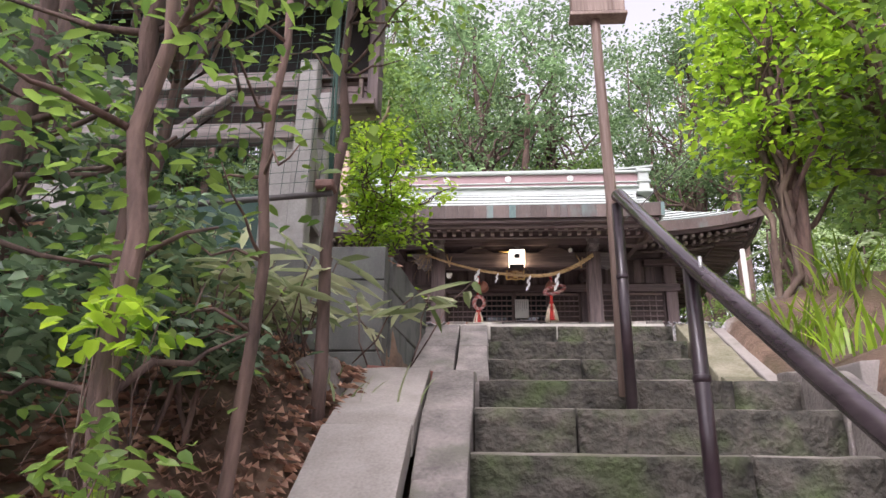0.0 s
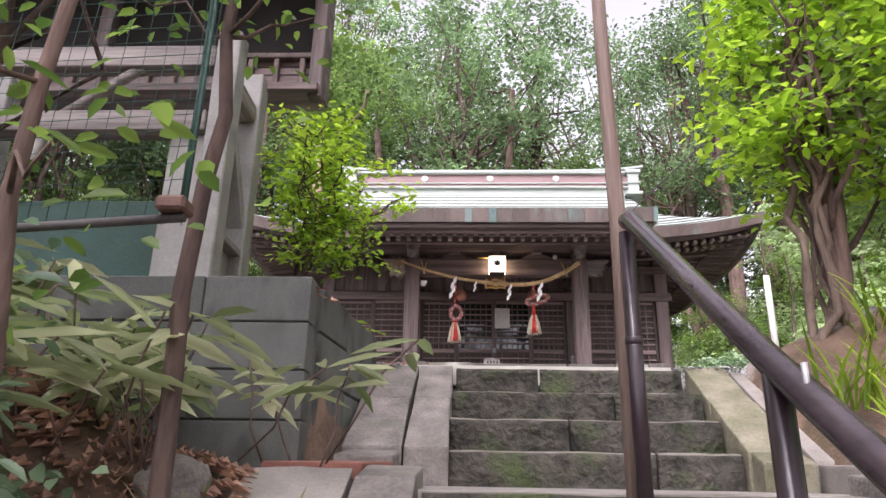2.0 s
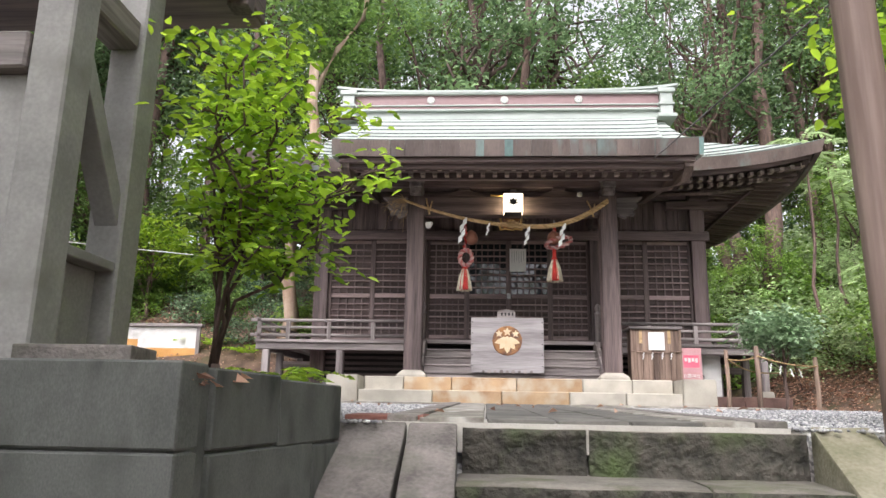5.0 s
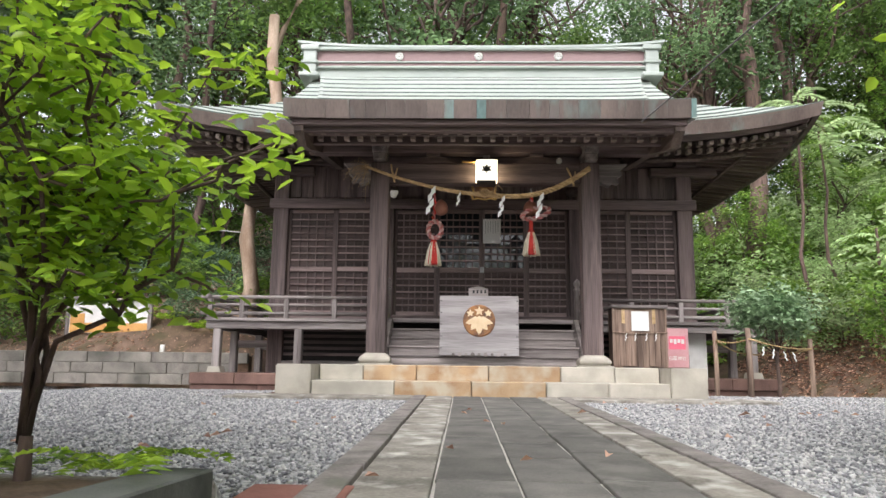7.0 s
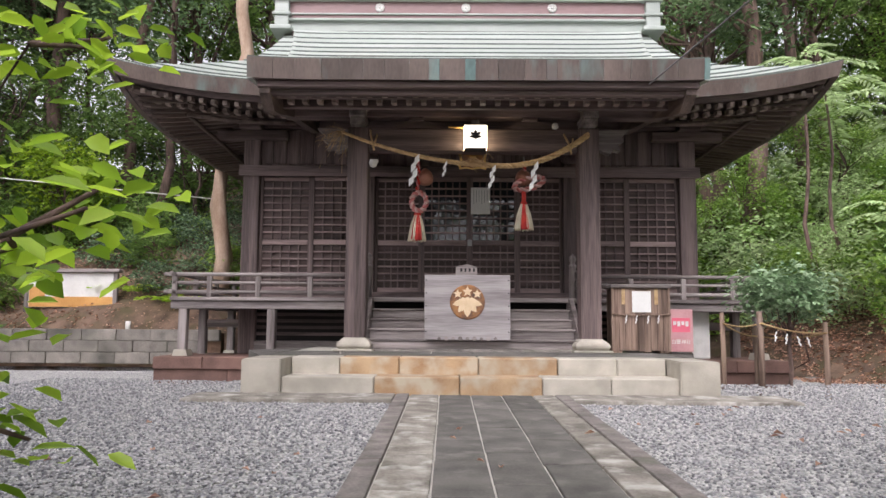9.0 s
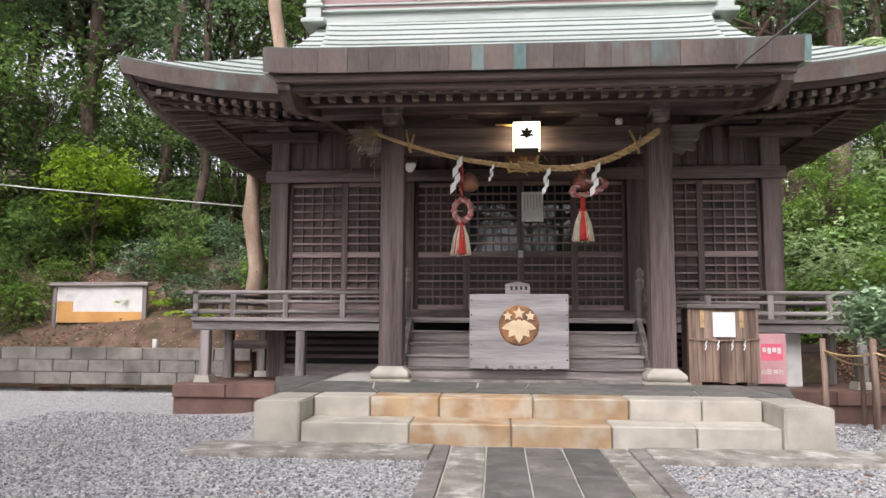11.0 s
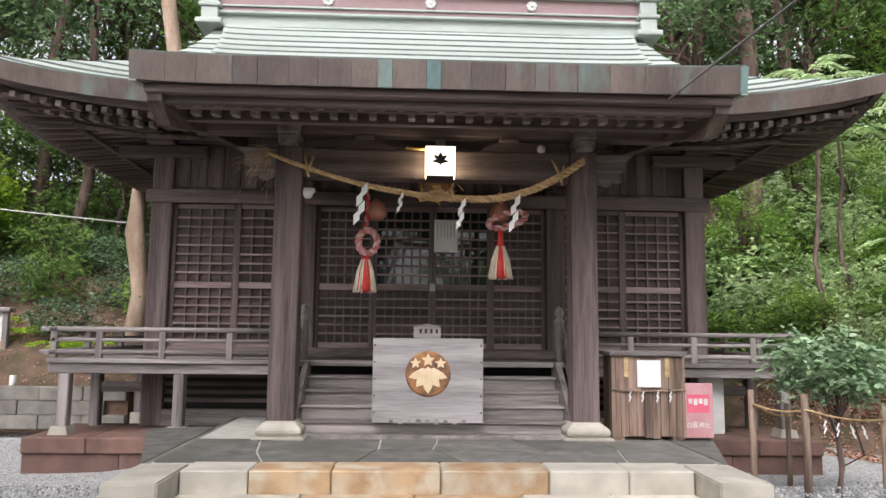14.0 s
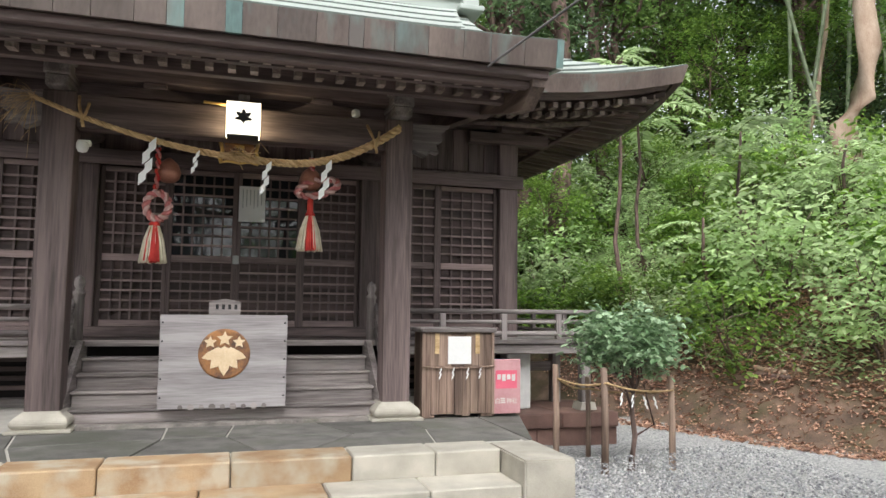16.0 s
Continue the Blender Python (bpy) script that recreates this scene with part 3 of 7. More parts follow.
paving("side_slab", 0.5, 0.71, path_pale, (0.8, 1.5))
paving("kerb_stone", 0.71, 0.84, cheek_stone, (0.7, 1.1), lift=0.006)
bm = B()
slab(bm, (-2.75, -2.72, 0.022), (-0.83, -2.72, 0.022), (-0.83, -2.2, 0.03), (-2.75, -2.2, 0.03), 0.06, 0.01)
part("concrete_margin", bm, path_pale, path)
bm = B()
slab(bm, (0.85, -2.72, 0.022), (2.9, -2.72, 0.022), (2.9, -2.2, 0.03), (0.85, -2.2, 0.03), 0.06, 0.01)
part("concrete_margin", bm, path_pale, path)

# ---- stone stairs ----
stairs = thing("stone_stairs", "mossy grey stone stairs, worn treads coloured paler as if lit", "stairs", (0, 0, 0), kind="structure")
g = np.random.default_rng(5)
JOINTS = {0: [0.02], 1: [0.41], 2: [0.12], 3: [0.5], 4: [0.62], 5: [-0.14], 6: [0.46]}
for i, (y, z) in enumerate(STEPS):
    x0, x1 = -0.5 - 0.013 * i, 0.9 + 0.004 * i
    nxt = STEPS[i - 1] if i else (-7.5, z)
    low = STEPS[i + 1][1] if i + 1 < len(STEPS) else FOOT_Z
    cuts = [x0] + JOINTS.get(i, [g.uniform(-0.2, 0.6)]) + [x1]
    for a, b in zip(cuts, cuts[1:]):
        bm = B()
        depth = nxt[0] - y + 0.06
        box(bm, a + 0.006, b - 0.006, y, y + depth, low - 0.05, z, 0.0)
        bmesh.ops.subdivide_edges(bm, edges=bm.edges[:], cuts=5, use_grid_fill=True)
        for v in bm.verts:
            q = noise.noise((v.co.x * 5 + i * 9, v.co.y * 5, v.co.z * 9))
            q2 = noise.noise((v.co.x * 17, v.co.y * 17 + i, v.co.z * 17))
            if v.co.y < y + 0.02:
                v.co.y += q * 0.016 + q2 * 0.008
            if v.co.z > z - 0.01:
                v.co.z += q * 0.008 + q2 * 0.004 - (0.012 if v.co.y < y + 0.03 else 0)
        bm.normal_update()
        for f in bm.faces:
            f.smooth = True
            # upward faces take the paler tread, worn and painted as lit
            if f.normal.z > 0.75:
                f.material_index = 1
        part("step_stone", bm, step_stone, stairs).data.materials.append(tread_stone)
bm = B()
box(bm, -2.2, 2.2, FOOT_Y - 2.5, STEPS[-1][0] + 0.05, FOOT_Z - 0.2, FOOT_Z)
part("foot_landing", bm, concrete, stairs)


def cheek(name, x0, x1, rows, material, bevel=0.012, thick=0.16):
    for (ya, za), (yb, zb) in zip(rows, rows[1:]):
        bm = B()
        j = g.uniform(-0.008, 0.008, 4)
        slab(bm, (x0 + j[0], yb + 0.006, zb), (x1 + j[1], yb + 0.006, zb), (x1 + j[2], ya - 0.006, za), (x0 + j[3], ya - 0.006, za), thick, bevel)
        bmesh.ops.subdivide_edges(bm, edges=[e for e in bm.edges if e.calc_length() > 0.1], cuts=3, use_grid_fill=True)
        for v in bm.verts:
            v.co.z += noise.noise((v.co.x * 8, v.co.y * 8, v.co.z * 8)) * 0.008
        part(name, bm, material, stairs)


UP = [(-7.9, -0.09), (-8.35, -0.36), (-8.85, -0.66)]
cheek("cheek_stone", -0.72, -0.51, UP, cheek_stone, thick=0.3)
cheek("cheek_stone", -1.02, -0.735, UP, cheek_stone, thick=0.3)
cheek("cheek_stone", 0.92, 1.17, UP + [(-9.0, -0.72)], moss_stone, thick=0.35)
cheek("cheek_slab", 1.2, 1.62, [(-7.9, -0.12), (-8.9, -0.7)], concrete, thick=0.3)
cheek("cheek_slab", 1.2, 1.62, [(-8.92, -0.72), (-10.0, -0.78)], concrete, thick=0.3)
LOW = [(-9.72, -0.79), (-10.0, -0.83)] + [(-10.4 - 0.42 * i, -1.06 - 0.29 * i) for i in range(8)]
cheek("cheek_stone", -0.77, -0.57, LOW, cheek_stone, thick=0.3)
cheek("cheek_stone", 0.92, 1.15, LOW, cheek_stone, thick=0.35)
cheek("cheek_slab", -1.13, -0.785, [(-9.95, -0.81), (-10.64, -1.15), (-11.4, -1.66), (-12.2, -2.2)], concrete, 0.006, 0.12)
bm = B()
slab(bm, (-1.02, -9.08, -0.715), (-0.74, -9.08, -0.715), (-0.74, -8.88, -0.68), (-1.0, -8.88, -0.68), 0.12, 0.015)
part("edge_stone", bm, cheek_stone, stairs)
bm = B()
slab(bm, (-1.1, -9.93, -0.79), (-0.79, -9.7, -0.78), (-0.74, -9.1, -0.745), (-1.02, -9.1, -0.745), 0.06, 0.006)
part("paver", bm, brick_red, stairs)
bm = B()
slab(bm, (-0.72, -9.9, -0.872), (1.18, -9.9, -0.872), (1.18, -8.8, -0.84), (-0.72, -8.8, -0.84), 0.3, 0.01)
part("landing_slab", bm, concrete, stairs)
bm = B()
slab(bm, (-1.0, -7.9, -0.075), (-0.66, -7.9, -0.075), (-0.66, -7.6, -0.07), (-1.0, -7.6, -0.07), 0.05, 0.008)
part("paver", bm, brick_red, stairs)

# ---- block retaining wall ----
wall = thing("wall_block", "grey concrete block retaining wall with chipped joints", "retaining wall", kind="structure")
TOP, FACE, COURSE = 0.06, -9.3, 0.218
SIDE_TURN = -math.atan2(0.14, 1.25)
bm = B()
box(bm, -4.3, -1.16, FACE + 0.02, FACE + 0.16, -1.3, TOP - 0.02)
part("mortar_core", bm, block_grey, wall)
bm = B()
box(bm, -0.07, 0.062, 0.03, 1.25, -1.2, TOP - 0.03)
bmesh.ops.rotate(bm, verts=bm.verts[:], cent=(0, 0, 0), matrix=Matrix.Rotation(SIDE_TURN, 3, "Z"))
bmesh.ops.translate(bm, verts=bm.verts[:], vec=(-1.205, FACE, 0))
part("mortar_core", bm, block_grey, wall)
front = boxmesh("block", block_grey, -0.5, 0.5, -0.085, 0.085, -0.106, 0.106, 0.006)
side = boxmesh("block", block_grey, -0.08, 0.08, -0.5, 0.5, -0.106, 0.106, 0.006)
for r in range(6):
    z = TOP - 0.108 - COURSE * r
    edge = -1.125
    for c in range(5):
        w = (0.5 if r % 2 == 0 else 0.57) if c == 0 else 0.76
        piece("block", front, wall, (edge - w / 2, FACE + 0.085, z), size=(w - 0.006, 1, 1))
        edge -= w
    cuts = (0.175, 0.62, 1.26) if r % 2 == 0 else (0.175, 0.95, 1.26)
    for a, b in zip(cuts, cuts[1:]):
        m = (a + b) / 2
        piece("block", side, wall, (-1.205 + 0.111 * m, FACE + 0.994 * m, z - 0.02 * m), (0, 0, SIDE_TURN), (1, b - a - 0.006, 1))
bm = B()
slab(bm, (-1.7, FACE + 0.2, TOP + 0.05), (-1.36, FACE + 0.2, TOP + 0.05), (-1.38, FACE + 0.4, TOP + 0.05), (-1.72, FACE + 0.4, TOP + 0.05), 0.1, 0.008)
part("capping_slab", bm, cheek_stone, wall)

# ---- far low wall along the hillside ----
low_wall = thing("wall_low", "low weathered stone wall at the foot of the wooded slope", "wall", kind="structure")
g = np.random.default_rng(8)
bm = B()
box(bm, -16, -4.3, 3.34, 3.55, -0.1, 0.5)
part("wall_core", bm, soil, low_wall)
low_stone = surface("beige_wall_stone", (0.12, 0.108, 0.096), (0.27, 0.245, 0.215), scale=4, grain=70, rough=0.9, bump=0.3, vary=0.12, stain=(0.08, 0.078, 0.065), stain_scale=2, stain_at=0.58)
stone_me = boxmesh("stone", low_stone, -0.3, 0.3, -0.06, 0.06, -0.1, 0.1, 0.02)
for r in range(3):
    for c in range(19):
        piece("stone", stone_me, low_wall, (-4.6 - 0.605 * c - 0.3 * (r % 2), 3.3 + g.uniform(-0.01, 0.01), 0.06 + 0.2 * r))

# ---- shrine platform ----
WALL_Y, FLOOR, RAIL_Y, PLAT = 1.85, 1.06, 0.95, 0.35
platform = thing("stone_platform", "cream granite steps and flagged platform before the hall", "platform")
g = np.random.default_rng(21)


def run_of(name, cuts, y0, y1, z0, z1, mats, parent, bevel=0.01):
    for i, (a, b) in enumerate(zip(cuts, cuts[1:])):
        bm = B()
        box(bm, a + 0.004, b - 0.004, y0, y1, z0, z1, bevel)
        part(name, bm, mats[i % len(mats)], parent)


run_of("upper_step", [-1.96, -1.45, -0.83, 0.0, 0.83, 1.45, 1.96], -1.72, -1.35, 0.17, 0.352, [granite, granite_rust, granite_rust, granite_rust, granite, granite], platform)
run_of("lower_step", [-1.97, -1.05, -0.2, 0.62, 1.3, 1.97], -2.12, -1.7, -0.05, 0.178, [granite, granite_rust, granite_rust, granite, granite], platform)
for s in (-1, 1):
    bm = B()
    x0, x1 = sorted((s * 1.97, s * 2.36))
    prism(bm, [(x0, -0.05), (x1, -0.05), (x1, 0.35), (x0, 0.35)], -2.16, -1.42)
    bmesh.ops.bevel(bm, geom=bm.edges[:], offset=0.012, segments=2, affect="EDGES")
    part("end_block", bm, granite, platform)
    bm = B()
    a, b = sorted((s * 2.3, s * 2.36))
    box(bm, a, b, -1.42, 1.6, -0.05, 0.336)
    part("side_kerb", bm, apron_stone, platform)
bm = B()
box(bm, -2.3, 2.3, -1.4, 1.9, -0.05, 0.338)
part("platform_core", bm, mortar, platform)
# irregular flagstones
cutx = [-2.29, -1.55, -0.72, 0.1, 0.78, 1.5, 2.29]
rows_y = [-1.345, -0.72, -0.12]
flag = {}
for j, yy in enumerate(rows_y):
    for i, xx in enumerate(cutx):
        dx = 0 if i in (0, len(cutx) - 1) else g.uniform(-0.22, 0.22)
        dy = 0 if j in (0, 2) else g.uniform(-0.12, 0.12)
        flag[i, j] = (xx + dx, yy + dy)
for j in range(2):
    for i in range(6):
        c = [flag[i, j], flag[i + 1, j], flag[i + 1, j + 1], flag[i, j + 1]]
        mx, my = sum(p[0] for p in c) / 4, sum(p[1] for p in c) / 4
        c = [(mx + (p[0] - mx) * 0.975, my + (p[1] - my) * 0.965) for p in c]
        bm = B()
        slab(bm, *[(p[0], p[1], 0.35) for p in c], 0.05, 0.004)
        part("flagstone", bm, apron_stone, platform)
bm = B()
box(bm, -1.36, 1.36, -0.08, 0.1, 0.3, 0.375, 0.006)
part("sill_stone", bm, cheek_stone, platform)
for s in (-1, 1):
    side_base = thing("stone_plinth", "dark red stone plinth under the veranda", "plinth", (s * 3.4, 0.8, -0.16), group="plinths under the veranda")
    for a, b in ((-1.02, -0.02), (0.02, 1.02)):
        bm = B()
        box(bm, a - 0.018, b + 0.018, 0.02, 1.2, -0.1, 0.2, 0.008)
        part("lower_stone", bm, red_stone, side_base)
    for a, b in ((-1.04, -0.35), (-0.345, 0.3), (0.305, 1.04)):
        bm = B()
        box(bm, a, b, -0.02, 1.2, 0.204, 0.375, 0.012)
        part("upper_stone", bm, red_stone, side_base)
    bm = B()
    c = [(s * 2.365, -1.4, 0.342), (s * 2.365, 0.78, 0.342), (s * 3.1, 0.78, 0.32)]
    top = [bm.verts.new(p) for p in c]
    low = [bm.verts.new((p[0], p[1], -0.3)) for p in c]
    bm.faces.new(top)
    bm.faces.new(low[::-1])
    for i in range(3):
        bm.faces.new((top[i], top[(i + 1) % 3], low[(i + 1) % 3], low[i]))
    part("apron_wing", bm, apron_stone, platform)

# ---- shrine hall ----
hall = thing("shrine_hall", "dark timber shrine hall with green copper roof", "shrine")


def bar(name, x0, x1, y0, y1, z0, z1, m, bevel=0.008, label="", parent=None):
    return part(name, box(B(), x0, x1, y0, y1, z0, z1, bevel), m, parent or hall, label)


# porch posts, bases, beam, purlin
for s in (-1, 1):
    bm = B()
    lathe(bm, s * 1.51, 0, [(h * 1.414, z) for h, z in ((0.25, 0.35), (0.25, 0.375), (0.19, 0.38), (0.21, 0.395), (0.222, 0.425), (0.212, 0.455), (0.18, 0.485), (0.15, 0.505), (0.142, 0.52))], 4)
    bmesh.ops.rotate(bm, verts=bm.verts[:], cent=(s * 1.51, 0, 0), matrix=Matrix.Rotation(math.pi / 4, 3, "Z"))
    for f in bm.faces:
        f.smooth = False
    bmesh.ops.bevel(bm, geom=bm.edges[:], offset=0.007, segments=2, affect="EDGES")
    part("post_base", bm, granite, hall, "carved grey stone post base")
    bm = B()
    box(bm, s * 1.51 - 0.135, s * 1.51 + 0.135, -0.135, 0.135, 0.5, 3.26, 0.022)
    part("porch_post", bm, wood_z, hall)
    bm = B()
    for i, (h, w) in enumerate(((3.26, 0.12), (3.36, 0.14), (3.48, 0.17))):
        box(bm, s * 1.51 - w * 0.75, s * 1.51 + w * 0.75, -0.2 - w * 0.6, 0.16, h, h + (0.1, 0.12, 0.16)[i], 0.012)
    part("bracket", bm, grey_y, hall)
    bm = B()
    o = [(1.645, 2.99), (1.8, 2.93), (1.84, 2.99), (1.93, 2.97), (1.9, 3.05), (1.98, 3.1), (1.95, 3.16), (2.06, 3.26), (1.645, 3.24)]
    prism(bm, [(s * x, z) for x, z in (o if s > 0 else o[::-1])], -0.07, 0.07)
    part("carved_nosing", bm, grey_x, hall)
    bm = B()
    tube(bm, [(s * 1.51, 0.1, 3.0), (s * 1.51, 0.9, 3.12), (s * 1.52, WALL_Y - 0.1, 3.3)], 0.1, 8)
    part("rainbow_beam", bm, wood_y, hall)
bar("porch_beam", -1.375, 1.375, -0.1, 0.1, 2.95, 3.25, wood_x, 0.02)
bar("purlin", -2.5, 2.5, -0.09, 0.12, 3.41, 3.61, wood_x, 0.015)
for x in (-0.75, 0.75):
    bm = B()
    prism(bm, [(x - 0.34, 3.26), (x + 0.34, 3.26), (x + 0.2, 3.33), (x + 0.13, 3.36), (x - 0.13, 3.36), (x - 0.2, 3.33)], -0.06, 0.06)
    part("frog_leg_strut", bm, wood_x, hall)
    bar("strut_block", x - 0.1, x + 0.1, -0.1, 0.1, 3.36, 3.41, wood_x, 0.01)

# hall frame
for s in (-1, 1):
    for y in (WALL_Y, 5.3):
        bar("corner_post", s * 3.41 - 0.13, s * 3.41 + 0.13, y - 0.13, y + 0.13, 0.22, 3.95, wood_z, 0.02)
    bar("door_post", s * 1.57 - 0.1, s * 1.57 + 0.1, WALL_Y - 0.11, WALL_Y + 0.1, FLOOR, 3.75, wood_z, 0.012)
    bar("side_wall", *sorted((s * 3.35, s * 3.45)), WALL_Y + 0.13, 5.17, 0.4, 3.9, wood_y, 0)
bar("back_wall", -3.28, 3.28, 5.25, 5.35, 0.4, 3.9, wood_x, 0)
bar("head_rail", -3.6, 3.6, WALL_Y - 0.17, WALL_Y - 0.135, 2.975, 3.145, wood_x, 0.008)
bar("frieze_wall", -3.28, 3.28, WALL_Y - 0.03, WALL_Y + 0.03, 3.0, 3.9, wood_z, 0)
for s in (-1, 1):
    for k in range(8):
        x = s * (1.72 + k * 0.21)
        bar("frieze_board", x - 0.1, x + 0.1, WALL_Y - 0.05, WALL_Y - 0.032, 3.19, 3.72, wood_z, 0.004)
bar("wall_plate", -3.75, 3.75, WALL_Y - 0.14, WALL_Y + 0.12, 3.74, 3.9, wood_x, 0.012)
for s in (-1, 1):
    bar("bracket_arm", *sorted((s * 2.85, s * 3.95)), WALL_Y - 0.2, WALL_Y - 0.02, 3.56, 3.7, wood_x, 0.02)
    bar("bracket_block", s * 3.41 - 0.17, s * 3.41 + 0.17, WALL_Y - 0.32, WALL_Y - 0.05, 3.7, 3.86, wood_x, 0.02)
bar("sill", -3.28, 3.28, WALL_Y - 0.12, WALL_Y + 0.06, FLOOR, FLOOR + 0.12, wood_x, 0.01)
bar("inner_floor", -3.28, 3.28, WALL_Y + 0.06, 5.25, FLOOR - 0.1, FLOOR, wood_x, 0)
bar("inner_ceiling", -3.28, 3.28, WALL_Y + 0.04, 5.25, 3.55, 3.6, wood_x, 0)

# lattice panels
vbar = boxmesh("lattice_bar", lattice_shade_z, -0.011, 0.011, -0.016, 0.012, -0.5, 0.5)
hbar = boxmesh("lattice_bar", lattice_lit_x, -0.5, 0.5, -0.014, 0.012, -0.012, 0.012)


def lattice(name, x0, x1, z0, z1, y, glass=False, cols=6, pitch=0.118, split=1.95):
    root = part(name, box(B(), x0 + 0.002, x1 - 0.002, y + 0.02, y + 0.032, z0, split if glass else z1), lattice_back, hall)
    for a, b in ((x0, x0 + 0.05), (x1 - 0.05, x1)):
        part("stile", box(B(), a + 0.002, b - 0.002, y - 0.022, y + 0.018, z0, z1, 0.004), lattice_shade_z, root)
    for a, b in ((z0, z0 + 0.07), (split - 0.04, split + 0.04), (z1 - 0.06, z1)):
        part("rail", box(B(), x0 + 0.05, x1 - 0.05, y - 0.02, y + 0.018, a, b, 0.004), lattice_lit_x, root)
    for i in range(1, cols):
        x = x0 + 0.05 + (x1 - x0 - 0.1) * i / cols
        for a, b in ((z0 + 0.07, split - 0.04), (split + 0.04, z1 - 0.06)):
            piece("lattice_bar", vbar, root, (x, y, (a + b) / 2), size=(1, 1, b - a))
    for a, b in ((z0 + 0.07, split - 0.04), (split + 0.04, z1 - 0.06)):
        rows = max(2, round((b - a) / pitch))
        for i in range(1, rows):
            piece("lattice_bar", hbar, root, ((x0 + x1) / 2, y - 0.006, a + (b - a) * i / rows), size=(x1 - x0 - 0.1, 1, 1))
    if glass:
        part("pane", box(B(), x0 + 0.05, x1 - 0.05, y + 0.022, y + 0.027, split, z1), pane_glass, root, "dark reflecting glass pane")
    return root


for s in (-1, 1):
    lattice("lattice_panel", *sorted((s * 3.28, s * 2.47)), FLOOR + 0.12, 2.98, WALL_Y - 0.02, cols=5)
    lattice("lattice_panel", *sorted((s * 2.47, s * 1.67)), FLOOR + 0.12, 2.98, WALL_Y - 0.06, cols=5)
for i, (a, b) in enumerate(((-1.47, -0.74), (-0.74, 0.015), (0.015, 0.76), (0.76, 1.47))):
    lattice("door_panel", a, b, FLOOR + 0.12, 2.98, WALL_Y - (0.06 if i in (1, 2) else 0.01), glass=i in (1, 2), cols=6)
bm = B()
box(bm, -0.02, 0.05, WALL_Y - 0.115, WALL_Y - 0.09, 1.9, 2.0, 0.006)
part("lock_plate", bm, steel_grey, hall)

# veranda
for s in (-1, 1):
    a, b = sorted((s * 1.62, s * 4.3))
    for k in range(6):
        bar("floor_board", a, b, RAIL_Y - 0.02 + 0.15 * k, RAIL_Y + 0.126 + 0.15 * k, FLOOR - 0.05, FLOOR, grey_x, 0.004)
    c, d = sorted((s * 3.56, s * 4.3))
    for k in range(5):
        bar("floor_board", c + 0.149 * k, c + 0.149 * k + 0.145, 1.86, 5.4, FLOOR - 0.05, FLOOR, grey_y, 0.004)
    bar("edge_beam", a, b, RAIL_Y + 0.02, RAIL_Y + 0.12, FLOOR - 0.17, FLOOR - 0.052, grey_x, 0.01)
    bar("edge_beam", *sorted((s * 4.18, s * 4.28)), RAIL_Y + 0.12, 5.3, FLOOR - 0.17, FLOOR - 0.052, grey_y, 0.01)
    for x in (s * 2.85, s * 4.12):
        bar("veranda_leg", x - 0.06, x + 0.06, RAIL_Y + 0.02, RAIL_Y + 0.14, 0.3, FLOOR - 0.17, grey_z, 0.01)
        bm = B()
        prism(bm, [(x - 0.11, 0.22), (x + 0.11, 0.22), (x + 0.085, 0.31), (x - 0.085, 0.31)], RAIL_Y - 0.03, RAIL_Y + 0.19)
        part("leg_base", bm, granite, hall)
    for y in (1.75, 3.2, 4.7):
        bar("veranda_leg", s * 4.1 - 0.06, s * 4.1 + 0.06, y, y + 0.12, 0.2, FLOOR - 0.17, grey_z, 0.01)
        bm = B()
        box(bm, s * 4.1 - 0.1, s * 4.1 + 0.1, y - 0.04, y + 0.16, -0.05, 0.21, 0.015)
        part("leg_base", bm, granite, hall)
        bar("tie_beam", *sorted((s * 3.5, s * 4.06)), y + 0.03, y + 0.09, 0.62, 0.74, grey_x, 0.006)
    # railing
    for z, r in ((1.385, 0.028), (1.265, 0.022), (1.13, 0.03)):
        over = 0.14 if r > 0.025 else 0.0
        part("handrail", tube(B(), [(s * 1.6, RAIL_Y + 0.03, z), (s * (4.26 + over), RAIL_Y + 0.03, z)], r, 10), grey_x, hall)
        part("handrail", tube(B(), [(s * 4.25, RAIL_Y - over, z + 0.003), (s * 4.25, 5.4, z + 0.003)], r, 10), grey_y, hall)
    for x in (1.62, 2.3, 3.05, 3.75, 4.25):
        bar("rail_post", s * x - 0.035, s * x + 0.035, RAIL_Y, RAIL_Y + 0.06, FLOOR, 1.36, grey_z, 0.006)
    for y in (1.8, 2.8, 3.8, 4.8):
        bar("rail_post", s * 4.25 - 0.03, s * 4.25 + 0.03, y, y + 0.07, FLOOR, 1.36, grey_z, 0.006)
    # slats below the floor, on a near-black sheet that paints the shade
    bar("under_panel", *sorted((s * 1.62, s * 3.28)), WALL_Y - 0.03, WALL_Y + 0.03, 0.22, 0.98, shade_black, 0)
    for k in range(5):
        bar("under_slat", *sorted((s * 1.62, s * 3.28)), WALL_Y - 0.06, WALL_Y - 0.035, 0.5 + 0.1 * k, 0.55 + 0.1 * k, wood_x, 0.004)
    bar("ground_sill", *sorted((s * 1.62, s * 3.5)), WALL_Y - 0.12, WALL_Y + 0.1, 0.22, 0.42, grey_x, 0.012)
bar("front_floor", -1.6, 1.6, RAIL_Y - 0.1, WALL_Y - 0.12, FLOOR - 0.05, FLOOR, wood_x, 0.006)
bar("front_edge", -1.6, 1.6, RAIL_Y - 0.14, RAIL_Y - 0.101, FLOOR - 0.055, FLOOR + 0.006, grey_x, 0.004)
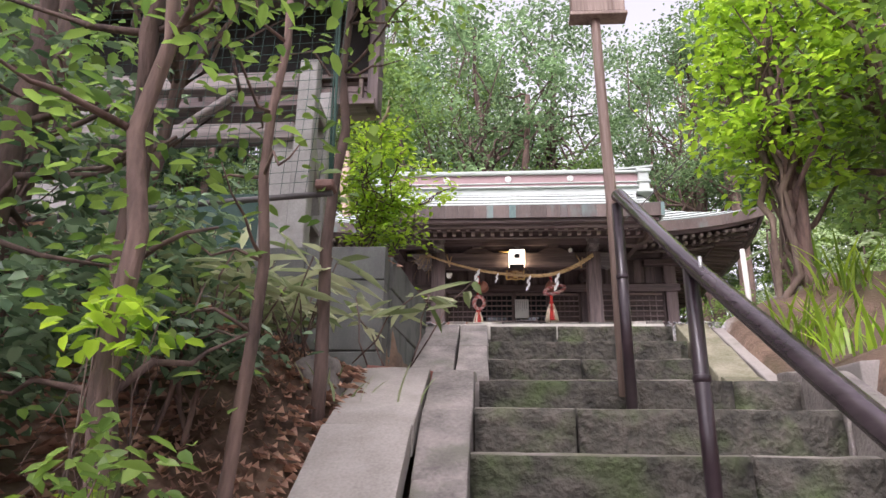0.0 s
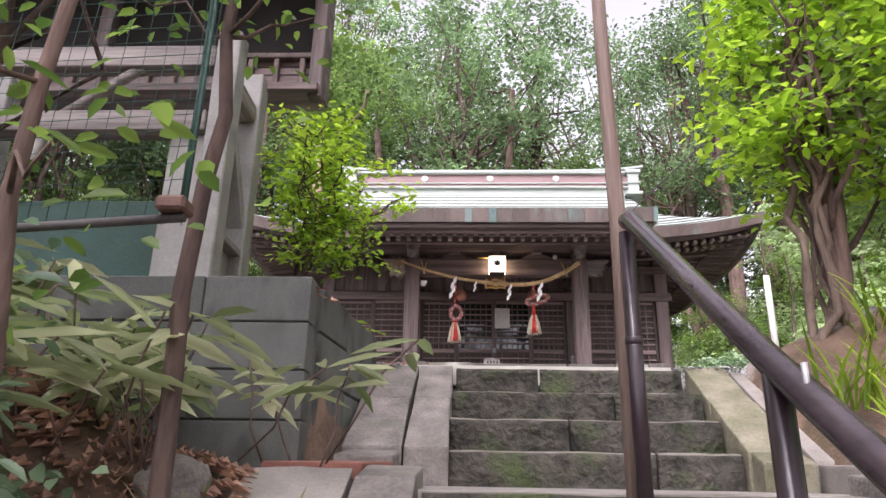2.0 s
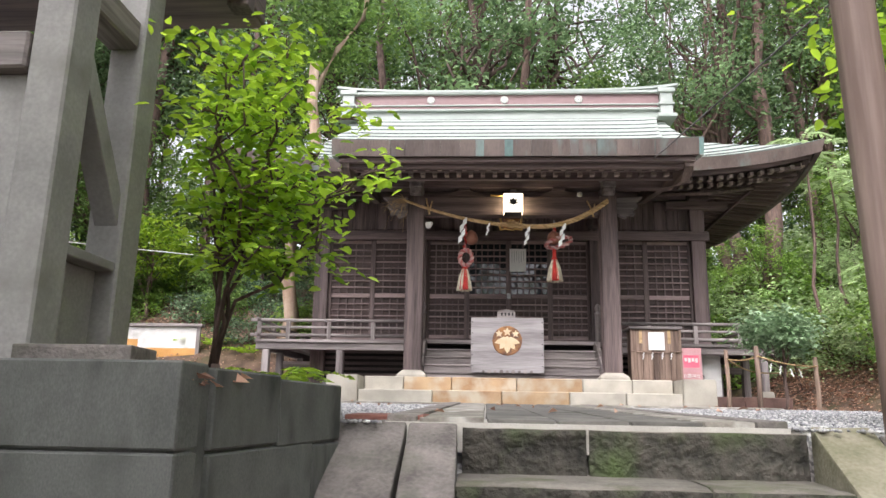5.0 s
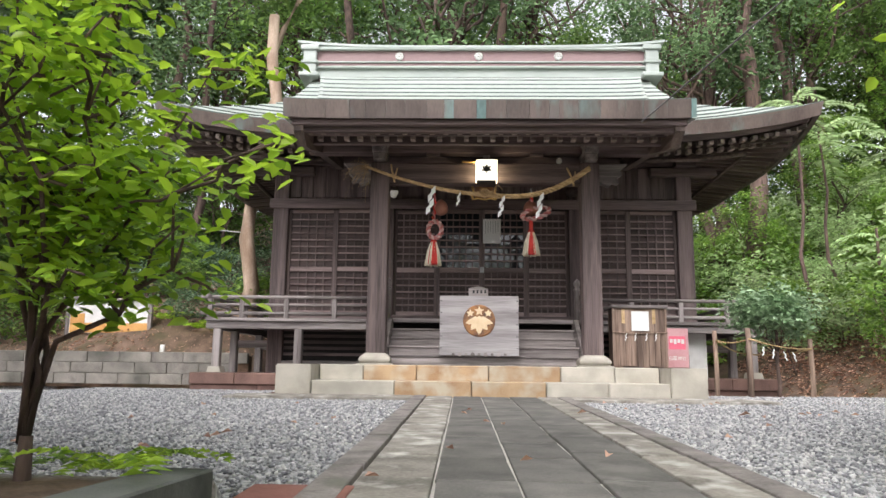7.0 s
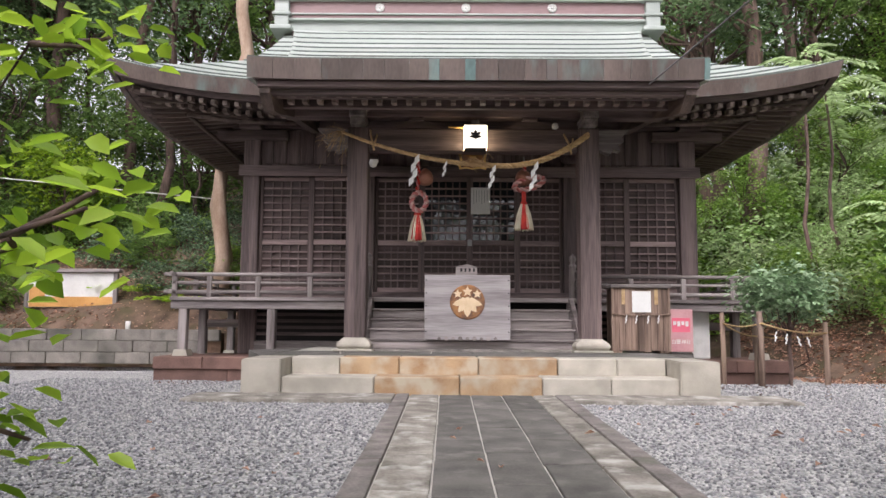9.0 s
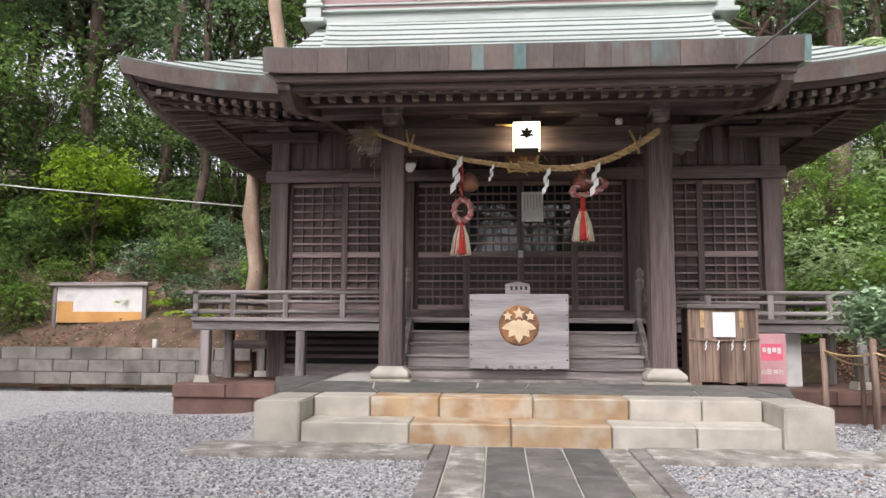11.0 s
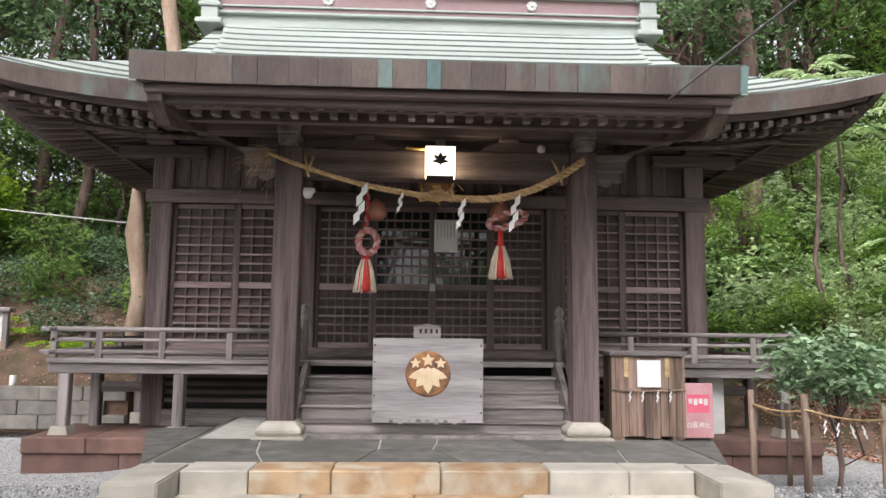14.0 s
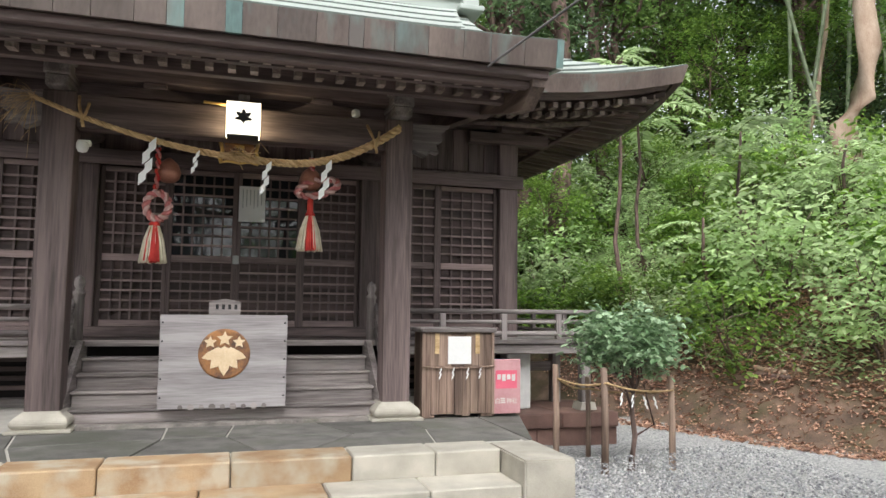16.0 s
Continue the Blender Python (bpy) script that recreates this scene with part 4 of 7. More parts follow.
# sheet coloured as the shaded hollow under the front floor
bar("under_front", -1.6, 1.6, RAIL_Y + 0.1, RAIL_Y + 0.14, 0.36, FLOOR - 0.06, shade_black, 0)
# wooden stairs
for k in range(4):
    z = 0.50 + 0.135 * k
    y = 0.05 + 0.21 * k
    bar("stair_riser", -1.36, 1.36, y, y + 0.025, z - 0.14 if k else 0.376, z - 0.03, grey_x, 0.003)
    bar("stair_tread", -1.37, 1.37, y - 0.02, y + 0.235, z - 0.029, z, grey_x, 0.006)
for s in (-1, 1):
    bm = B()
    o = [(0.0, 0.376), (0.95, 0.376), (0.95, 1.06), (0.72, 1.06), (0.0, 0.56)]
    a = [bm.verts.new((s * 1.37, y, z)) for y, z in o]
    b = [bm.verts.new((s * 1.43, y, z)) for y, z in o]
    bm.faces.new(a)
    bm.faces.new(b[::-1])
    for i in range(5):
        bm.faces.new((a[i], a[(i + 1) % 5], b[(i + 1) % 5], b[i]))
    part("stair_string", bm, grey_y, hall)
    for y, z in ((0.12, 0.95), (RAIL_Y - 0.06, 1.5)):
        x = s * 1.455
        bm = B()
        lathe(bm, x, y, [(0.05, z - 0.5), (0.05, z), (0.058, z + 0.01), (0.058, z + 0.035), (0.045, z + 0.045), (0.035, z + 0.07), (0.05, z + 0.1), (0.055, z + 0.13), (0.04, z + 0.17), (0.006, z + 0.2)], 12)
        part("newel_post", bm, grey_z, hall)
    for d in (0, 0.13, 0.26):
        part("stair_rail", tube(B(), [(s * 1.5, 0.12, 0.9 - d), (s * 1.5, 0.45, 1.08 - d), (s * 1.5, RAIL_Y - 0.06, 1.45 - d)], 0.024, 8), grey_y, hall)

# ---- roofs ----
RIDGE_Y, RIDGE_Z, EAVE_Y, EAVE_Z = 3.5, 6.1, -1.5, 3.635


def porch_z(u):
    return EAVE_Z + (RIDGE_Z - EAVE_Z) * u ** 1.45


def porch_half(u):
    return 2.6 + 0.62 * u ** 2


def main_z(v, x):
    return 3.93 + 0.36 * (min(abs(x), 5.03) / 5.03) ** 4 * (1 - v) ** 2 + (RIDGE_Z - 0.06 - 3.93) * v ** 1.25


COURSES = 15


def strip(bm, rows, thick=0.03, lip=0.026):
    """A roof course: rows of points across, from eave side to ridge side, with thickness."""
    top = [[bm.verts.new((p[0], p[1], p[2] + (lip if j == 0 else 0))) for p in r] for j, r in enumerate(rows)]
    low = [[bm.verts.new((p[0], p[1], p[2] - thick)) for p in r] for r in rows]
    m = len(rows[0])
    for i in range(m - 1):
        f = bm.faces.new((top[0][i], top[0][i + 1], top[1][i + 1], top[1][i]))
        bm.faces.new((low[0][i + 1], low[0][i], low[1][i], low[1][i + 1]))
        # front lip gets the seam colour, with the gap's shade painted in
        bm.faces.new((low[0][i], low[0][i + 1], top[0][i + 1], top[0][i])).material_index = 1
        bm.faces.new((top[1][i], top[1][i + 1], low[1][i + 1], low[1][i]))
    for i in (0, m - 1):
        bm.faces.new((top[0][i], top[1][i], low[1][i], low[0][i]))


roof = part("porch_roof", box(B(), -2.55, 2.55, -1.3, -1.2, 3.56, 3.6), wood_x, hall, "curved green copper porch roof")
for c in range(COURSES):
    u0, u1 = c / COURSES, (c + 1) / COURSES + 0.004
    bm = B()
    rows = []
    for u in (u0, u1):
        h = porch_half(min(u, 1))
        rows.append([(h * t, EAVE_Y + (RIDGE_Y - EAVE_Y) * u, porch_z(u) + 0.02 + 0.025 * abs(t) ** 8) for t in np.linspace(-1, 1, 25)])
    strip(bm, rows)
    part("copper_course", bm, copper, roof).data.materials.append(copper_seam_shade)
# side faces of the raised porch roof
for s in (-1, 1):
    bm = B()
    us = np.linspace(0, 1, 14)
    a = [bm.verts.new((s * porch_half(u), EAVE_Y + 5 * u, porch_z(u) + 0.06)) for u in us]
    b = [bm.verts.new((s * (porch_half(u) - 0.03 * s * 0), EAVE_Y + 5 * u, porch_z(u) - 0.2 - 0.1 * u)) for u in us]
    a2 = [bm.verts.new((s * (porch_half(u) - 0.06), EAVE_Y + 5 * u, porch_z(u) + 0.05)) for u in us]
    b2 = [bm.verts.new((s * (porch_half(u) - 0.06), EAVE_Y + 5 * u, porch_z(u) - 0.2 - 0.1 * u)) for u in us]
    for i in range(13):
        bm.faces.new((a[i], a[i + 1], b[i + 1], b[i]))
        bm.faces.new((a2[i + 1], a2[i], b2[i], b2[i + 1]))
        bm.faces.new((a2[i], a2[i + 1], a[i + 1], a[i]))
        bm.faces.new((b[i], b[i + 1], b2[i + 1], b2[i]))
    bm.faces.new((a[0], b[0], b2[0], a2[0]))
    part("verge", bm, copper, roof)

# fascia: weathered copper sheets, brown with green streaks
fascia_mat = surface("weathered_fascia", (0.075, 0.055, 0.048), (0.15, 0.115, 0.1), scale=3, grain=40, stretch=(1, 1, 0.3), rough=0.5, bump=0.1, vary=0.2, stain=(0.14, 0.2, 0.19), stain_scale=3.5, stain_at=0.63)
fascia_green = surface("green_streaked_fascia", (0.1, 0.16, 0.155), (0.2, 0.34, 0.32), scale=3, grain=40, stretch=(1, 1, 0.2), rough=0.5, bump=0.1, vary=0.2, stain=(0.14, 0.12, 0.11), stain_scale=3, stain_at=0.5)
fas = part("porch_fascia", box(B(), -2.52, 2.52, EAVE_Y + 0.03, EAVE_Y + 0.1, EAVE_Z - 0.19, EAVE_Z + 0.005), wood_x, hall)
g = np.random.default_rng(4)
x = -2.6
k = 0
while x < 2.59:
    w = 0.12 if k in (8, 10, 14, 21, 26) else g.uniform(0.2, 0.3)
    e = min(2.6, x + w)
    lift = [0.025 * abs(t / 2.6) ** 8 for t in (x, e)]
    bm = B()
    vs = [bm.verts.new(p) for p in ((x + 0.002, EAVE_Y - 0.004, EAVE_Z - 0.21 + lift[0]), (e - 0.002, EAVE_Y - 0.004, EAVE_Z - 0.21 + lift[1]), (e - 0.002, EAVE_Y - 0.035, EAVE_Z + 0.02 + lift[1]), (x + 0.002, EAVE_Y - 0.035, EAVE_Z + 0.02 + lift[0]))]
    ws = [bm.verts.new((v.co.x, v.co.y + 0.03, v.co.z)) for v in vs]
    bm.faces.new(vs)
    bm.faces.new(ws[::-1])
    for i in range(4):
        bm.faces.new((vs[(i + 1) % 4], vs[i], ws[i], ws[(i + 1) % 4]))
    part("fascia_sheet", bm, fascia_green if k in (8, 10, 14, 21) else fascia_mat, fas)
    x, k = e, k + 1
bar("eave_board", -2.5, 2.5, EAVE_Y + 0.06, EAVE_Y + 0.2, EAVE_Z - 0.27, EAVE_Z - 0.2, wood_x, 0.006)
bar("eave_board", -2.45, 2.45, EAVE_Y + 0.16, EAVE_Y + 0.26, EAVE_Z - 0.33, EAVE_Z - 0.27, wood_x, 0.006)

# porch rafters: two tiers of square ends
raf = boxmesh("rafter", rafter_wood, -0.028, 0.028, 0, 1, -0.03, 0.03, 0.004)
rafter_tip = wood("pale_rafter_end", (0.17, 0.13, 0.112), (0.36, 0.295, 0.26), "y", vary=0.25)
raf_end = boxmesh("rafter", rafter_tip, -0.028, 0.028, 0, 1, -0.03, 0.03)
for k in range(27):
    x = -2.34 + k * 0.18
    piece("rafter", raf_end, hall, (x, EAVE_Y + 0.3, 3.38), (0.05, 0, 0), (1.15, 0.14, 1.1))
    piece("rafter", raf_end, hall, (x + 0.09, EAVE_Y + 0.62, 3.385), (0.05, 0, 0), (1.15, 0.14, 1.1))
bm = B()
slab(bm, (-2.48, EAVE_Y + 0.2, 3.44), (2.48, EAVE_Y + 0.2, 3.44), (2.48, 1.6, 3.95), (-2.48, 1.6, 3.95), 0.02)
part("porch_soffit", bm, wood_y, hall)
bar("rafter_plate", -2.42, 2.42, EAVE_Y + 0.435, EAVE_Y + 0.5, 3.35, 3.44, wood_x, 0.004)
bar("rafter_plate", -2.42, 2.42, EAVE_Y + 0.755, EAVE_Y + 0.84, 3.33, 3.48, wood_x, 0.004)
for s in (-1, 1):
    bm = B()
    o = [(EAVE_Y + 0.08, 3.42), (EAVE_Y + 0.1, 3.3), (EAVE_Y + 0.35, 3.16), (EAVE_Y + 0.62, 3.2), (EAVE_Y + 1.0, 3.3), (0.0, 3.42), (1.7, 3.66), (1.7, 3.86), (0.0, 3.62), (EAVE_Y + 0.8, 3.46)]
    a = [bm.verts.new((s * 2.36, y, z)) for y, z in o]
    b = [bm.verts.new((s * 2.48, y, z)) for y, z in o]
    bm.faces.new(a)
    bm.faces.new(b[::-1])
    for i in range(len(o)):
        j = (i + 1) % len(o)
        bm.faces.new((a[i], a[j], b[j], b[i]))
    part("barge_board", bm, rafter_wood, hall)

# main roof: hipped skirt under a gabled upper part
main_roof = part("main_roof", box(B(), -3.2, 3.2, 3.3, 3.7, 5.6, 6.0), wood_x, hall, "hipped green copper main roof with upturned corners")
FRONT, BACK = 0.15, 6.85


def half_at(v):
    return 5.03 - 1.5 * v / 0.48 if v < 0.48 else 3.35 + 0.18 * ((1 - min(v, 1)) / 0.52) ** 1.5


def skirt_z(v, t):
    return main_z(v, 5.03 * t)


for c in range(13):
    v0, v1 = c / 13, (c + 1) / 13 + 0.004
    for side in (0, 1):
        bm = B()
        rows = []
        for v in (v0, v1):
            y = FRONT + (RIDGE_Y - FRONT) * v
            y = y if side == 0 else RIDGE_Y * 2 - y
            rows.append([(half_at(v) * t, y, skirt_z(v, t)) for t in np.linspace(-1, 1, 31)])
        strip(bm, rows)
        part("copper_course", bm, copper, main_roof).data.materials.append(copper_seam_shade)
    if v1 < 0.52:
        for s in (-1, 1):
            bm = B()
            rows = []
            for v in (v0, v1):
                ya = FRONT + (RIDGE_Y - FRONT) * v
                mid = RIDGE_Y
                rows.append([(s * half_at(v), mid + (ya - mid) * t, skirt_z(v, abs(t) ** 0.9 if abs(t) > 0.01 else 0)) for t in np.linspace(-1, 1, 25)])
            strip(bm, rows)
            part("copper_course", bm, copper, main_roof).data.materials.append(copper_seam_shade)
for s in (-1, 1):
    bm = B()
    vs = np.linspace(0.46, 1, 9)
    pts = [(RIDGE_Y - 3.35 * (1 - v), main_z(v, 0) - 0.03) for v in vs] + [(RIDGE_Y + 3.35 * (1 - v), main_z(v, 0) - 0.03) for v in vs[::-1][1:]]
    a = [bm.verts.new((s * 3.2, y, z)) for y, z in pts]
    b = [bm.verts.new((s * 3.25, y, z)) for y, z in pts]
    bm.faces.new(a)
    bm.faces.new(b[::-1])
    for i in range(len(pts)):
        j = (i + 1) % len(pts)
        bm.faces.new((a[i], a[j], b[j], b[i]))
    part("gable_panel", bm, wood_z, main_roof)


# main fascia and eaves all round
def eave_ring(inset, dz, thick, m, name, drop=0.0):
    for side in range(4):
        bm = B()
        top, low, itop, ilow = [], [], [], []
        for t in np.linspace(-1, 1, 33):
            z = skirt_z(0, abs(t)) + dz
            o = 5.03 - inset
            yo, yi = FRONT + inset, FRONT + inset + 0.05
            if side == 0:
                p, q = (o * t, yo), ((o - 0.05) * t, yi)
            elif side == 1:
                p, q = (o * t, BACK - inset), ((o - 0.05) * t, BACK - inset - 0.05)
            else:
                sg = 1 if side == 2 else -1
                hy = (BACK - FRONT) / 2 - inset
                p, q = (sg * o, RIDGE_Y + hy * t), (sg * (o - 0.05), RIDGE_Y + (hy - 0.05) * t)
            top.append(bm.verts.new((*p, z)))
            low.append(bm.verts.new((*q, z - thick)))
            itop.append(bm.verts.new((q[0] * 0.99, q[1] + (RIDGE_Y - q[1]) * 0.012, z)))
            ilow.append(bm.verts.new((q[0] * 0.985, q[1] + (RIDGE_Y - q[1]) * 0.012, z - thick)))
        for i in range(32):
            bm.faces.new((top[i], top[i + 1], low[i + 1], low[i]))
            bm.faces.new((low[i], low[i + 1], ilow[i + 1], ilow[i]))
            bm.faces.new((itop[i + 1], itop[i], ilow[i], ilow[i + 1]))
            bm.faces.new((top[i + 1], top[i], itop[i], itop[i + 1]))
        part(name, bm, m, hall)


eave_ring(-0.01, 0.012, 0.2, fascia_mat, "main_fascia")
eave_ring(0.12, -0.17, 0.08, wood_x, "eave_board")
# soffit boards and rafters under the main eaves
for side in range(4):
    bm = B()
    rows = []
    for q in (0.1, 0.55, 1.0):
        r = []
        for t in np.linspace(-1, 1, 25):
            z = (skirt_z(0, abs(t)) - 0.17) * (1 - q) + 3.9 * q + 0.0
            ox, oy = 5.03 * (1 - q) + 3.4 * q, 3.35 * (1 - q) + 1.72 * q
            if side < 2:
                r.append((ox * t, RIDGE_Y + (-1 if side == 0 else 1) * oy, z))
            else:
                r.append(((1 if side == 2 else -1) * ox, RIDGE_Y + oy * t, z))
        rows.append([bm.verts.new(p) for p in r])
    for ra, rb in zip(rows, rows[1:]):
        for i in range(24):
            bm.faces.new((ra[i], ra[i + 1], rb[i + 1], rb[i]))
    bmesh.ops.solidify(bm, geom=bm.faces[:], thickness=0.02)
    part("soffit", bm, wood_y, hall)


def eave_rafter(x0, y0, z0, x1, y1, z1, name="rafter"):
    d = Vector((x1 - x0, y1 - y0, z1 - z0))
    yaw = math.atan2(d.y, d.x) - math.pi / 2
    pitch = math.atan2(d.z, math.hypot(d.x, d.y))
    piece(name, raf, hall, (x0, y0, z0), (pitch, 0, yaw), (1, d.length, 1))


for s in (-1, 1):
    for k in range(14):
        x = s * (2.62 + 0.165 * k)
        t = abs(x) / 5.03
        ze = skirt_z(0, t)
        piece("rafter", raf_end, hall, (x, FRONT + 0.24, ze - 0.27), (0.05, 0, 0), (1.1, 0.14, 1.05))
        if abs(x) < 4.6:
            piece("rafter", raf_end, hall, (x + s * 0.08, FRONT + 0.5, ze - 0.3), (0.05, 0, 0), (1.1, 0.14, 1.05))
    for k in range(38):
        y = FRONT + 0.3 + 0.168 * k
        t = abs(y - RIDGE_Y) / 3.35
        ze = skirt_z(0, min(1, t))
        reach = min(1.4, 0.25 + (y - FRONT), 0.25 + (BACK - y))
        eave_rafter(s * 4.75, y, ze - 0.27, s * (4.75 - reach), y, ze - 0.27 + (3.8 - ze + 0.27) * reach / 1.4)
    eave_rafter(s * 4.85, FRONT + 0.18, 3.98, s * 3.4, WALL_Y - 0.1, 3.78, "hip_rafter")
    bm = B()
    tube(bm, [(s * 4.15, FRONT + 0.75, 3.72), (s * 3.4, FRONT + 0.75, 3.62), (s * 2.55, FRONT + 0.75, 3.6)], 0.035, 6)
    tube(bm, [(s * 4.15, FRONT + 0.75, 3.72), (s * 4.15, 5.9, 3.62)], 0.035, 6)
    part("eave_purlin", bm, rafter_wood, hall)

# ridge
ridge = part("ridge", box(B(), -3.3, 3.3, 3.32, 3.68, 6.010, 6.190, 0.01), copper, hall, "copper ridge with red band and flower crests")
for z0, z1, w, m, nm in ((6.190, 6.230, 0.26, copper, "ridge_fillet"), (6.230, 6.310, 0.2, ridge_red, "red_band"), (6.310, 6.340, 0.23, copper, "ridge_fillet"), (6.340, 6.570, 0.19, ridge_red, "red_band"), (6.570, 6.630, 0.27, copper, "ridge_fillet")):
    part(nm, box(B(), -3.28, 3.28, 3.5 - w, 3.5 + w, z0, z1, 0.006), m, ridge)
bm = B()
line = [(q, 6.650 + 0.12 * (abs(q) / 3.64) ** 4) for q in np.linspace(-3.64, 3.64, 25)]
prism(bm, line + [(q, z - 0.05) for q, z in line[::-1]], 3.22, 3.78)
part("ridge_cap", bm, copper, ridge)
for s in (-1, 1):
    for z0, z1, w, d in ((5.990, 6.070, 0.2, 0.36), (6.070, 6.270, 0.13, 0.3), (6.270, 6.330, 0.17, 0.33), (6.330, 6.550, 0.13, 0.3), (6.550, 6.650, 0.18, 0.34)):
        part("ridge_end", box(B(), s * 3.38 - w, s * 3.38 + w, 3.5 - d, 3.5 + d, z0, z1, 0.02), copper, ridge)
for x in (-1.6, -0.02, 1.56):
    bm = B()
    for k in range(8):
        a = k * math.tau / 8
        lathe(bm, 0, 0, [(0.001, 0), (0.034, 0.0), (0.034, 0.02), (0.012, 0.03)], 8)
        bmesh.ops.translate(bm, verts=bm.verts[-32:], vec=(0.055 * math.cos(a), 0.055 * math.sin(a), 0))
    lathe(bm, 0, 0, [(0.001, 0), (0.028, 0), (0.028, 0.03), (0.01, 0.04)], 8)
    bmesh.ops.rotate(bm, verts=bm.verts[:], cent=(0, 0, 0), matrix=Matrix.Rotation(math.pi / 2, 3, "X"))
    bmesh.ops.translate(bm, verts=bm.verts[:], vec=(x, 3.31, 6.455))
    part("flower_crest", bm, white_paint, ridge, "white flower crest")

# ---- woods ----
g = np.random.default_rng(31)


def scatter(kinds, spots, g, lo=0.8, hi=1.2, sink=0.2):
    """Puts the given things at the first spots and copies of them at the others."""
    for i, (x, y) in enumerate(spots):
        k = i % len(kinds)
        q = float(g.uniform(lo, hi))
        m = pose(x, y, min(16, land(x, y)) - sink, 0, 0, float(g.uniform(0, 360))) @ Matrix.Diagonal((q, q, q * float(g.uniform(0.9, 1.1)), 1))
        if i < len(kinds):
            kinds[k].matrix_basis = m
        else:
            copy_thing(kinds[k], m)


kinds = []
for i, (h, r, crown, cz, leaf) in enumerate(((13, 0.2, (3.4, 3.4, 4.6), 9.0, leaf_canopy), (15, 0.24, (3.6, 3.6, 5.0), 10.5, leaf_grey), (11, 0.17, (3.0, 3.0, 4.2), 7.2, leaf_canopy), (14, 0.2, (3.2, 3.2, 5.2), 9.0, leaf_grey))):
    kinds.append(tree("broadleaf_tree", "tall broadleaf tree with dense green crown in the woods", "tree", (0, 0, 0), h, r, crown, cz, 62, 125, 0.5, leaf, 0.19, 0.11, 100 + i, limbs=34, group="woods round the shrine", hollow=0.4))
spots = []
for x in np.arange(-23, 26, 4.2):
    for y in (10.0, 14.5, 20.0):
        spots.append((x + g.uniform(-1.4, 1.4), y + g.uniform(-1.3, 1.3)))
for y in np.arange(-3, 9, 4.2):
    spots += [(-15.5 + g.uniform(-1, 1), y), (-21 + g.uniform(-1, 1), y + 1), (18 + g.uniform(-1, 1), y + 1.5), (23 + g.uniform(-1, 1), y + 1)]
# first seven are unseen trees, added to shade the bank and stairs
spots += [(-6.4, -8.6), (-7.0, -13.0), (6.5, -12.0), (6.5, -17.5), (-5.5, -18.5), (-2.0, -22.0), (3.2, -21.5), (14.8, 8.5), (17.2, 5.5), (15.5, 12.0), (12.6, 11.5), (-11.0, 9.5), (-7.8, 11.0), (-13.6, 7.0)]
scatter(kinds, spots, g)

low = []
for i, (h, crown, cz, leaf) in enumerate(((5.0, (2.0, 2.0, 1.9), 3.0, leaf_canopy), (4.2, (1.8, 1.8, 1.6), 2.4, leaf_grey), (6.0, (1.9, 1.9, 2.4), 3.6, leaf_mid))):
    low.append(tree("understorey_tree", "small leafy tree growing under the tall woods", "tree", (0, 0, 0), h, 0.07, crown, cz, 46, 90, 0.33, leaf, 0.15, 0.08, 140 + i, limbs=20, group="understorey of the woods", hollow=0.35))
spots = []
for x in np.arange(-20, 22, 2.7):
    spots += [(x + g.uniform(-0.8, 0.8), y + g.uniform(-0.8, 0.8)) for y in ((11.5, 16.0) if abs(x) < 5.5 else (8.2, 12.0, 16.5))]
for y in np.arange(-2, 8, 2.6):
    spots += [(-12.8 + g.uniform(-0.6, 0.6), y), (-16 + g.uniform(-1, 1), y), (15.0 + g.uniform(-0.8, 0.8), y + 1), (18 + g.uniform(-1, 1), y)]
scatter(low, spots, g, 0.75, 1.15)

shr = []
for i, (rad, cz, leaf, ll, lw) in enumerate((((0.75, 0.75, 0.5), 0.5, leaf_bank, 0.11, 0.055), ((0.6, 0.6, 0.55), 0.6, leaf_mid, 0.09, 0.05), ((0.85, 0.8, 0.6), 0.55, leaf_mid, 0.1, 0.05), ((0.6, 0.65, 0.7), 0.7, leaf_bank, 0.1, 0.05), ((0.5, 0.5, 0.35), 0.35, leaf_mid, 0.12, 0.035))):
    shr.append(tree("bank_shrub", "leafy wild shrub on the shaded slope", "shrub", (0, 0, 0), cz * 1.6, 0.018, rad, cz, 45, 26, 0.14, leaf, ll, lw, 160 + i, limbs=16, group="shrubs on the slope", stems=4, hollow=0.35))
spots = []
for _ in range(2000):
    x, y = g.uniform(5, 16), g.uniform(-7, 13)
    d = (x - 6.0) * 0.92 + (y - 0.68) * 0.395
    if y < -1:
        d = min(d, (x - 6.4) + (y + 1.0) * 0.12)
    if 1.3 < d < 9 and all((x - a) ** 2 + (y - b) ** 2 > 0.62 for a, b in spots):
        spots.append((x, y))
    if len(spots) > 105:
        break
n = len(spots)
for _ in range(3000):
    x, y = g.uniform(-14, -4.3), g.uniform(4.0, 10)
    if g.random() < 0.1 + 0.1 * (y - 4) and not (-9.2 < x < -6.2 and y < 5.6) and not (-5.6 < x < -4.3 and y < 5.2) and all((x - a) ** 2 + (y - b) ** 2 > 0.7 for a, b in spots):
        spots.append((x, y))
    if len(spots) > n + 56:
        break
for x in np.arange(-4, 8, 1.1):
    spots.append((x + g.uniform(-0.3, 0.3), 8.6 + g.uniform(-0.4, 0.4)))
right = [p for p in spots if p[0] > 4.5]
left = [p for p in spots if p[0] <= 4.5]
scatter(shr, [right[i] for i in g.permutation(len(right))], g, 0.7, 1.35, 0.08)
hill = []
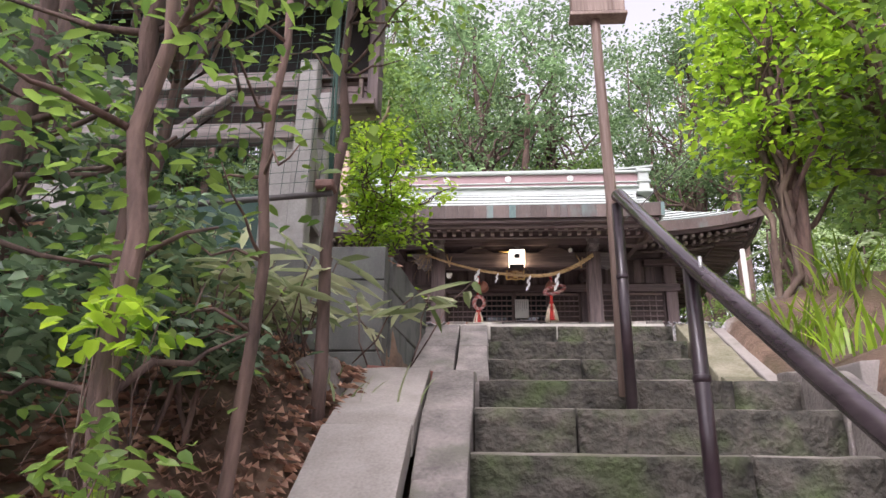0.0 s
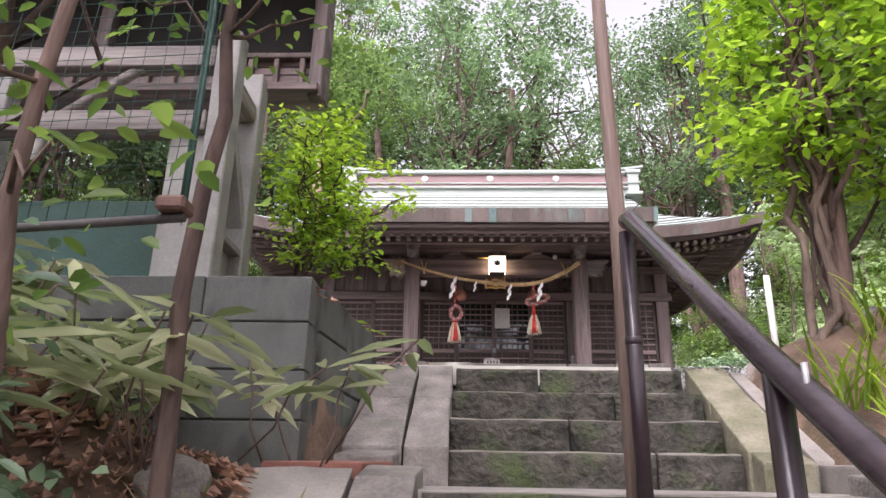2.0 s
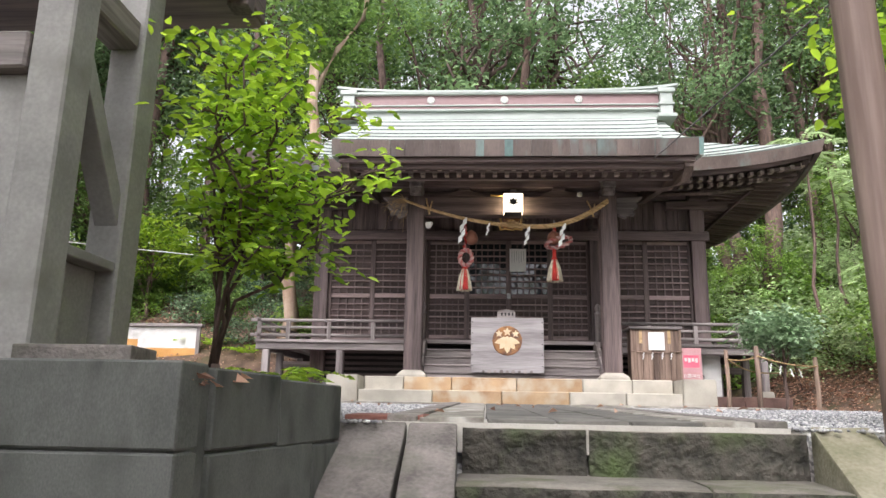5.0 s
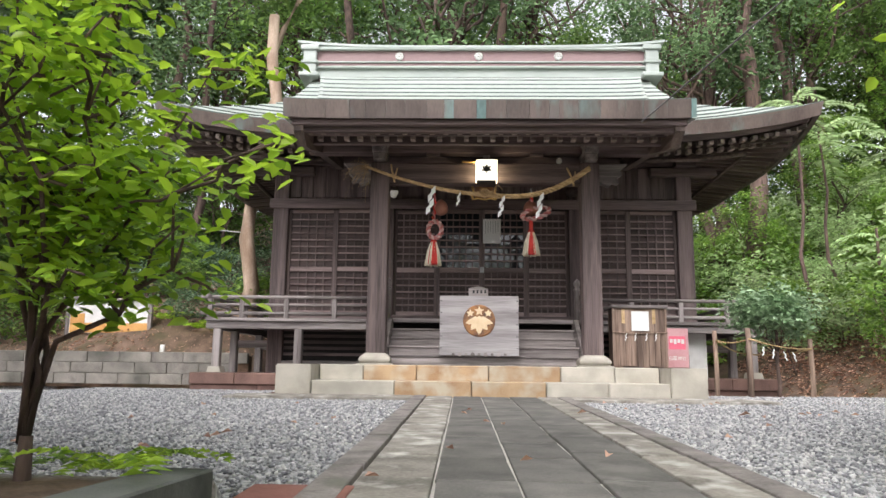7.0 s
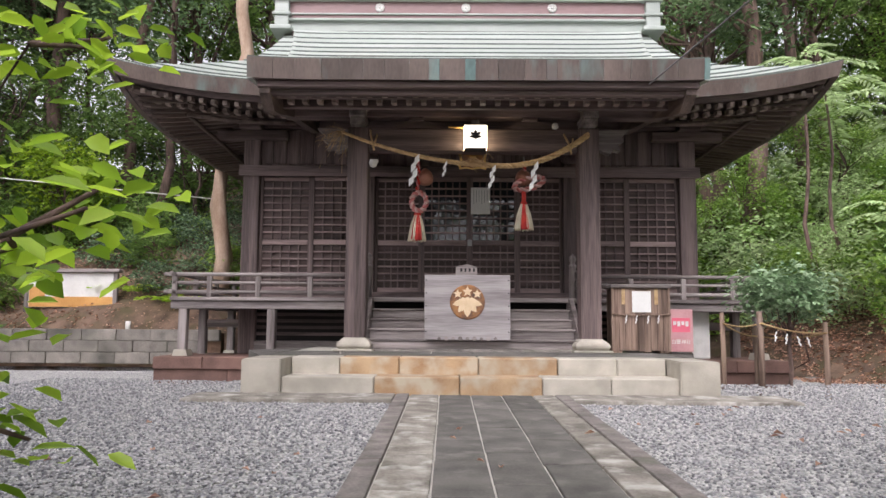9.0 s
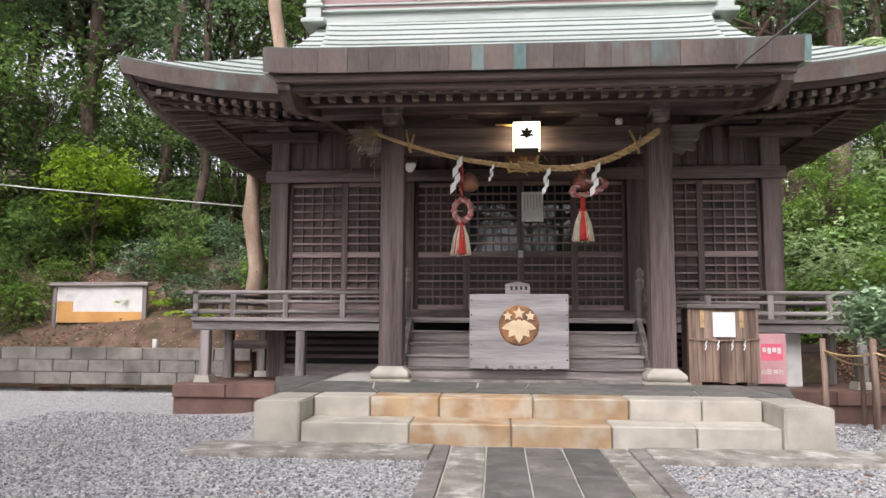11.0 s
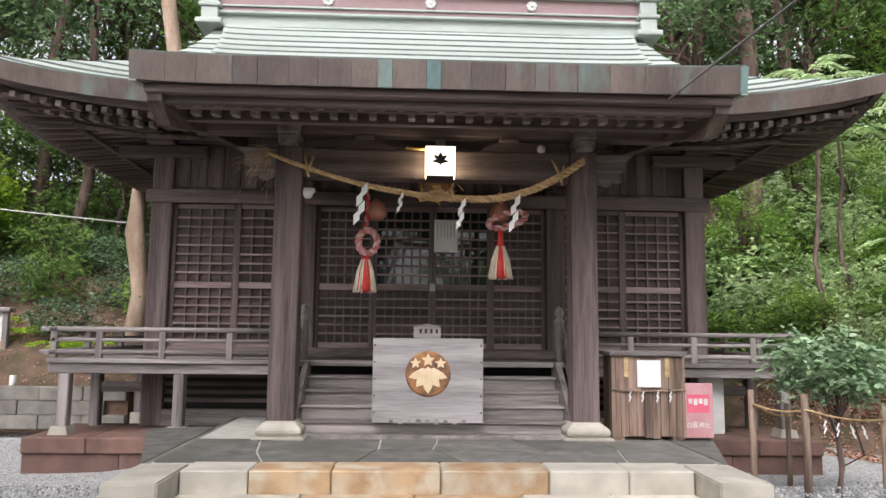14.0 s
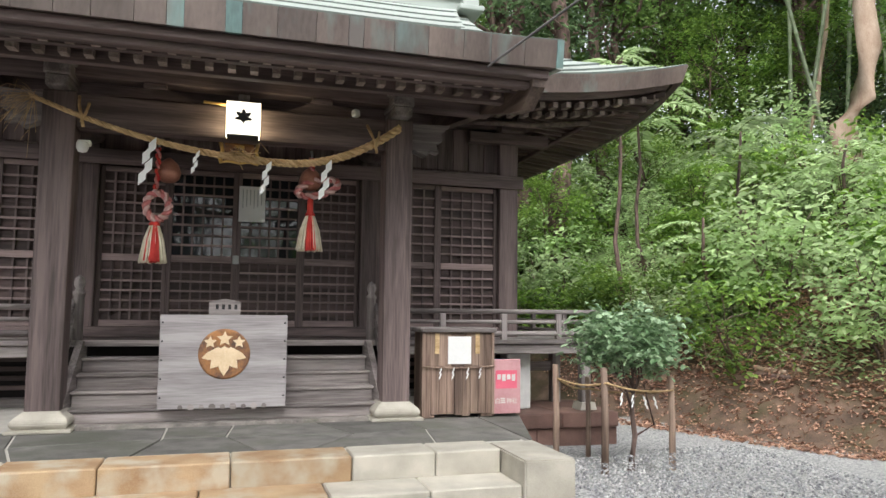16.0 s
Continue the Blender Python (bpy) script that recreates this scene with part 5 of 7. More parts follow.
for i, (rad, cz, leaf) in enumerate((((0.7, 0.7, 0.45), 0.5, leaf_dark), ((0.55, 0.55, 0.5), 0.55, leaf_canopy), ((0.6, 0.6, 0.4), 0.4, leaf_mid))):
    hill.append(tree("hill_shrub", "dark wild shrub on the wooded hill", "shrub", (0, 0, 0), cz * 1.6, 0.018, rad, cz, 40, 24, 0.14, leaf, 0.11, 0.05, 180 + i, limbs=16, group="shrubs on the hill", stems=4, hollow=0.35))
scatter(hill, left, g, 0.7, 1.3, 0.08)

# big pale trunks on the slopes
for x, y, tx, tz, r in ((11.3, 3.95, 1.1, 6.0, 0.26), (-4.95, 5.0, 0.25, 7.0, 0.17), (12.6, 6.5, 1.5, 7.0, 0.1)):
    gg = np.random.default_rng(int(abs(x) * 10))
    z = land(x, y)
    tr = thing("pale_tree", "tall tree with smooth pale tan trunk on the slope", "tree", (x, y, z), group="pale trunks")
    bm = B()
    tube(bm, wander(gg, (0, 0, -0.4), (tx, 0.2, tz), 7, 0.012), [r * 1.15, r, r * 0.95, r * 0.9, r * 0.86, r * 0.8, r * 0.75, r * 0.7], 14)
    tube(bm, wander(gg, (tx * 0.8, 0.15, tz * 0.82), (tx + 1.2, 0.5, tz + 2), 4, 0.04), r * 0.4, 8)
    part("trunk", bm, bark_pale, tr)
    p, c = clumps(gg, 40, 60, (2.2, 2.2, 1.4), 0.4)
    cr = new("crown", blades_mesh("crown", p + np.array([tx + 0.4, 0.3, tz + 1.8]), leaf_canopy, 0.2, 0.1, seed=3))
    cr.parent = tr
# dark straight trunks rising in front of the woods
for x, y, tx, tz, r in ((-10.4, 8.3, 0.2, 10, 0.16), (-8.6, 8.8, 0.5, 11, 0.13), (-7.2, 8.0, -0.2, 9, 0.1), (6.3, 8.7, 0.3, 11, 0.17), (7.4, 8.2, 0.1, 12, 0.2), (8.8, 9.0, -0.3, 11, 0.14), (0.6, 8.9, 0.3, 12, 0.15), (-3.2, 8.6, -0.4, 12, 0.14)):
    gg = np.random.default_rng(int(abs(x) * 17))
    z = land(x, y)
    tr = thing("tall_tree", "tall straight dark trunk with a high crown", "tree", (x, y, z), group="tall trunks in the woods")
    bm = B()
    line = wander(gg, (0, 0, -0.5), (tx, 0.2, tz), 8, 0.01)
    tube(bm, line, [r * (1.25 - 0.07 * k) for k in range(9)], 10)
    c = []
    for k in range(12):
        s = line[4 + k % 5]
        a = gg.uniform(0, math.tau)
        e = s + np.array([math.cos(a), math.sin(a), 0.5]) * gg.uniform(0.8, 2.0)
        tube(bm, wander(gg, s, e, 4, 0.05), [r * 0.3, r * 0.25, r * 0.2, r * 0.14, r * 0.08], 6)
        c.append(e)
    part("trunk", bm, bark, tr)
    p = np.concatenate([e + gg.normal(0, 0.42, (130, 3)) for e in c])
    cr = new("crown", blades_mesh("crown", p, leaf_grey, 0.18, 0.09, seed=int(abs(x) * 11)))
    cr.parent = tr
tree("bright_sapling", "bright green sapling catching light on the dark hill", "tree", (-9.0, 6.5, land(-9.0, 6.5)), 4.6 - land(-9.0, 6.5), 0.05, (1.1, 0.9, 0.9), 3.9 - land(-9.0, 6.5), 60, 30, 0.22, leaf_bright, 0.14, 0.08, 190, limbs=18)
for x, y, tx, ty in ((12.4, 6.3, 1.5, 0.2), (12.9, 7.0, 0.2, 0.1), (13.4, 6.2, -1.6, 0.3), (13.9, 6.4, 0.3, -0.2), (14.3, 5.4, -0.2, 0.2)):
    line, radii = [], []
    for k in range(15):
        for q, r in ((0.0, 0.055), (0.04, 0.047), (0.96, 0.047)):
            line.append((tx * (k + q) / 15, ty * (k + q) / 15, 0.42 * (k + q) - 0.3))
            radii.append(r)
    bm = tube(B(), line, radii, 8)
    solid("bamboo_cane", bm, cane_green, "tall pale green bamboo cane at the dark wood edge", "bamboo", (x, y, land(x, y)), "bamboo canes")
fb = thing("fallen_branch", "two fallen grey boughs at the foot of the slope", "branch", (6.84, 2.45, 0.66))
part("bough", tube(B(), [(-0.1, 0.3, 0.1), (0.06, -0.1, 0.05), (0.14, -0.5, 0.0), (0.24, -0.95, -0.04), (0.34, -1.35, -0.06)], [0.025, 0.045, 0.055, 0.05, 0.03], 8), bark_pale, fb)
part("bough", tube(B(), [(0.0, -0.15, -0.02), (0.04, -0.55, -0.08), (0.14, -1.0, -0.13), (0.3, -1.5, -0.12)], [0.03, 0.05, 0.05, 0.04], 8), bark, fb)

# low growth covering the open slope, as one layer
gg = np.random.default_rng(74)
c = []
while len(c) < 1500:
    x, y = gg.uniform(5.6, 13.5), gg.uniform(-6.5, 9.5)
    d = (x - 6.0) * 0.92 + (y - 0.68) * 0.395 if y > -1 else min((x - 6.0) * 0.92 + (y - 0.68) * 0.395, x - 6.4 + (y + 1.0) * 0.12)
    if d > 1.15 and noise.noise((x * 0.55, y * 0.55, 9)) > -0.22 - 0.1 * d:
        c.append((x, y, land(x, y) + 0.05))
c = np.array(c)
q = gg.normal(size=(len(c) * 30, 3)) * np.array([0.17, 0.17, 0.09])
p = np.repeat(c, 30, 0) + q + np.array([0, 0, 0.1])
tagged(new("undergrowth", blades_mesh("undergrowth", p, leaf_bank, 0.1, 0.045, 0.1, 0.6, seed=74)), "low bright green growth covering the slope", "undergrowth", kind="stuff")

# leaf litter on the slopes, as one layer each
for name, x0, x1, y0, y1, n, seed in (("leaf_litter", -3.2, -1.02, -13.0, -8.95, 8000, 71), ("slope_litter", 5.3, 9.6, -5.0, 5.0, 36000, 72), ("hill_litter", -13, -4.3, 3.7, 8.5, 3500, 73)):
    gg = np.random.default_rng(seed)
    px, py = gg.uniform(x0, x1, n), gg.uniform(y0, y1, n)
    if seed == 72:
        k = (px - 6.0) * 0.92 + (py - 0.68) * 0.395 > -0.1
        px, py = px[k], py[k]
    p = np.array([(a, b, land(a, b) + abs(gg.normal(0, 0.012)) + 0.008) for a, b in zip(px, py)])
    tagged(new(name, blades_mesh(name, p, leaf_dry, 0.075 if seed == 71 else 0.07, 0.04, 0.0, 0.85, seed=seed)), "brown fallen leaves covering the soil", "leaf litter", kind="stuff")
gg = np.random.default_rng(75)
p = np.array([(x, y, court(y) + 0.045) for x, y in zip(gg.uniform(-2.5, 2.8, 46), gg.uniform(-7.8, -2.9, 46))])
tagged(new("fallen_leaves", blades_mesh("fallen_leaves", p, leaf_dry, 0.06, 0.035, 0.0, 0.9, seed=4)), "a few dry leaves fallen on path and gravel", "leaves", kind="stuff")

# ---- things at the hall ----
# offertory box with crest
obox = thing("offertory_box", "silvery wooden offertory box with a gold maple crest", "offertory box", (-0.07, -0.08, 0.5))
part("front_board", box(B(), -0.552, 0.552, 0.0, 0.03, 0.0, 0.83, 0.004), box_wood, obox)
part("body", box(B(), -0.53, 0.53, 0.03, 0.62, 0.02, 0.8, 0.006), grey_x, obox)
for k in range(9):
    part("slat", box(B(), -0.52, 0.52, 0.05 + k * 0.062, 0.08 + k * 0.062, 0.8, 0.825, 0.004), grey_x, obox)
bm = B()
lathe(bm, 0, 0, [(0.225, -0.004), (0.225, 0.002), (0.205, 0.004)], 40)
bmesh.ops.rotate(bm, verts=bm.verts[:], cent=(0, 0, 0), matrix=Matrix.Rotation(math.pi / 2, 3, "X"))
bmesh.ops.translate(bm, verts=bm.verts[:], vec=(0, -0.002, 0.48))
part("crest_field", bm, crest_dark, obox, "dark burnt round field")


def lobed(bm, cx, cz, lobes, inner, y_back, y_front):
    """A leaf of pointed lobes, each (degrees, length, half width), as one raised plate fanned from its middle."""
    rim = []
    for (a0, l0, w0), (a1, l1, w1) in zip(lobes, lobes[1:] + lobes[:1]):
        a = radians(a0)
        d, q = Vector((math.cos(a), math.sin(a))), Vector((-math.sin(a), math.cos(a)))
        rim += [d * l0 * 0.55 - q * w0, d * l0 * 0.75 - q * w0 * 0.75, d * l0, d * l0 * 0.75 + q * w0 * 0.75, d * l0 * 0.55 + q * w0]
        gap = (a1 - a0) % 360
        b = a + radians(gap / 2)
        rim.append(Vector((math.cos(b), math.sin(b))) * inner)
    mid = bm.verts.new((cx, y_front, cz))
    hi = [bm.verts.new((cx + v.x, y_front + 0.003, cz + v.y)) for v in rim]
    lo = [bm.verts.new((cx + v.x, y_back, cz + v.y)) for v in rim]
    for k in range(len(rim)):
        n = (k + 1) % len(rim)
        bm.faces.new((mid, hi[k], hi[n]))
        bm.faces.new((hi[k], lo[k], lo[n], hi[n]))
    return bm


bm = lobed(B(), 0, 0.5, [(-164, 0.2, 0.042), (-128, 0.19, 0.045), (-90, 0.215, 0.05), (-52, 0.19, 0.045), (-16, 0.2, 0.042), (90, 0.05, 0.03)], 0.07, -0.004, -0.02)
part("crest_leaf", bm, gold_wood, obox, "pale gilt maple leaf")
for cx, cz, r in ((0, 0.615, 0.07), (-0.125, 0.585, 0.058), (0.125, 0.585, 0.058)):
    bm = B()
    star = [(cx + r * (1 if i % 2 == 0 else 0.48) * math.sin(i * math.pi / 5), cz + r * (1 if i % 2 == 0 else 0.48) * math.cos(i * math.pi / 5)) for i in range(10)]
    lo = [bm.verts.new((x, -0.006, z)) for x, z in star]
    hi = [bm.verts.new((x, -0.018, z)) for x, z in star]
    bm.faces.new(hi)
    for i in range(10):
        bm.faces.new((lo[i], lo[(i + 1) % 10], hi[(i + 1) % 10], hi[i]))
    part("crest_flower", bm, gold_wood, obox, "pale gilt flower")
nail = to_mesh(lathe(B(), 0, 0, [(0.009, 0), (0.009, 0.006), (0.004, 0.01)], 8), "nail", black_ink)
for s in (-1, 1):
    for k in range(5):
        piece("nail", nail, obox, (s * 0.53, 0.0, 0.1 + 0.165 * k), (math.pi / 2, 0, 0))
for k in range(9):
    x = -0.36 + k * 0.09
    part("scallop", tube(B(), [(x, -0.004, 0.012), (x, 0.002, 0.012)], 0.03 if k % 2 else 0.022, 10), grey_x, obox, "scalloped dark carving")
tablet = thing("wooden_tablet", "small grey wooden tablet standing on the offertory box", "tablet", (-0.08, 0.06, 1.33))
part("board", prism(B(), [(-0.14, 0), (0.14, 0), (0.14, 0.12), (0.0, 0.15), (-0.14, 0.12)], 0, 0.025), grey_x, tablet)
for k in range(4):
    part("writing_mark", box(B(), -0.08 + k * 0.055, -0.055 + k * 0.055, -0.004, 0.001, 0.05, 0.095), black_ink, tablet)

# lantern
lan = thing("lantern", "lit square white lantern with a maple mark", "lantern", (0.022, -0.3, 2.935))
part("frame", box(B(), -0.14, 0.14, 0.0, 0.19, 0.0, 0.32, 0.006), black_ink, lan)
part("lit_face", box(B(), -0.136, 0.136, -0.008, -0.002, 0.012, 0.312), lamp_white, lan, "glowing white front")
for s in (-1, 1):
    part("lit_side", box(B(), *sorted((s * 0.142, s * 0.147)), 0.01, 0.18, 0.012, 0.312), lamp_side, lan)
bm = lobed(B(), 0, 0.165, [(-90, 0.07, 0.006), (-8, 0.085, 0.015), (40, 0.085, 0.02), (90, 0.085, 0.022), (140, 0.085, 0.02), (188, 0.085, 0.015)], 0.036, -0.009, -0.011)
part("maple_mark", bm, black_ink, lan, "dark maple leaf mark")
part("hanger", box(B(), -0.05, 0.05, 0.06, 0.12, 0.32, 0.4, 0.006), grey_z, lan)
part("bracket_arm", tube(B(), [(-0.35, 0.1, 0.31), (-0.14, 0.1, 0.3)], 0.014, 6), gold, lan)

# name plaque behind the rope
plaque = thing("name_plaque", "gilt framed shrine name plaque hung under the beam", "plaque", (0.0, 0.1, 2.76))
plaque.scale = (0.9, 1, 0.58)
part("board", box(B(), -0.15, 0.15, 0.0, 0.03, 0.02, 0.33, 0.004), crest_dark, plaque)
for s in (-1, 1):
    part("carved_edge", tube(B(), [(s * 0.18, 0, 0.0), (s * 0.2, 0, 0.1), (s * 0.17, 0, 0.2), (s * 0.19, 0, 0.33)], 0.022, 6), gold, plaque, "carved gilt side")
part("carved_edge", tube(B(), [(-0.2, 0, 0.0), (-0.1, 0, 0.03), (0.0, 0, 0.0), (0.1, 0, 0.03), (0.2, 0, 0.0)], 0.02, 6), gold, plaque, "carved gilt foot")
for k in range(3):
    part("writing_mark", box(B(), -0.05, 0.05, -0.008, -0.001, 0.06 + k * 0.09, 0.12 + k * 0.09, 0.01), gold, plaque)


# straw rope
def rope_at(q):
    """Centre line of the straw rope, q from 0 to 1."""
    x = -1.71 + 3.19 * q
    z = 2.715 + (0.445 * ((0.66 - q) / 0.66) ** 2 if q < 0.66 else 0.425 * ((q - 0.66) / 0.34) ** 2)
    return Vector((x, -0.26 - 0.04 * math.sin(q * math.pi), z))


rope = thing("straw_rope", "thick twisted straw rope hung between the porch posts", "sacred rope", (0, 0, 0))
for k in range(3):
    pts, rr = [], []
    for i in range(421):
        q = i / 420
        c = rope_at(q)
        thick = 0.0105 + 0.0115 * q
        a = q * 125 + k * math.tau / 3
        pts.append(c + Vector((0, math.cos(a) * thick, math.sin(a) * thick)))
        rr.append(thick * 1.05)
    part("strand", tube(B(), pts, rr, 8), straw, rope)
g = np.random.default_rng(17)
bm = B()
for k in range(40):
    a = rope_at(0.01) + Vector(g.normal(0, 0.012, 3).tolist())
    b = a + Vector((-0.14 + g.normal(0, 0.1), g.normal(0, 0.05), -0.05 + g.normal(0, 0.07)))
    c = b + Vector((g.normal(-0.05, 0.05), 0, -abs(g.normal(0.12, 0.1))))
    tube(bm, [a, (a + b) / 2 + Vector((0, 0, 0.02)), b, c], 0.0022, 3)
part("frayed_end", bm, straw, rope, "loose straw at the thin end")
for q in (0.13, 0.92):
    c = rope_at(q)
    bm = B()
    tube(bm, [c + Vector((0.02, -0.05, -0.1)), c + Vector((0, -0.055, 0)), c + Vector((-0.03, 0.0, 0.1)), c + Vector((-0.05, 0.1, 0.2))], 0.014, 6)
    tube(bm, [c + Vector((0.0, -0.05, -0.06)), c + Vector((0.03, -0.04, 0.02)), c + Vector((0.05, 0.0, 0.12))], 0.012, 6)
    part("tie", bm, straw, rope)
bm = B()
for k in range(26):
    a = rope_at(0.54) + Vector((g.normal(0, 0.03), -0.04, 0.02))
    tube(bm, [a, a + Vector((g.normal(0, 0.06), -0.02, g.normal(0.02, 0.03))), a + Vector((g.normal(0, 0.1), -0.02, g.normal(-0.03, 0.04)))], 0.004, 4)
tagged(part("knot", bm, straw, rope, "bushy straw knot in the middle"), "bushy straw knot in the middle", kind="stuff")


def shide(bm, x, y, z, s=1.0, flip=1):
    """A zigzag paper streamer hanging from (x, y, z)."""
    w, h = 0.03 * s, 0.1 * s
    for i in range(4):
        ox = x - flip * (0.012 * i + (0.0 if i % 2 else -0.034)) * s
        zt = z - i * h * 0.92
        yy = y - 0.006 * i
        c = ((ox - w, yy, zt - 0.03 * s * flip), (ox + w, yy, zt + 0.03 * s * flip), (ox + w, yy, zt - h + 0.03 * s * flip), (ox - w, yy, zt - h - 0.03 * s * flip))
        a = [bm.verts.new(p) for p in c]
        b = [bm.verts.new((p[0], p[1] + 0.002, p[2])) for p in c]
        bm.faces.new(a)
        bm.faces.new(b[::-1])
        for k in range(4):
            bm.faces.new((a[(k + 1) % 4], a[k], b[k], b[(k + 1) % 4]))
    return bm


for q, s, f in ((0.298, 1.0, 1), (0.42, 0.5, 1), (0.608, 0.75, 1), (0.775, 0.9, 1)):
    c = rope_at(q)
    ps = solid("paper_streamer", shide(B(), 0, 0, 0, s, f), white_paper, "white folded paper streamer on the straw rope", "streamer", (c.x, c.y - 0.05, c.z - 0.02), "streamers on the straw rope")

# bells with cords
for s, x, drop in ((-1, -0.74, 0.0), (1, 0.7, 0.16)):
    cord = thing("bell_cord", "red and white bell cord with tassel", "bell cord", (x, 0.3, 2.0 + drop), group="bell cords")
    part("bell", lathe(B(), 0.1 if s < 0 else 0, 0.05, [(0.005, 0.82 - drop), (0.03, 0.81 - drop), (0.085, 0.76 - drop), (0.11, 0.69 - drop), (0.112, 0.66 - drop), (0.1, 0.62 - drop), (0.06, 0.585 - drop), (0.01, 0.575 - drop)], 18), bell_mat, cord, "round bronze crotal bell")
    part("hook", tube(B(), [(0, 0.02, 0.98 - drop), (0.01, 0.02, 0.93 - drop), (0, 0.02, 0.86 - drop)], 0.013, 6), steel_grey, cord)
    for k in range(2):
        pts = [Vector((0.01 * math.sin(i * 0.2), 0, 0.9 - drop - i * (0.42 - drop) / 20)) + Vector((0.016 * math.cos(i * 0.9 + k * math.pi), 0.016 * math.sin(i * 0.9 + k * math.pi), 0)) for i in range(21)]
        part("upper_cord", tube(B(), pts, 0.015, 6), pink_cord if k else red_cloth, cord)
    for k in range(2):
        pts = []
        for i in range(49):
            a = i / 48 * math.tau
            cx, cz, rx, rz, tilt = (0.02, 0.34, 0.1, 0.125, 0) if s < 0 else (0.07, 0.44, 0.2, 0.075, 0.25)
            c = Vector((cx + rx * math.cos(a), -0.03, cz + rz * math.sin(a) + tilt * rx * math.cos(a)))
            out = Vector((math.cos(a), 0, math.sin(a)))
            pts.append(c + 0.02 * (math.cos(i * 0.9 + k * math.pi) * out + math.sin(i * 0.9 + k * math.pi) * Vector((0, 1, 0))))
        part("looped_cord", tube(B(), pts, 0.021, 6), rose_cord if k == 0 else pink_cord, cord, "faded pink and white twisted loop")
    part("neck", lathe(B(), 0, -0.01, [(0.03, 0.36 if s > 0 else 0.22), (0.03, 0.2), (0.05, 0.17), (0.045, 0.15)], 12), red_cloth, cord)
    gg = np.random.default_rng(40 + s)
    for m, lo, hi in ((white_cloth, 0.0, 1.0), (red_cloth, 0.2, 0.27)):
        bm = B()
        for k in range(70 if m is white_cloth else 26):
            a = gg.uniform(0, math.tau) if m is white_cloth else -math.pi / 2 + gg.normal(0, 0.28)
            r = 0.125 * gg.uniform(0.75, 1.0)
            tube(bm, [(0.035 * math.cos(a), -0.01 + 0.035 * math.sin(a), 0.17), (0.7 * r * math.cos(a), -0.01 + 0.7 * r * math.sin(a), 0.02), (r * math.cos(a), -0.01 + r * math.sin(a) - (0.004 if m is red_cloth else 0), -0.19 + gg.uniform(-0.012, 0.012))], [0.006, 0.011, 0.012], 5)
        part("tassel", bm, m, cord, "cream tassel threads" if m is white_cloth else "red tassel threads")

# notice on the doors, cameras and lamps
notice = thing("paper_notice", "white paper notice fixed to the lattice door", "notice", (0.18, WALL_Y - 0.105, 2.4))
part("sheet", box(B(), -0.15, 0.15, 0, 0.004, 0, 0.42), white_paper, notice)
for k in range(6):
    part("writing_mark", box(B(), -0.11 + k * 0.042, -0.1 + k * 0.042, -0.002, 0.001, 0.16 + 0.02 * (k % 3), 0.38), steel_grey, notice)
dome = thing("dome_camera", "small white dome camera on the porch post", "camera", (-1.3, -0.16, 2.72))
part("mount", box(B(), -0.05, 0.06, 0.0, 0.06, 0.06, 0.11, 0.01), white_paint, dome)
part("dome", lathe(B(), 0.0, -0.02, [(0.008, -0.01), (0.035, 0.0), (0.05, 0.03), (0.052, 0.07), (0.04, 0.085)], 14), white_paint, dome)
spot = thing("spot_lamp", "small white spot lamp on the porch beam", "lamp", (1.07, -0.12, 3.25))
part("shell", lathe(B(), 0, 0, [(0.03, 0.0), (0.045, 0.02), (0.04, 0.06), (0.01, 0.08)], 12), white_paint, spot)

# omikuji crate
crate = thing("wooden_crate", "weathered plank box with a white paper slip", "box", (2.15, -0.08, 0.345))
part("body", box(B(), -0.34, 0.34, 0.02, 0.42, 0.03, 0.84), crate_wood, crate)
gg = np.random.default_rng(9)
for k in range(9):
    x0 = -0.362 + k * 0.0806
    part("plank", box(B(), x0 + 0.002, x0 + 0.078, -0.01 + gg.uniform(-0.004, 0.004), 0.02, 0.02 + gg.uniform(-0.01, 0.02), 0.5, 0.003), crate_wood, crate)
for k in range(5):
    x0 = -0.35 + k * 0.14
    part("upper_plank", box(B(), x0 + 0.002, x0 + 0.138, 0.0, 0.02, 0.5, 0.82, 0.003), crate_wood, crate)
part("lid", box(B(), -0.39, 0.39, -0.04, 0.45, 0.83, 0.875, 0.008), grey_x, crate)
for s in (-1, 1):
    part("foot", box(B(), s * 0.3 - 0.06, s * 0.3 + 0.06, 0.0, 0.4, 0.0, 0.03, 0.004), crate_wood, crate)
    part("corner_strip", box(B(), *sorted((s * 0.345, s * 0.375)), -0.02, 0.02, 0.02, 0.83, 0.003), crate_wood, crate)
part("paper_slip", box(B(), -0.11, 0.13, -0.012, -0.008, 0.52, 0.79), white_paper, crate, "blank white paper slip")
for x in (-0.22, 0.2):
    part("tape", box(B(), x - 0.022, x + 0.022, -0.006, -0.001, 0.62, 0.82), straw, crate, "faded orange tape strip")
part("cord", tube(B(), [(-0.38, -0.03, 0.5), (-0.1, -0.03, 0.48), (0.2, -0.03, 0.485), (0.38, -0.03, 0.5)], 0.008, 6), crate_wood, crate)
for x in (-0.2, -0.07, 0.08, 0.21):
    part("streamer", shide(B(), x, -0.045, 0.48, 0.26), white_paper, crate, "small white paper streamer")

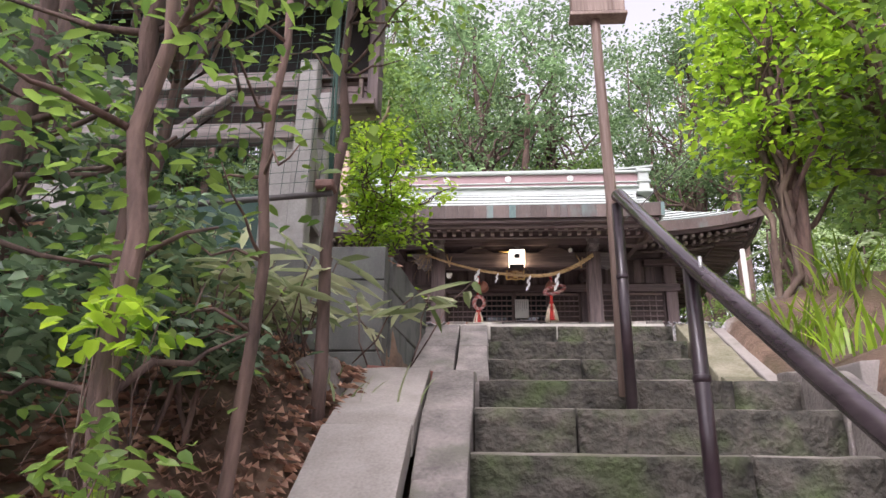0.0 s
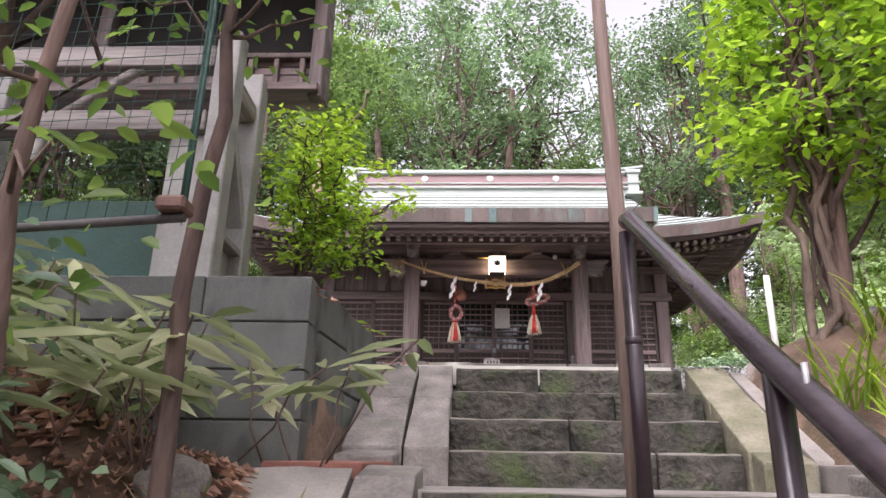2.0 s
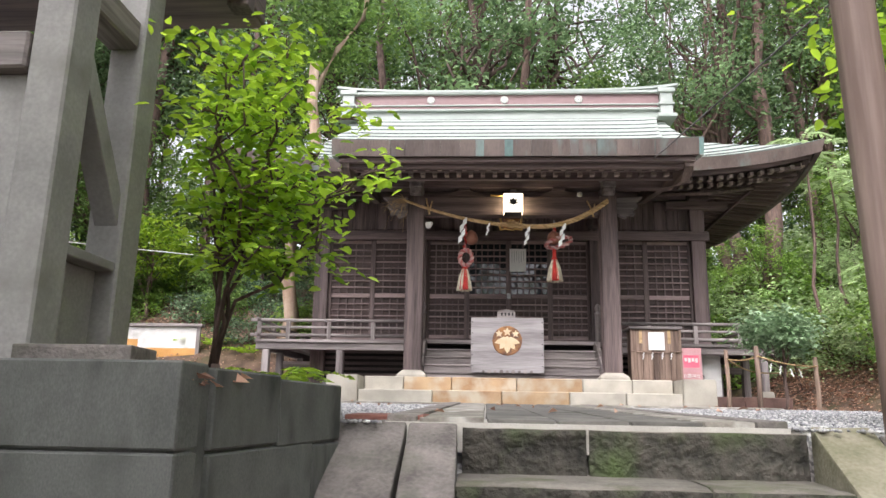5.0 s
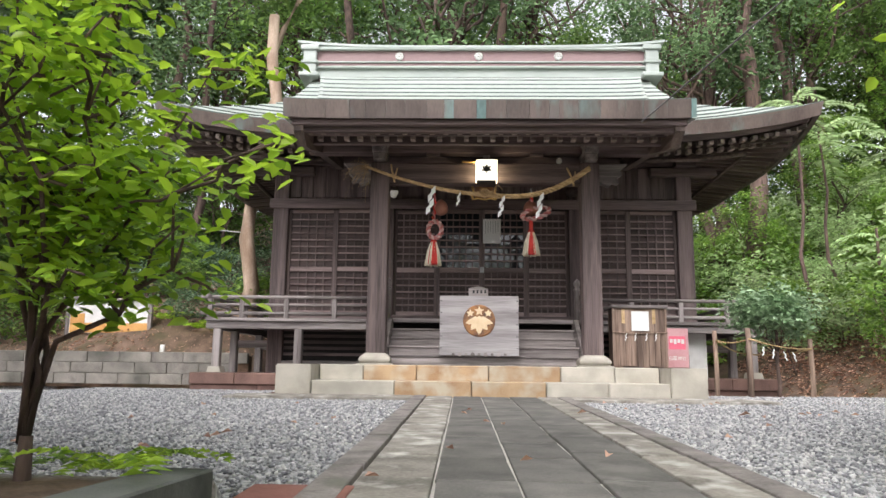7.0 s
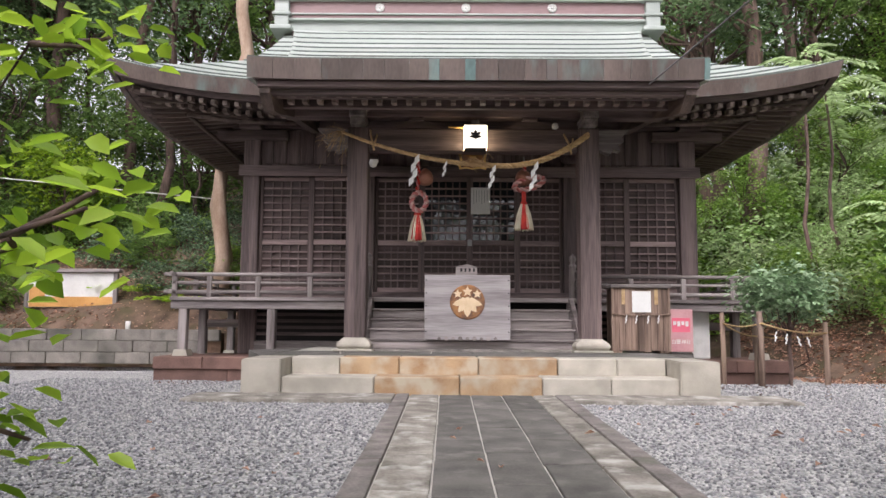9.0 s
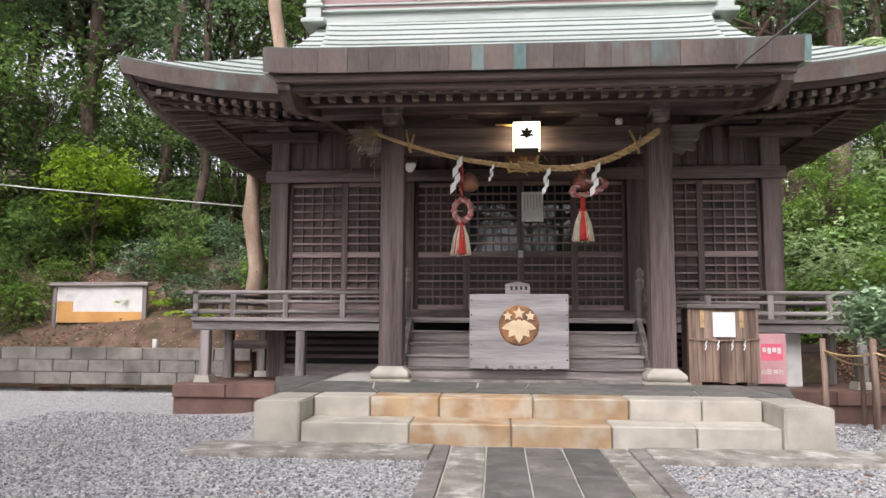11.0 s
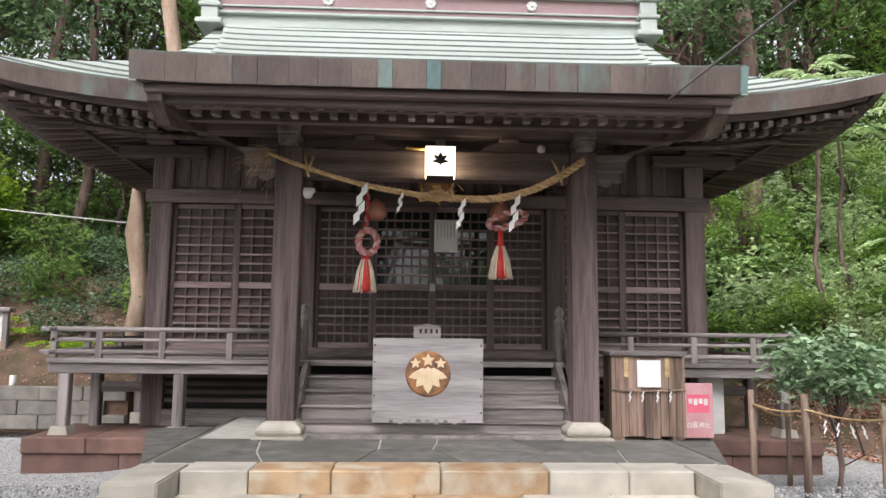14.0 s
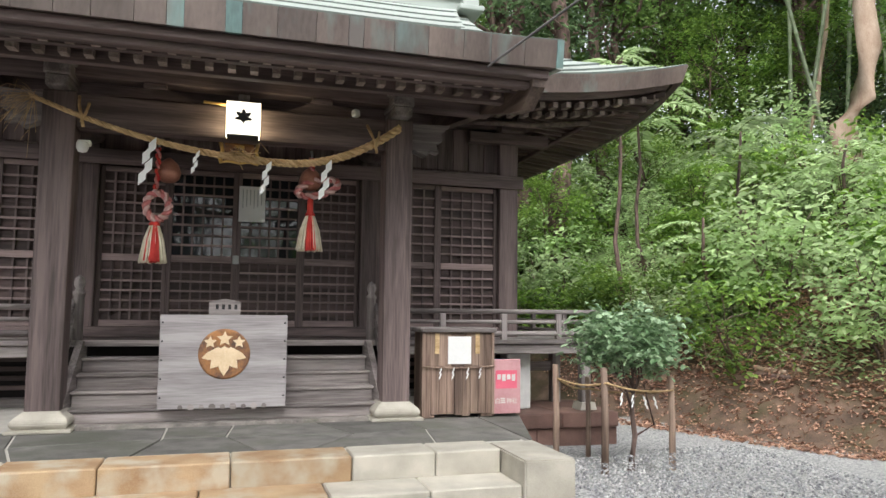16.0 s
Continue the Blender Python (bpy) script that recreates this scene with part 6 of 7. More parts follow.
# red sign
sg = thing("standing_sign", "faded red standing sign with white writing", "sign", (2.66, -0.08, 0.345))
part("panel", box(B(), -0.155, 0.155, 0, 0.03, 0.02, 0.56, 0.006), sign_pink, sg)
part("red_panel", box(B(), -0.115, 0.115, -0.004, -0.001, 0.27, 0.45), sign_red, sg)
for k in range(4):
    part("writing_mark", box(B(), -0.1 + 0.052 * k, -0.062 + 0.052 * k, -0.008, -0.0045, 0.36 - 0.015 * (k % 2), 0.41), white_paint, sg)
for k, ch in enumerate("\u767d \u795e\u793e"):
    if ch == " ":
        for m in range(3):
            part("writing_mark", box(B(), -0.062, -0.012, -0.0045, -0.001, 0.125 + m * 0.02, 0.137 + m * 0.02), white_paint, sg)
        continue
    cu = bpy.data.curves.new("glyph", "FONT")
    cu.body, cu.size, cu.extrude = ch, 0.06, 0.001
    tmp = bpy.data.objects.new("glyph", cu)
    scene.collection.objects.link(tmp)
    bpy.context.view_layer.update()
    gm = bpy.data.meshes.new_from_object(tmp.evaluated_get(bpy.context.evaluated_depsgraph_get()))
    bpy.data.objects.remove(tmp)
    gm.materials.clear()
    gm.materials.append(white_paint)
    ob = piece("glyph", gm, sg, (-0.125 + 0.062 * k, -0.003, 0.125), (math.pi / 2, 0, 0))
for s in (-1, 1):
    part("leg", box(B(), s * 0.13 - 0.012, s * 0.13 + 0.012, 0.03, 0.05, -0.0, 0.3), crate_wood, sg)

# bucket and pale cabinet behind it
bucket = thing("bucket", "blue plastic bucket on the side plinth", "bucket", (3.05, 1.3, 0.215))
part("body", lathe(B(), 0, 0, [(0.1, 0.36), (0.13, 0.58), (0.138, 0.6), (0.125, 0.6), (0.095, 0.38)], 18), blue_plastic, bucket)
part("stand", box(B(), -0.16, 0.16, -0.14, 0.14, 0.0, 0.36, 0.01), grey_x, bucket)
cab = solid("water_tank", box(B(), -0.16, 0.16, -0.12, 0.12, 0, 0.72, 0.03), white_paint, "pale upright water tank beside the plinth", "tank", (3.35, 1.35, 0.215))

# ---- young sacred tree with stakes ----
sk = tree("sakaki_shrub", "small evergreen shrub inside a staked straw rope", "shrub", (3.78, -0.55, -0.1), 1.42, 0.035, (0.52, 0.46, 0.36), 1.2, 64, 46, 0.1, leaf_sakaki, 0.085, 0.042, 61, limbs=18, hollow=0.3)
stake_tops = []
for i, (x, y, h, r) in enumerate(((3.1, -0.3, 0.95, 0.032), (3.33, -0.85, 0.98, 0.036), (4.22, -0.6, 0.92, 0.034), (3.72, 0.2, 0.85, 0.028))):
    st = solid("wooden_stake", tube(B(), [(0, 0, -0.1), (0.008, 0, h * 0.5), (0, 0.005, h)], [r, r * 0.97, r * 0.92], 9), crate_wood, "round wooden stake beside the evergreen shrub", "stake", (x, y, land(x, y)), "stakes round the shrub")
    stake_tops.append(Vector((x, y, land(x, y) + h * 0.86)))
fr = thing("rope_fence", "thin straw rope with paper streamers tied round the stakes", "rope", tuple(stake_tops[0]))
bm = B()
order = [stake_tops[0], stake_tops[1], stake_tops[2], stake_tops[3], stake_tops[0]]
for a, b in zip(order, order[1:]):
    tube(bm, [a - stake_tops[0] + (b - a) * q - Vector((0, 0.04, 0.16 * q * (1 - q))) for q in np.linspace(0, 1, 9)], 0.01, 6)
part("rope", bm, straw, fr)
for q in (0.2, 0.36, 0.55, 0.7):
    p = stake_tops[1] + (stake_tops[2] - stake_tops[1]) * q - stake_tops[0] - Vector((0, 0.05, 0.05 + 0.16 * q * (1 - q)))
    part("streamer", shide(B(), p.x, p.y, p.z, 0.3, 1 if q < 0.5 else -1), white_paper, fr, "white paper streamer")

# ---- handrail and pole on the stairs ----
hr = thing("handrail", "dark brown steel handrail with glossy top", "handrail", (0.132, -10.13, -0.89))
RAIL = [Vector((0.0, 0.0, 0.83)), Vector((0, -0.02, 0.885)), Vector((0.0, -0.06, 0.875)), Vector((0.055, -0.9, 0.245)), Vector((0.1, -2.0, -0.49)), Vector((0.14, -3.2, -1.3))]
part("top_tube", tube(B(), RAIL[1:], 0.03, 16), rail_gloss, hr, "glossy dark enamelled steel tube")
for y in (0.0, -0.92, -1.95, -3.0):
    z = 0.85 + (0 if y == 0 else -0.03 + 0.7 * (y + 0.06))
    foot = stair_line(-10.1 + y) + 0.88 - 0.25
    x = -0.056 * y
    part("post", tube(B(), [(x, y, foot), (x, y, z)], 0.026, 12), rail_paint, hr)
    part("collar", lathe(B(), x, y, [(0.027, z - 0.385), (0.03, z - 0.38), (0.03, z - 0.365), (0.027, z - 0.36)], 12), rail_paint, hr)
    part("stud", tube(B(), [(x, y - 0.12, z - 0.06), (x, y - 0.12, z + 0.0)], 0.006, 6), steel_grey, hr)
pole = thing("timber_pole", "weathered timber pole carrying a small board", "pole", (0.118, -10.07, -0.86))
part("shaft", tube(B(), [(0, 0, -0.1), (0.0, 0.0, 0.9), (-0.015, 0, 1.6), (-0.02, 0.0, 2.2)], [0.03, 0.029, 0.027, 0.025], 10), pole_wood, pole)
part("board", box(B(), -0.15, 0.14, -0.05, 0.03, 1.97, 2.2, 0.006), pole_wood, pole)
part("board_frame", box(B(), -0.16, 0.15, -0.06, 0.04, 1.945, 1.968, 0.004), pole_wood, pole)

# ---- beside the stairs ----
# young tree on the block wall
yt = thing("young_tree", "young bright green tree growing behind the block wall", "tree", (-1.52, -8.06, 0.0))
gg = np.random.default_rng(201)
bm, spray, twig_ends = B(), [], []
forks = [np.array([0.0, 0, 0.1]), np.array([-0.03, 0.02, 0.1])]
tube(bm, [(0.0, 0, -0.1), (0.0, 0, 0.0), (0.0, 0.0, 0.12)], [0.032, 0.024, 0.018], 10)
for k in range(8):
    a = k * math.tau / 8 + gg.uniform(-0.3, 0.3)
    r = gg.uniform(0.14, 0.42)
    tip = np.array([0.24 + r * math.cos(a), 0.8 * r * math.sin(a) - 0.28, gg.uniform(1.14, 1.54) - 0.5 * r])
    if k == 0:
        tip = np.array([0.58, -0.22, 0.84])
    line = wander(gg, forks[k % 2], tip, 7, 0.03)
    line[2] = line[2] * np.array([0.45, 0.45, 1]) + np.array([0, 0, 0.06])
    line[1] = line[1] * np.array([0.4, 0.4, 1]) + np.array([0, 0, 0.05])
    tube(bm, line, [0.0105 - 0.0011 * i for i in range(8)], 7)
    for m in range(12):
        o = line[3 + m % 5]
        e = o + np.array([gg.normal(0.0, 0.11), gg.normal(0, 0.11), gg.normal(0.07, 0.08)])
        tube(bm, wander(gg, o, e, 3, 0.06), [0.006, 0.005, 0.004, 0.003], 5)
        twig_ends += [e, (o + e) / 2]
part("trunk", bm, bark, yt)
for e in twig_ends:
    spray.append(e + gg.normal(size=(14, 3)) * np.array([0.062, 0.06, 0.036]))
ob = new("crown", blades_mesh("crown", np.concatenate(spray), leaf_bright, 0.056, 0.029, 0.15, 0.6, seed=206, oval=True))
ob.parent = yt


def fern(at, n, length, leaf, seed, name="fern", label="bright green fern in the planted border"):
    """Arching fronds with paired leaflets."""
    gg = np.random.default_rng(seed)
    root = thing(name, label, "fern", at)
    for k in range(n):
        a = k * math.tau / n + gg.uniform(-0.3, 0.3)
        L = length * gg.uniform(0.7, 1.1)
        line = np.array([(math.cos(a) * L * q, math.sin(a) * L * q, L * (0.75 * q - 0.62 * q * q)) for q in np.linspace(0, 1, 16)])
        c, al = [], []
        for i in range(2, 16):
            for s in (-1, 1):
                c.append(line[i])
                al.append((-math.sin(a) * s + math.cos(a) * 0.4, math.cos(a) * s + math.sin(a) * 0.4, 0.05))
        w = L * 0.22
        me = blades_mesh("frond", np.array(c), leaf, w, w * 0.28, 0.0, 0.8, np.array(al) * 1.5, seed + k)
        ob = new("frond", me)
        ob.parent = root
    return root


fern((-1.22, -8.12, 0.03), 7, 0.26, leaf_bright, 5)
fern((-1.6, -8.0, 0.0), 6, 0.26, leaf_mid, 6)
for i, (x, y) in enumerate(((-5.6, 4.4), (-6.6, 4.9), (-7.5, 5.3))):
    fern((x, y, land(x, y)), 8, 0.75, leaf_bright, 20 + i, label="pale green fern on the slope above the low wall")


def blades(name, label, category, at, n, length, width, leaf, seed, spread=0.12, upright=1.0):
    """A tuft of long arching blades, each in four lengths."""
    gg = np.random.default_rng(seed)
    bm = B()
    for k in range(n):
        a = gg.uniform(0, math.tau)
        L = length * gg.uniform(0.6, 1.15)
        reach = gg.uniform(0.25, 0.75) / upright
        o = Vector((gg.normal(0, spread), gg.normal(0, spread), 0))
        d, s = Vector((math.cos(a), math.sin(a), 0)), Vector((-math.sin(a), math.cos(a), 0))
        prev = None
        for i, q in enumerate((0, 0.3, 0.6, 0.85, 1.0)):
            c = o + d * (L * reach * q ** 1.5) + Vector((0, 0, L * (q - 0.45 * reach * q * q)))
            w = width * (0.6, 1, 0.85, 0.5, 0.03)[i] * 0.5
            pr = (bm.verts.new(c - s * w), bm.verts.new(c + s * w))
            if prev:
                f = bm.faces.new((prev[0], prev[1], pr[1], pr[0]))
                f.smooth = True
            prev = pr
    return solid(name, bm, leaf, label, category, at, kind="stuff")


for i, (x, y, n, L) in enumerate(((1.62, -8.75, 46, 0.48), (1.45, -9.55, 30, 0.36), (2.0, -8.35, 40, 0.5), (1.85, -9.6, 36, 0.45))):
    blades("grass_tuft", "long bright green grass blades beside the stair slab", "grass", (x, y, max(land(x, y), -0.72) - 0.02), n, L, 0.022, leaf_bright, 300 + i)
for i, (x, y, n, L) in enumerate(((-1.0, -10.75, 22, 0.28), (-1.08, -10.3, 16, 0.22), (-0.98, -11.6, 18, 0.26), (-1.9, -12.3, 40, 0.6), (-2.3, -12.0, 40, 0.7))):
    blades("grass_tuft", "thin arching grass at the edge of the leaf litter", "grass", (x, y, land(x, y) - 0.02), n, L, 0.014, leaf_bamboo if L < 0.3 else leaf_dark, 320 + i)


def bamboo_grass(at, n, seed, height=0.35):
    """Dwarf bamboo: thin canes with whorls of long pointed leaves."""
    gg = np.random.default_rng(seed)
    root = thing("dwarf_bamboo", "dwarf bamboo with long pale edged leaves", "bamboo grass", at, "dwarf bamboo on the bank")
    cane, c, al = B(), [], []
    for k in range(n):
        o = np.array([gg.normal(0, 0.22), gg.normal(0, 0.2), 0])
        t = o + np.array([gg.normal(0, 0.14), gg.normal(0, 0.14), height * gg.uniform(0.6, 1.3)])
        tube(cane, wander(gg, o, t, 3, 0.03), 0.004, 5)
        for m in range(6):
            a = gg.uniform(0, math.tau)
            c.append(t - (t - o) * 0.12 * (m // 2))
            al.append((math.cos(a), math.sin(a), gg.uniform(-0.35, 0.45)))
    tagged(part("cane", cane, bark, root), kind="stuff")
    ob = new("leaves", blades_mesh("leaves", np.array(c), leaf_bamboo, 0.23, 0.042, 0.15, 0.5, np.array(al) * 1.6, seed, True))
    ob.parent = root
    return root


for i, (x, y, n) in enumerate(((-1.5, -10.25, 18), (-1.75, -10.5, 16), (-1.36, -9.95, 8), (-2.2, -10.2, 14), (-1.9, -9.85, 12))):
    bamboo_grass((x, y, land(x, y) - 0.03), n, 400 + i)

# stones along the foot of the bank
for i, (x, y, z, rx, ry, rz) in enumerate(((-1.24, -10.2, -0.93, 0.11, 0.17, 0.13), (-1.4, -9.85, -0.88, 0.2, 0.2, 0.1))):
    bm = B()
    bmesh.ops.create_icosphere(bm, subdivisions=3, radius=1)
    for v in bm.verts:
        q = 1 + 0.5 * noise.noise((v.co.x * 1.3 + i * 7, v.co.y * 1.3, v.co.z * 1.3)) + 0.08 * noise.noise((v.co.x * 5, v.co.y * 5, v.co.z * 5 + i))
        v.co = Vector((v.co.x * rx, v.co.y * ry, v.co.z * rz)) * q
    for f in bm.faces:
        f.smooth = True
    solid("edge_boulder", bm, cheek_stone, "weathered grey boulder half sunk in the leafy bank", "boulder", (x, y, z), "boulders along the bank")

# trunks and shrubs on the left bank
for i, (x, y, tx, ty, top, r) in enumerate(((-1.33, -11.8, -0.06, 0.0, 2.3, 0.034), (-1.27, -11.2, 0.03, 0.0, 2.0, 0.021), (-1.95, -11.4, -0.25, 0.1, 2.4, 0.05), (-2.35, -10.9, -0.1, 0.1, 2.6, 0.045), (-1.75, -11.9, -0.3, 0.0, 2.0, 0.035), (-1.2, -12.02, -0.08, 0.03, 2.1, 0.026), (-1.19, -10.52, 0.03, 0.02, 2.2, 0.026))):
    gg = np.random.default_rng(500 + i)
    t = thing("slender_tree", "slender dark trunk with sparse leafy branches on the bank", "tree", (x, y, land(x, y)), group="slender trees on the bank")
    bm = B()
    line = wander(gg, (0, 0, -0.15), (tx, ty, top), 8, 0.008)
    tube(bm, line, [r * (1.2 - 0.07 * k) for k in range(9)], 9)
    c = []
    for k in range(9 if i < 2 else 7):
        s = line[(6 + k % 3) if i >= 5 else (3 + k % 5)]
        a = gg.uniform(0, math.tau)
        e = s + np.array([math.cos(a), math.sin(a) * 0.7, gg.uniform(0.0, 0.5)]) * gg.uniform(0.25, 0.6)
        br = wander(gg, s, e, 4, 0.06)
        tube(bm, br, [r * 0.35, r * 0.3, r * 0.22, r * 0.16, r * 0.1], 5)
        for m in range(7 if i < 2 else 14):
            c.append(br[2 + m % 3] + gg.normal(0, 0.09, 3))
        if s[2] > 1.1:
            for m in range(26):
                c.append(e + gg.normal(0, 0.15, 3))
    part("trunk", bm, bark, t)
    ob = new("leaves", blades_mesh("leaves", np.array(c), leaf_mid if i != 2 else leaf_dark, 0.062, 0.03, 0.15, 0.5, seed=500 + i, oval=True))
    ob.parent = t
for i, (x, y, cz, rad, k, leaf) in enumerate(((-1.85, -10.9, 0.5, (0.4, 0.36, 0.4), 50, leaf_dark), (-1.75, -12.3, 0.5, (0.3, 0.28, 0.3), 40, leaf_dark), (-1.42, -12.42, 0.3, (0.2, 0.16, 0.18), 24, leaf_mid), (-1.8, -11.6, 0.62, (0.36, 0.3, 0.24), 44, leaf_dark), (-1.55, -11.0, 0.42, (0.25, 0.2, 0.15), 22, leaf_dark), (-2.0, -11.9, 0.6, (0.45, 0.4, 0.5), 50, leaf_dark), (-2.3, -11.2, 0.8, (0.5, 0.5, 0.6), 50, leaf_dark), (-2.9, -10.6, 0.9, (0.7, 0.7, 0.8), 60, leaf_canopy), (-2.9, -12.2, 1.0, (0.7, 0.7, 0.9), 60, leaf_dark), (-1.9, -9.4, 0.25, (0.35, 0.25, 0.2), 26, leaf_dark))):
    tree("evergreen_shrub", "glossy evergreen shrub on the leaf covered bank", "shrub", (x, y, land(x, y)), cz * 1.3 + 0.1, 0.014, rad, cz, k, 17, 0.075, leaf, 0.07, 0.034, 600 + i, limbs=10, group="evergreen shrubs on the bank", stems=3, hollow=0.4)
for i, (x, y, z, r) in enumerate(((-1.1, -12.22, -1.36, 0.11), (-1.2, -12.12, -1.12, 0.1), (-1.28, -11.95, -0.98, 0.12), (-1.25, -12.2, -1.5, 0.12))):
    cz = z - land(x, y)
    tree("glossy_sapling", "small bright glossy sapling in the leaf litter", "shrub", (x, y, land(x, y)), cz + 0.05, 0.006, (r, r, r * 0.7), cz, 9, 9, 0.04, leaf_bright if i % 2 else leaf_mid, 0.045, 0.024, 660 + i, limbs=8, group="saplings in the litter", stems=2, hollow=0.3)
# overhanging leaves at the head of the bank
tree("overhanging_tree", "leafy branches hanging over the shaded bank", "tree", (-2.3, -10.2, land(-2.3, -10.2)), 2.6, 0.05, (1.15, 0.9, 0.55), 2.15, 70, 22, 0.13, leaf_mid, 0.085, 0.042, 640, lean=(0.55, -0.3), limbs=26)

# tree and stakes on the right
tree("bright_tree", "old leaning tree with bright green foliage beside the stairs", "tree", (1.85, -7.95, -0.12), 2.9, 0.085, (0.74, 0.75, 1.15), 2.15, 120, 30, 0.13, leaf_bright, 0.09, 0.05, 700, lean=(0.15, 0.0), limbs=34, bark_m=bark, stems=2)
tree("shade_tree", "dense green tree on the slope beside the stairs", "tree", (2.75, -8.1, 0.1), 3.6, 0.09, (1.25, 1.1, 1.6), 2.3, 140, 30, 0.17, leaf_mid, 0.1, 0.052, 701, limbs=34)
tree("shade_tree", "dense green tree on the slope beside the stairs", "tree", (2.5, -9.9, 0.0), 3.2, 0.06, (0.8, 1.0, 1.2), 2.0, 90, 30, 0.16, leaf_mid, 0.1, 0.052, 702, limbs=26)
tree("shade_tree", "dense green tree on the slope beside the stairs", "tree", (3.6, -6.6, 0.0), 3.4, 0.07, (1.1, 0.9, 1.4), 2.4, 90, 30, 0.17, leaf_canopy, 0.1, 0.052, 703, limbs=26)
vine_bark = surface("vine_bark", (0.08, 0.056, 0.046), (0.22, 0.16, 0.125), scale=10, grain=60, stretch=(1, 1, 0.2), rough=0.95, bump=0.6, vary=0)
bm = B()
gg = np.random.default_rng(77)
for k in range(5):
    tube(bm, wander(gg, (gg.uniform(-0.12, 0.12), gg.uniform(-0.1, 0.1), -0.1), (gg.uniform(-0.1, 0.25), gg.uniform(-0.1, 0.1), 1.5), 7, 0.025), gg.uniform(0.012, 0.035), 7)
solid("climbing_vine", bm, vine_bark, "pale vine stems climbing the old tree", "vine", (1.8, -8.0, -0.1))
wp = solid("white_post", tube(B(), [(0, 0, -0.1), (0, 0, 0.6)], 0.02, 10), white_paint, "thin white post beside the old tree", "post", (1.5, -7.93, -0.1))

# shed behind the block wall: pale frame under a timber loft
shed = thing("shed", "pale pillared shed carrying a dark timber loft", "shed", (-2.54, -8.45, 0.0))
for x, y in ((-0.95, -0.45), (0.71, -0.45), (-0.95, 0.0), (0.71, 0.0)):
    part("pillar", box(B(), x - 0.045, x + 0.09, y - 0.07, y + 0.07, -0.1, 1.66, 0.008), shed_paint, shed)
part("panel", box(B(), 0.46, 0.66, -0.48, -0.43, -0.1, 1.0, 0.006), shed_paint, shed)
part("panel", box(B(), -1.5, -1.0, -0.48, -0.43, -0.1, 1.0, 0.006), shed_paint, shed)
part("beam", box(B(), -1.6, 0.66, -0.53, -0.4, 1.0, 1.13, 0.008), grey_x, shed)
part("beam", box(B(), -1.6, 0.66, -0.52, -0.41, 1.42, 1.56, 0.008), grey_x, shed)
part("side_beam", box(B(), 0.66, 0.78, -0.38, -0.07, 1.3, 1.42, 0.008), grey_y, shed)
part("side_panel", box(B(), 0.68, 0.72, -0.38, -0.07, -0.1, 0.42, 0.004), shed_paint, shed)
part("side_shelf", box(B(), 0.62, 0.79, -0.38, -0.07, 0.42, 0.455, 0.004), shed_paint, shed)
part("brace", slab(B(), (0.69, -0.4, 1.2), (0.78, -0.4, 1.2), (0.78, 0.0, 0.62), (0.69, 0.0, 0.62), 0.13, 0.006), shed_paint, shed)
part("brace", tube(B(), [(-0.7, -0.47, 0.0), (-0.28, -0.46, 1.0)], 0.04, 6), shed_paint, shed)
part("brace", tube(B(), [(-0.3, -0.47, 1.05), (0.3, -0.47, 1.5)], 0.035, 6), grey_x, shed)
part("dark_panel", box(B(), -0.9, 0.46, -0.42, -0.39, -0.1, 0.62, 0.004), green_net, shed, "dark green board under the opening")
part("loft_floor", box(B(), -1.9, 1.13, 0.02, 0.3, 1.6, 1.66, 0.006), wood_x, shed)
# sheet coloured as the unlit depth of the loft
part("loft_back", box(B(), -1.9, 1.09, 0.26, 0.3, 1.66, 2.75, 0), shade_black, shed)
for k in range(4):
    part("loft_board", box(B(), -1.9, 1.1, 0.14, 0.165, 1.665 + 0.062 * k, 1.722 + 0.062 * k, 0.004), wood_x, shed)
for k in range(17):
    part("baluster", box(B(), -1.82 + 0.175 * k, -1.785 + 0.175 * k, 0.09, 0.138, 1.665, 1.885, 0.004), rafter_wood, shed)
part("loft_rail", box(B(), -1.9, 1.1, 0.08, 0.15, 1.885, 1.925, 0.006), rafter_wood, shed)
for x in (-1.86, -0.4, 1.1):
    part("loft_post", box(B(), x - 0.045, x + 0.045, 0.07, 0.16, 1.58, 2.75, 0.006), wood_z, shed)
part("side_board", box(B(), 1.1, 1.145, 0.16, 0.3, 1.62, 2.75, 0.004), wood_y, shed)
bm = B()
slab(bm, (-2.1, -0.35, 2.72), (1.15, -0.35, 2.72), (1.15, 0.1, 3.0), (-2.1, 0.1, 3.0), 0.06, 0.006)
slab(bm, (-2.1, 0.1, 3.0), (1.15, 0.1, 3.0), (1.15, 0.5, 2.75), (-2.1, 0.5, 2.75), 0.06, 0.006)
part("roof", bm, wood_y, shed)
for k in range(16):
    x = -2.02 + k * 0.2
    part("rafter", slab(B(), (x, -0.33, 2.655), (x + 0.05, -0.33, 2.655), (x + 0.05, 0.1, 2.925), (x, 0.1, 2.925), 0.06), rafter_wood, shed)

# net hung from a slender trunk
net = thing("net_fence", "green mesh net on a dark bar tied to a slender trunk", "net", (-1.19, -10.55, land(-1.19, -10.55)))
h = -0.2 - land(-1.19, -10.55)
part("bar", tube(B(), [(0.05, -0.16, h - 0.02), (-0.5, -0.12, h - 0.04), (-1.4, -0.05, h - 0.08)], 0.013, 8), cable_mat, net)
part("clamp", box(B(), -0.02, 0.06, -0.2, -0.12, h - 0.01, h + 0.03, 0.008), red_stone, net, "rusty red clamp")
part("edge_cord", tube(B(), [(0.04, -0.15, h), (0.02, -0.1, h + 0.4), (0.0, -0.05, h + 0.9), (0.0, -0.04, h + 1.3)], 0.007, 6), green_net, net)
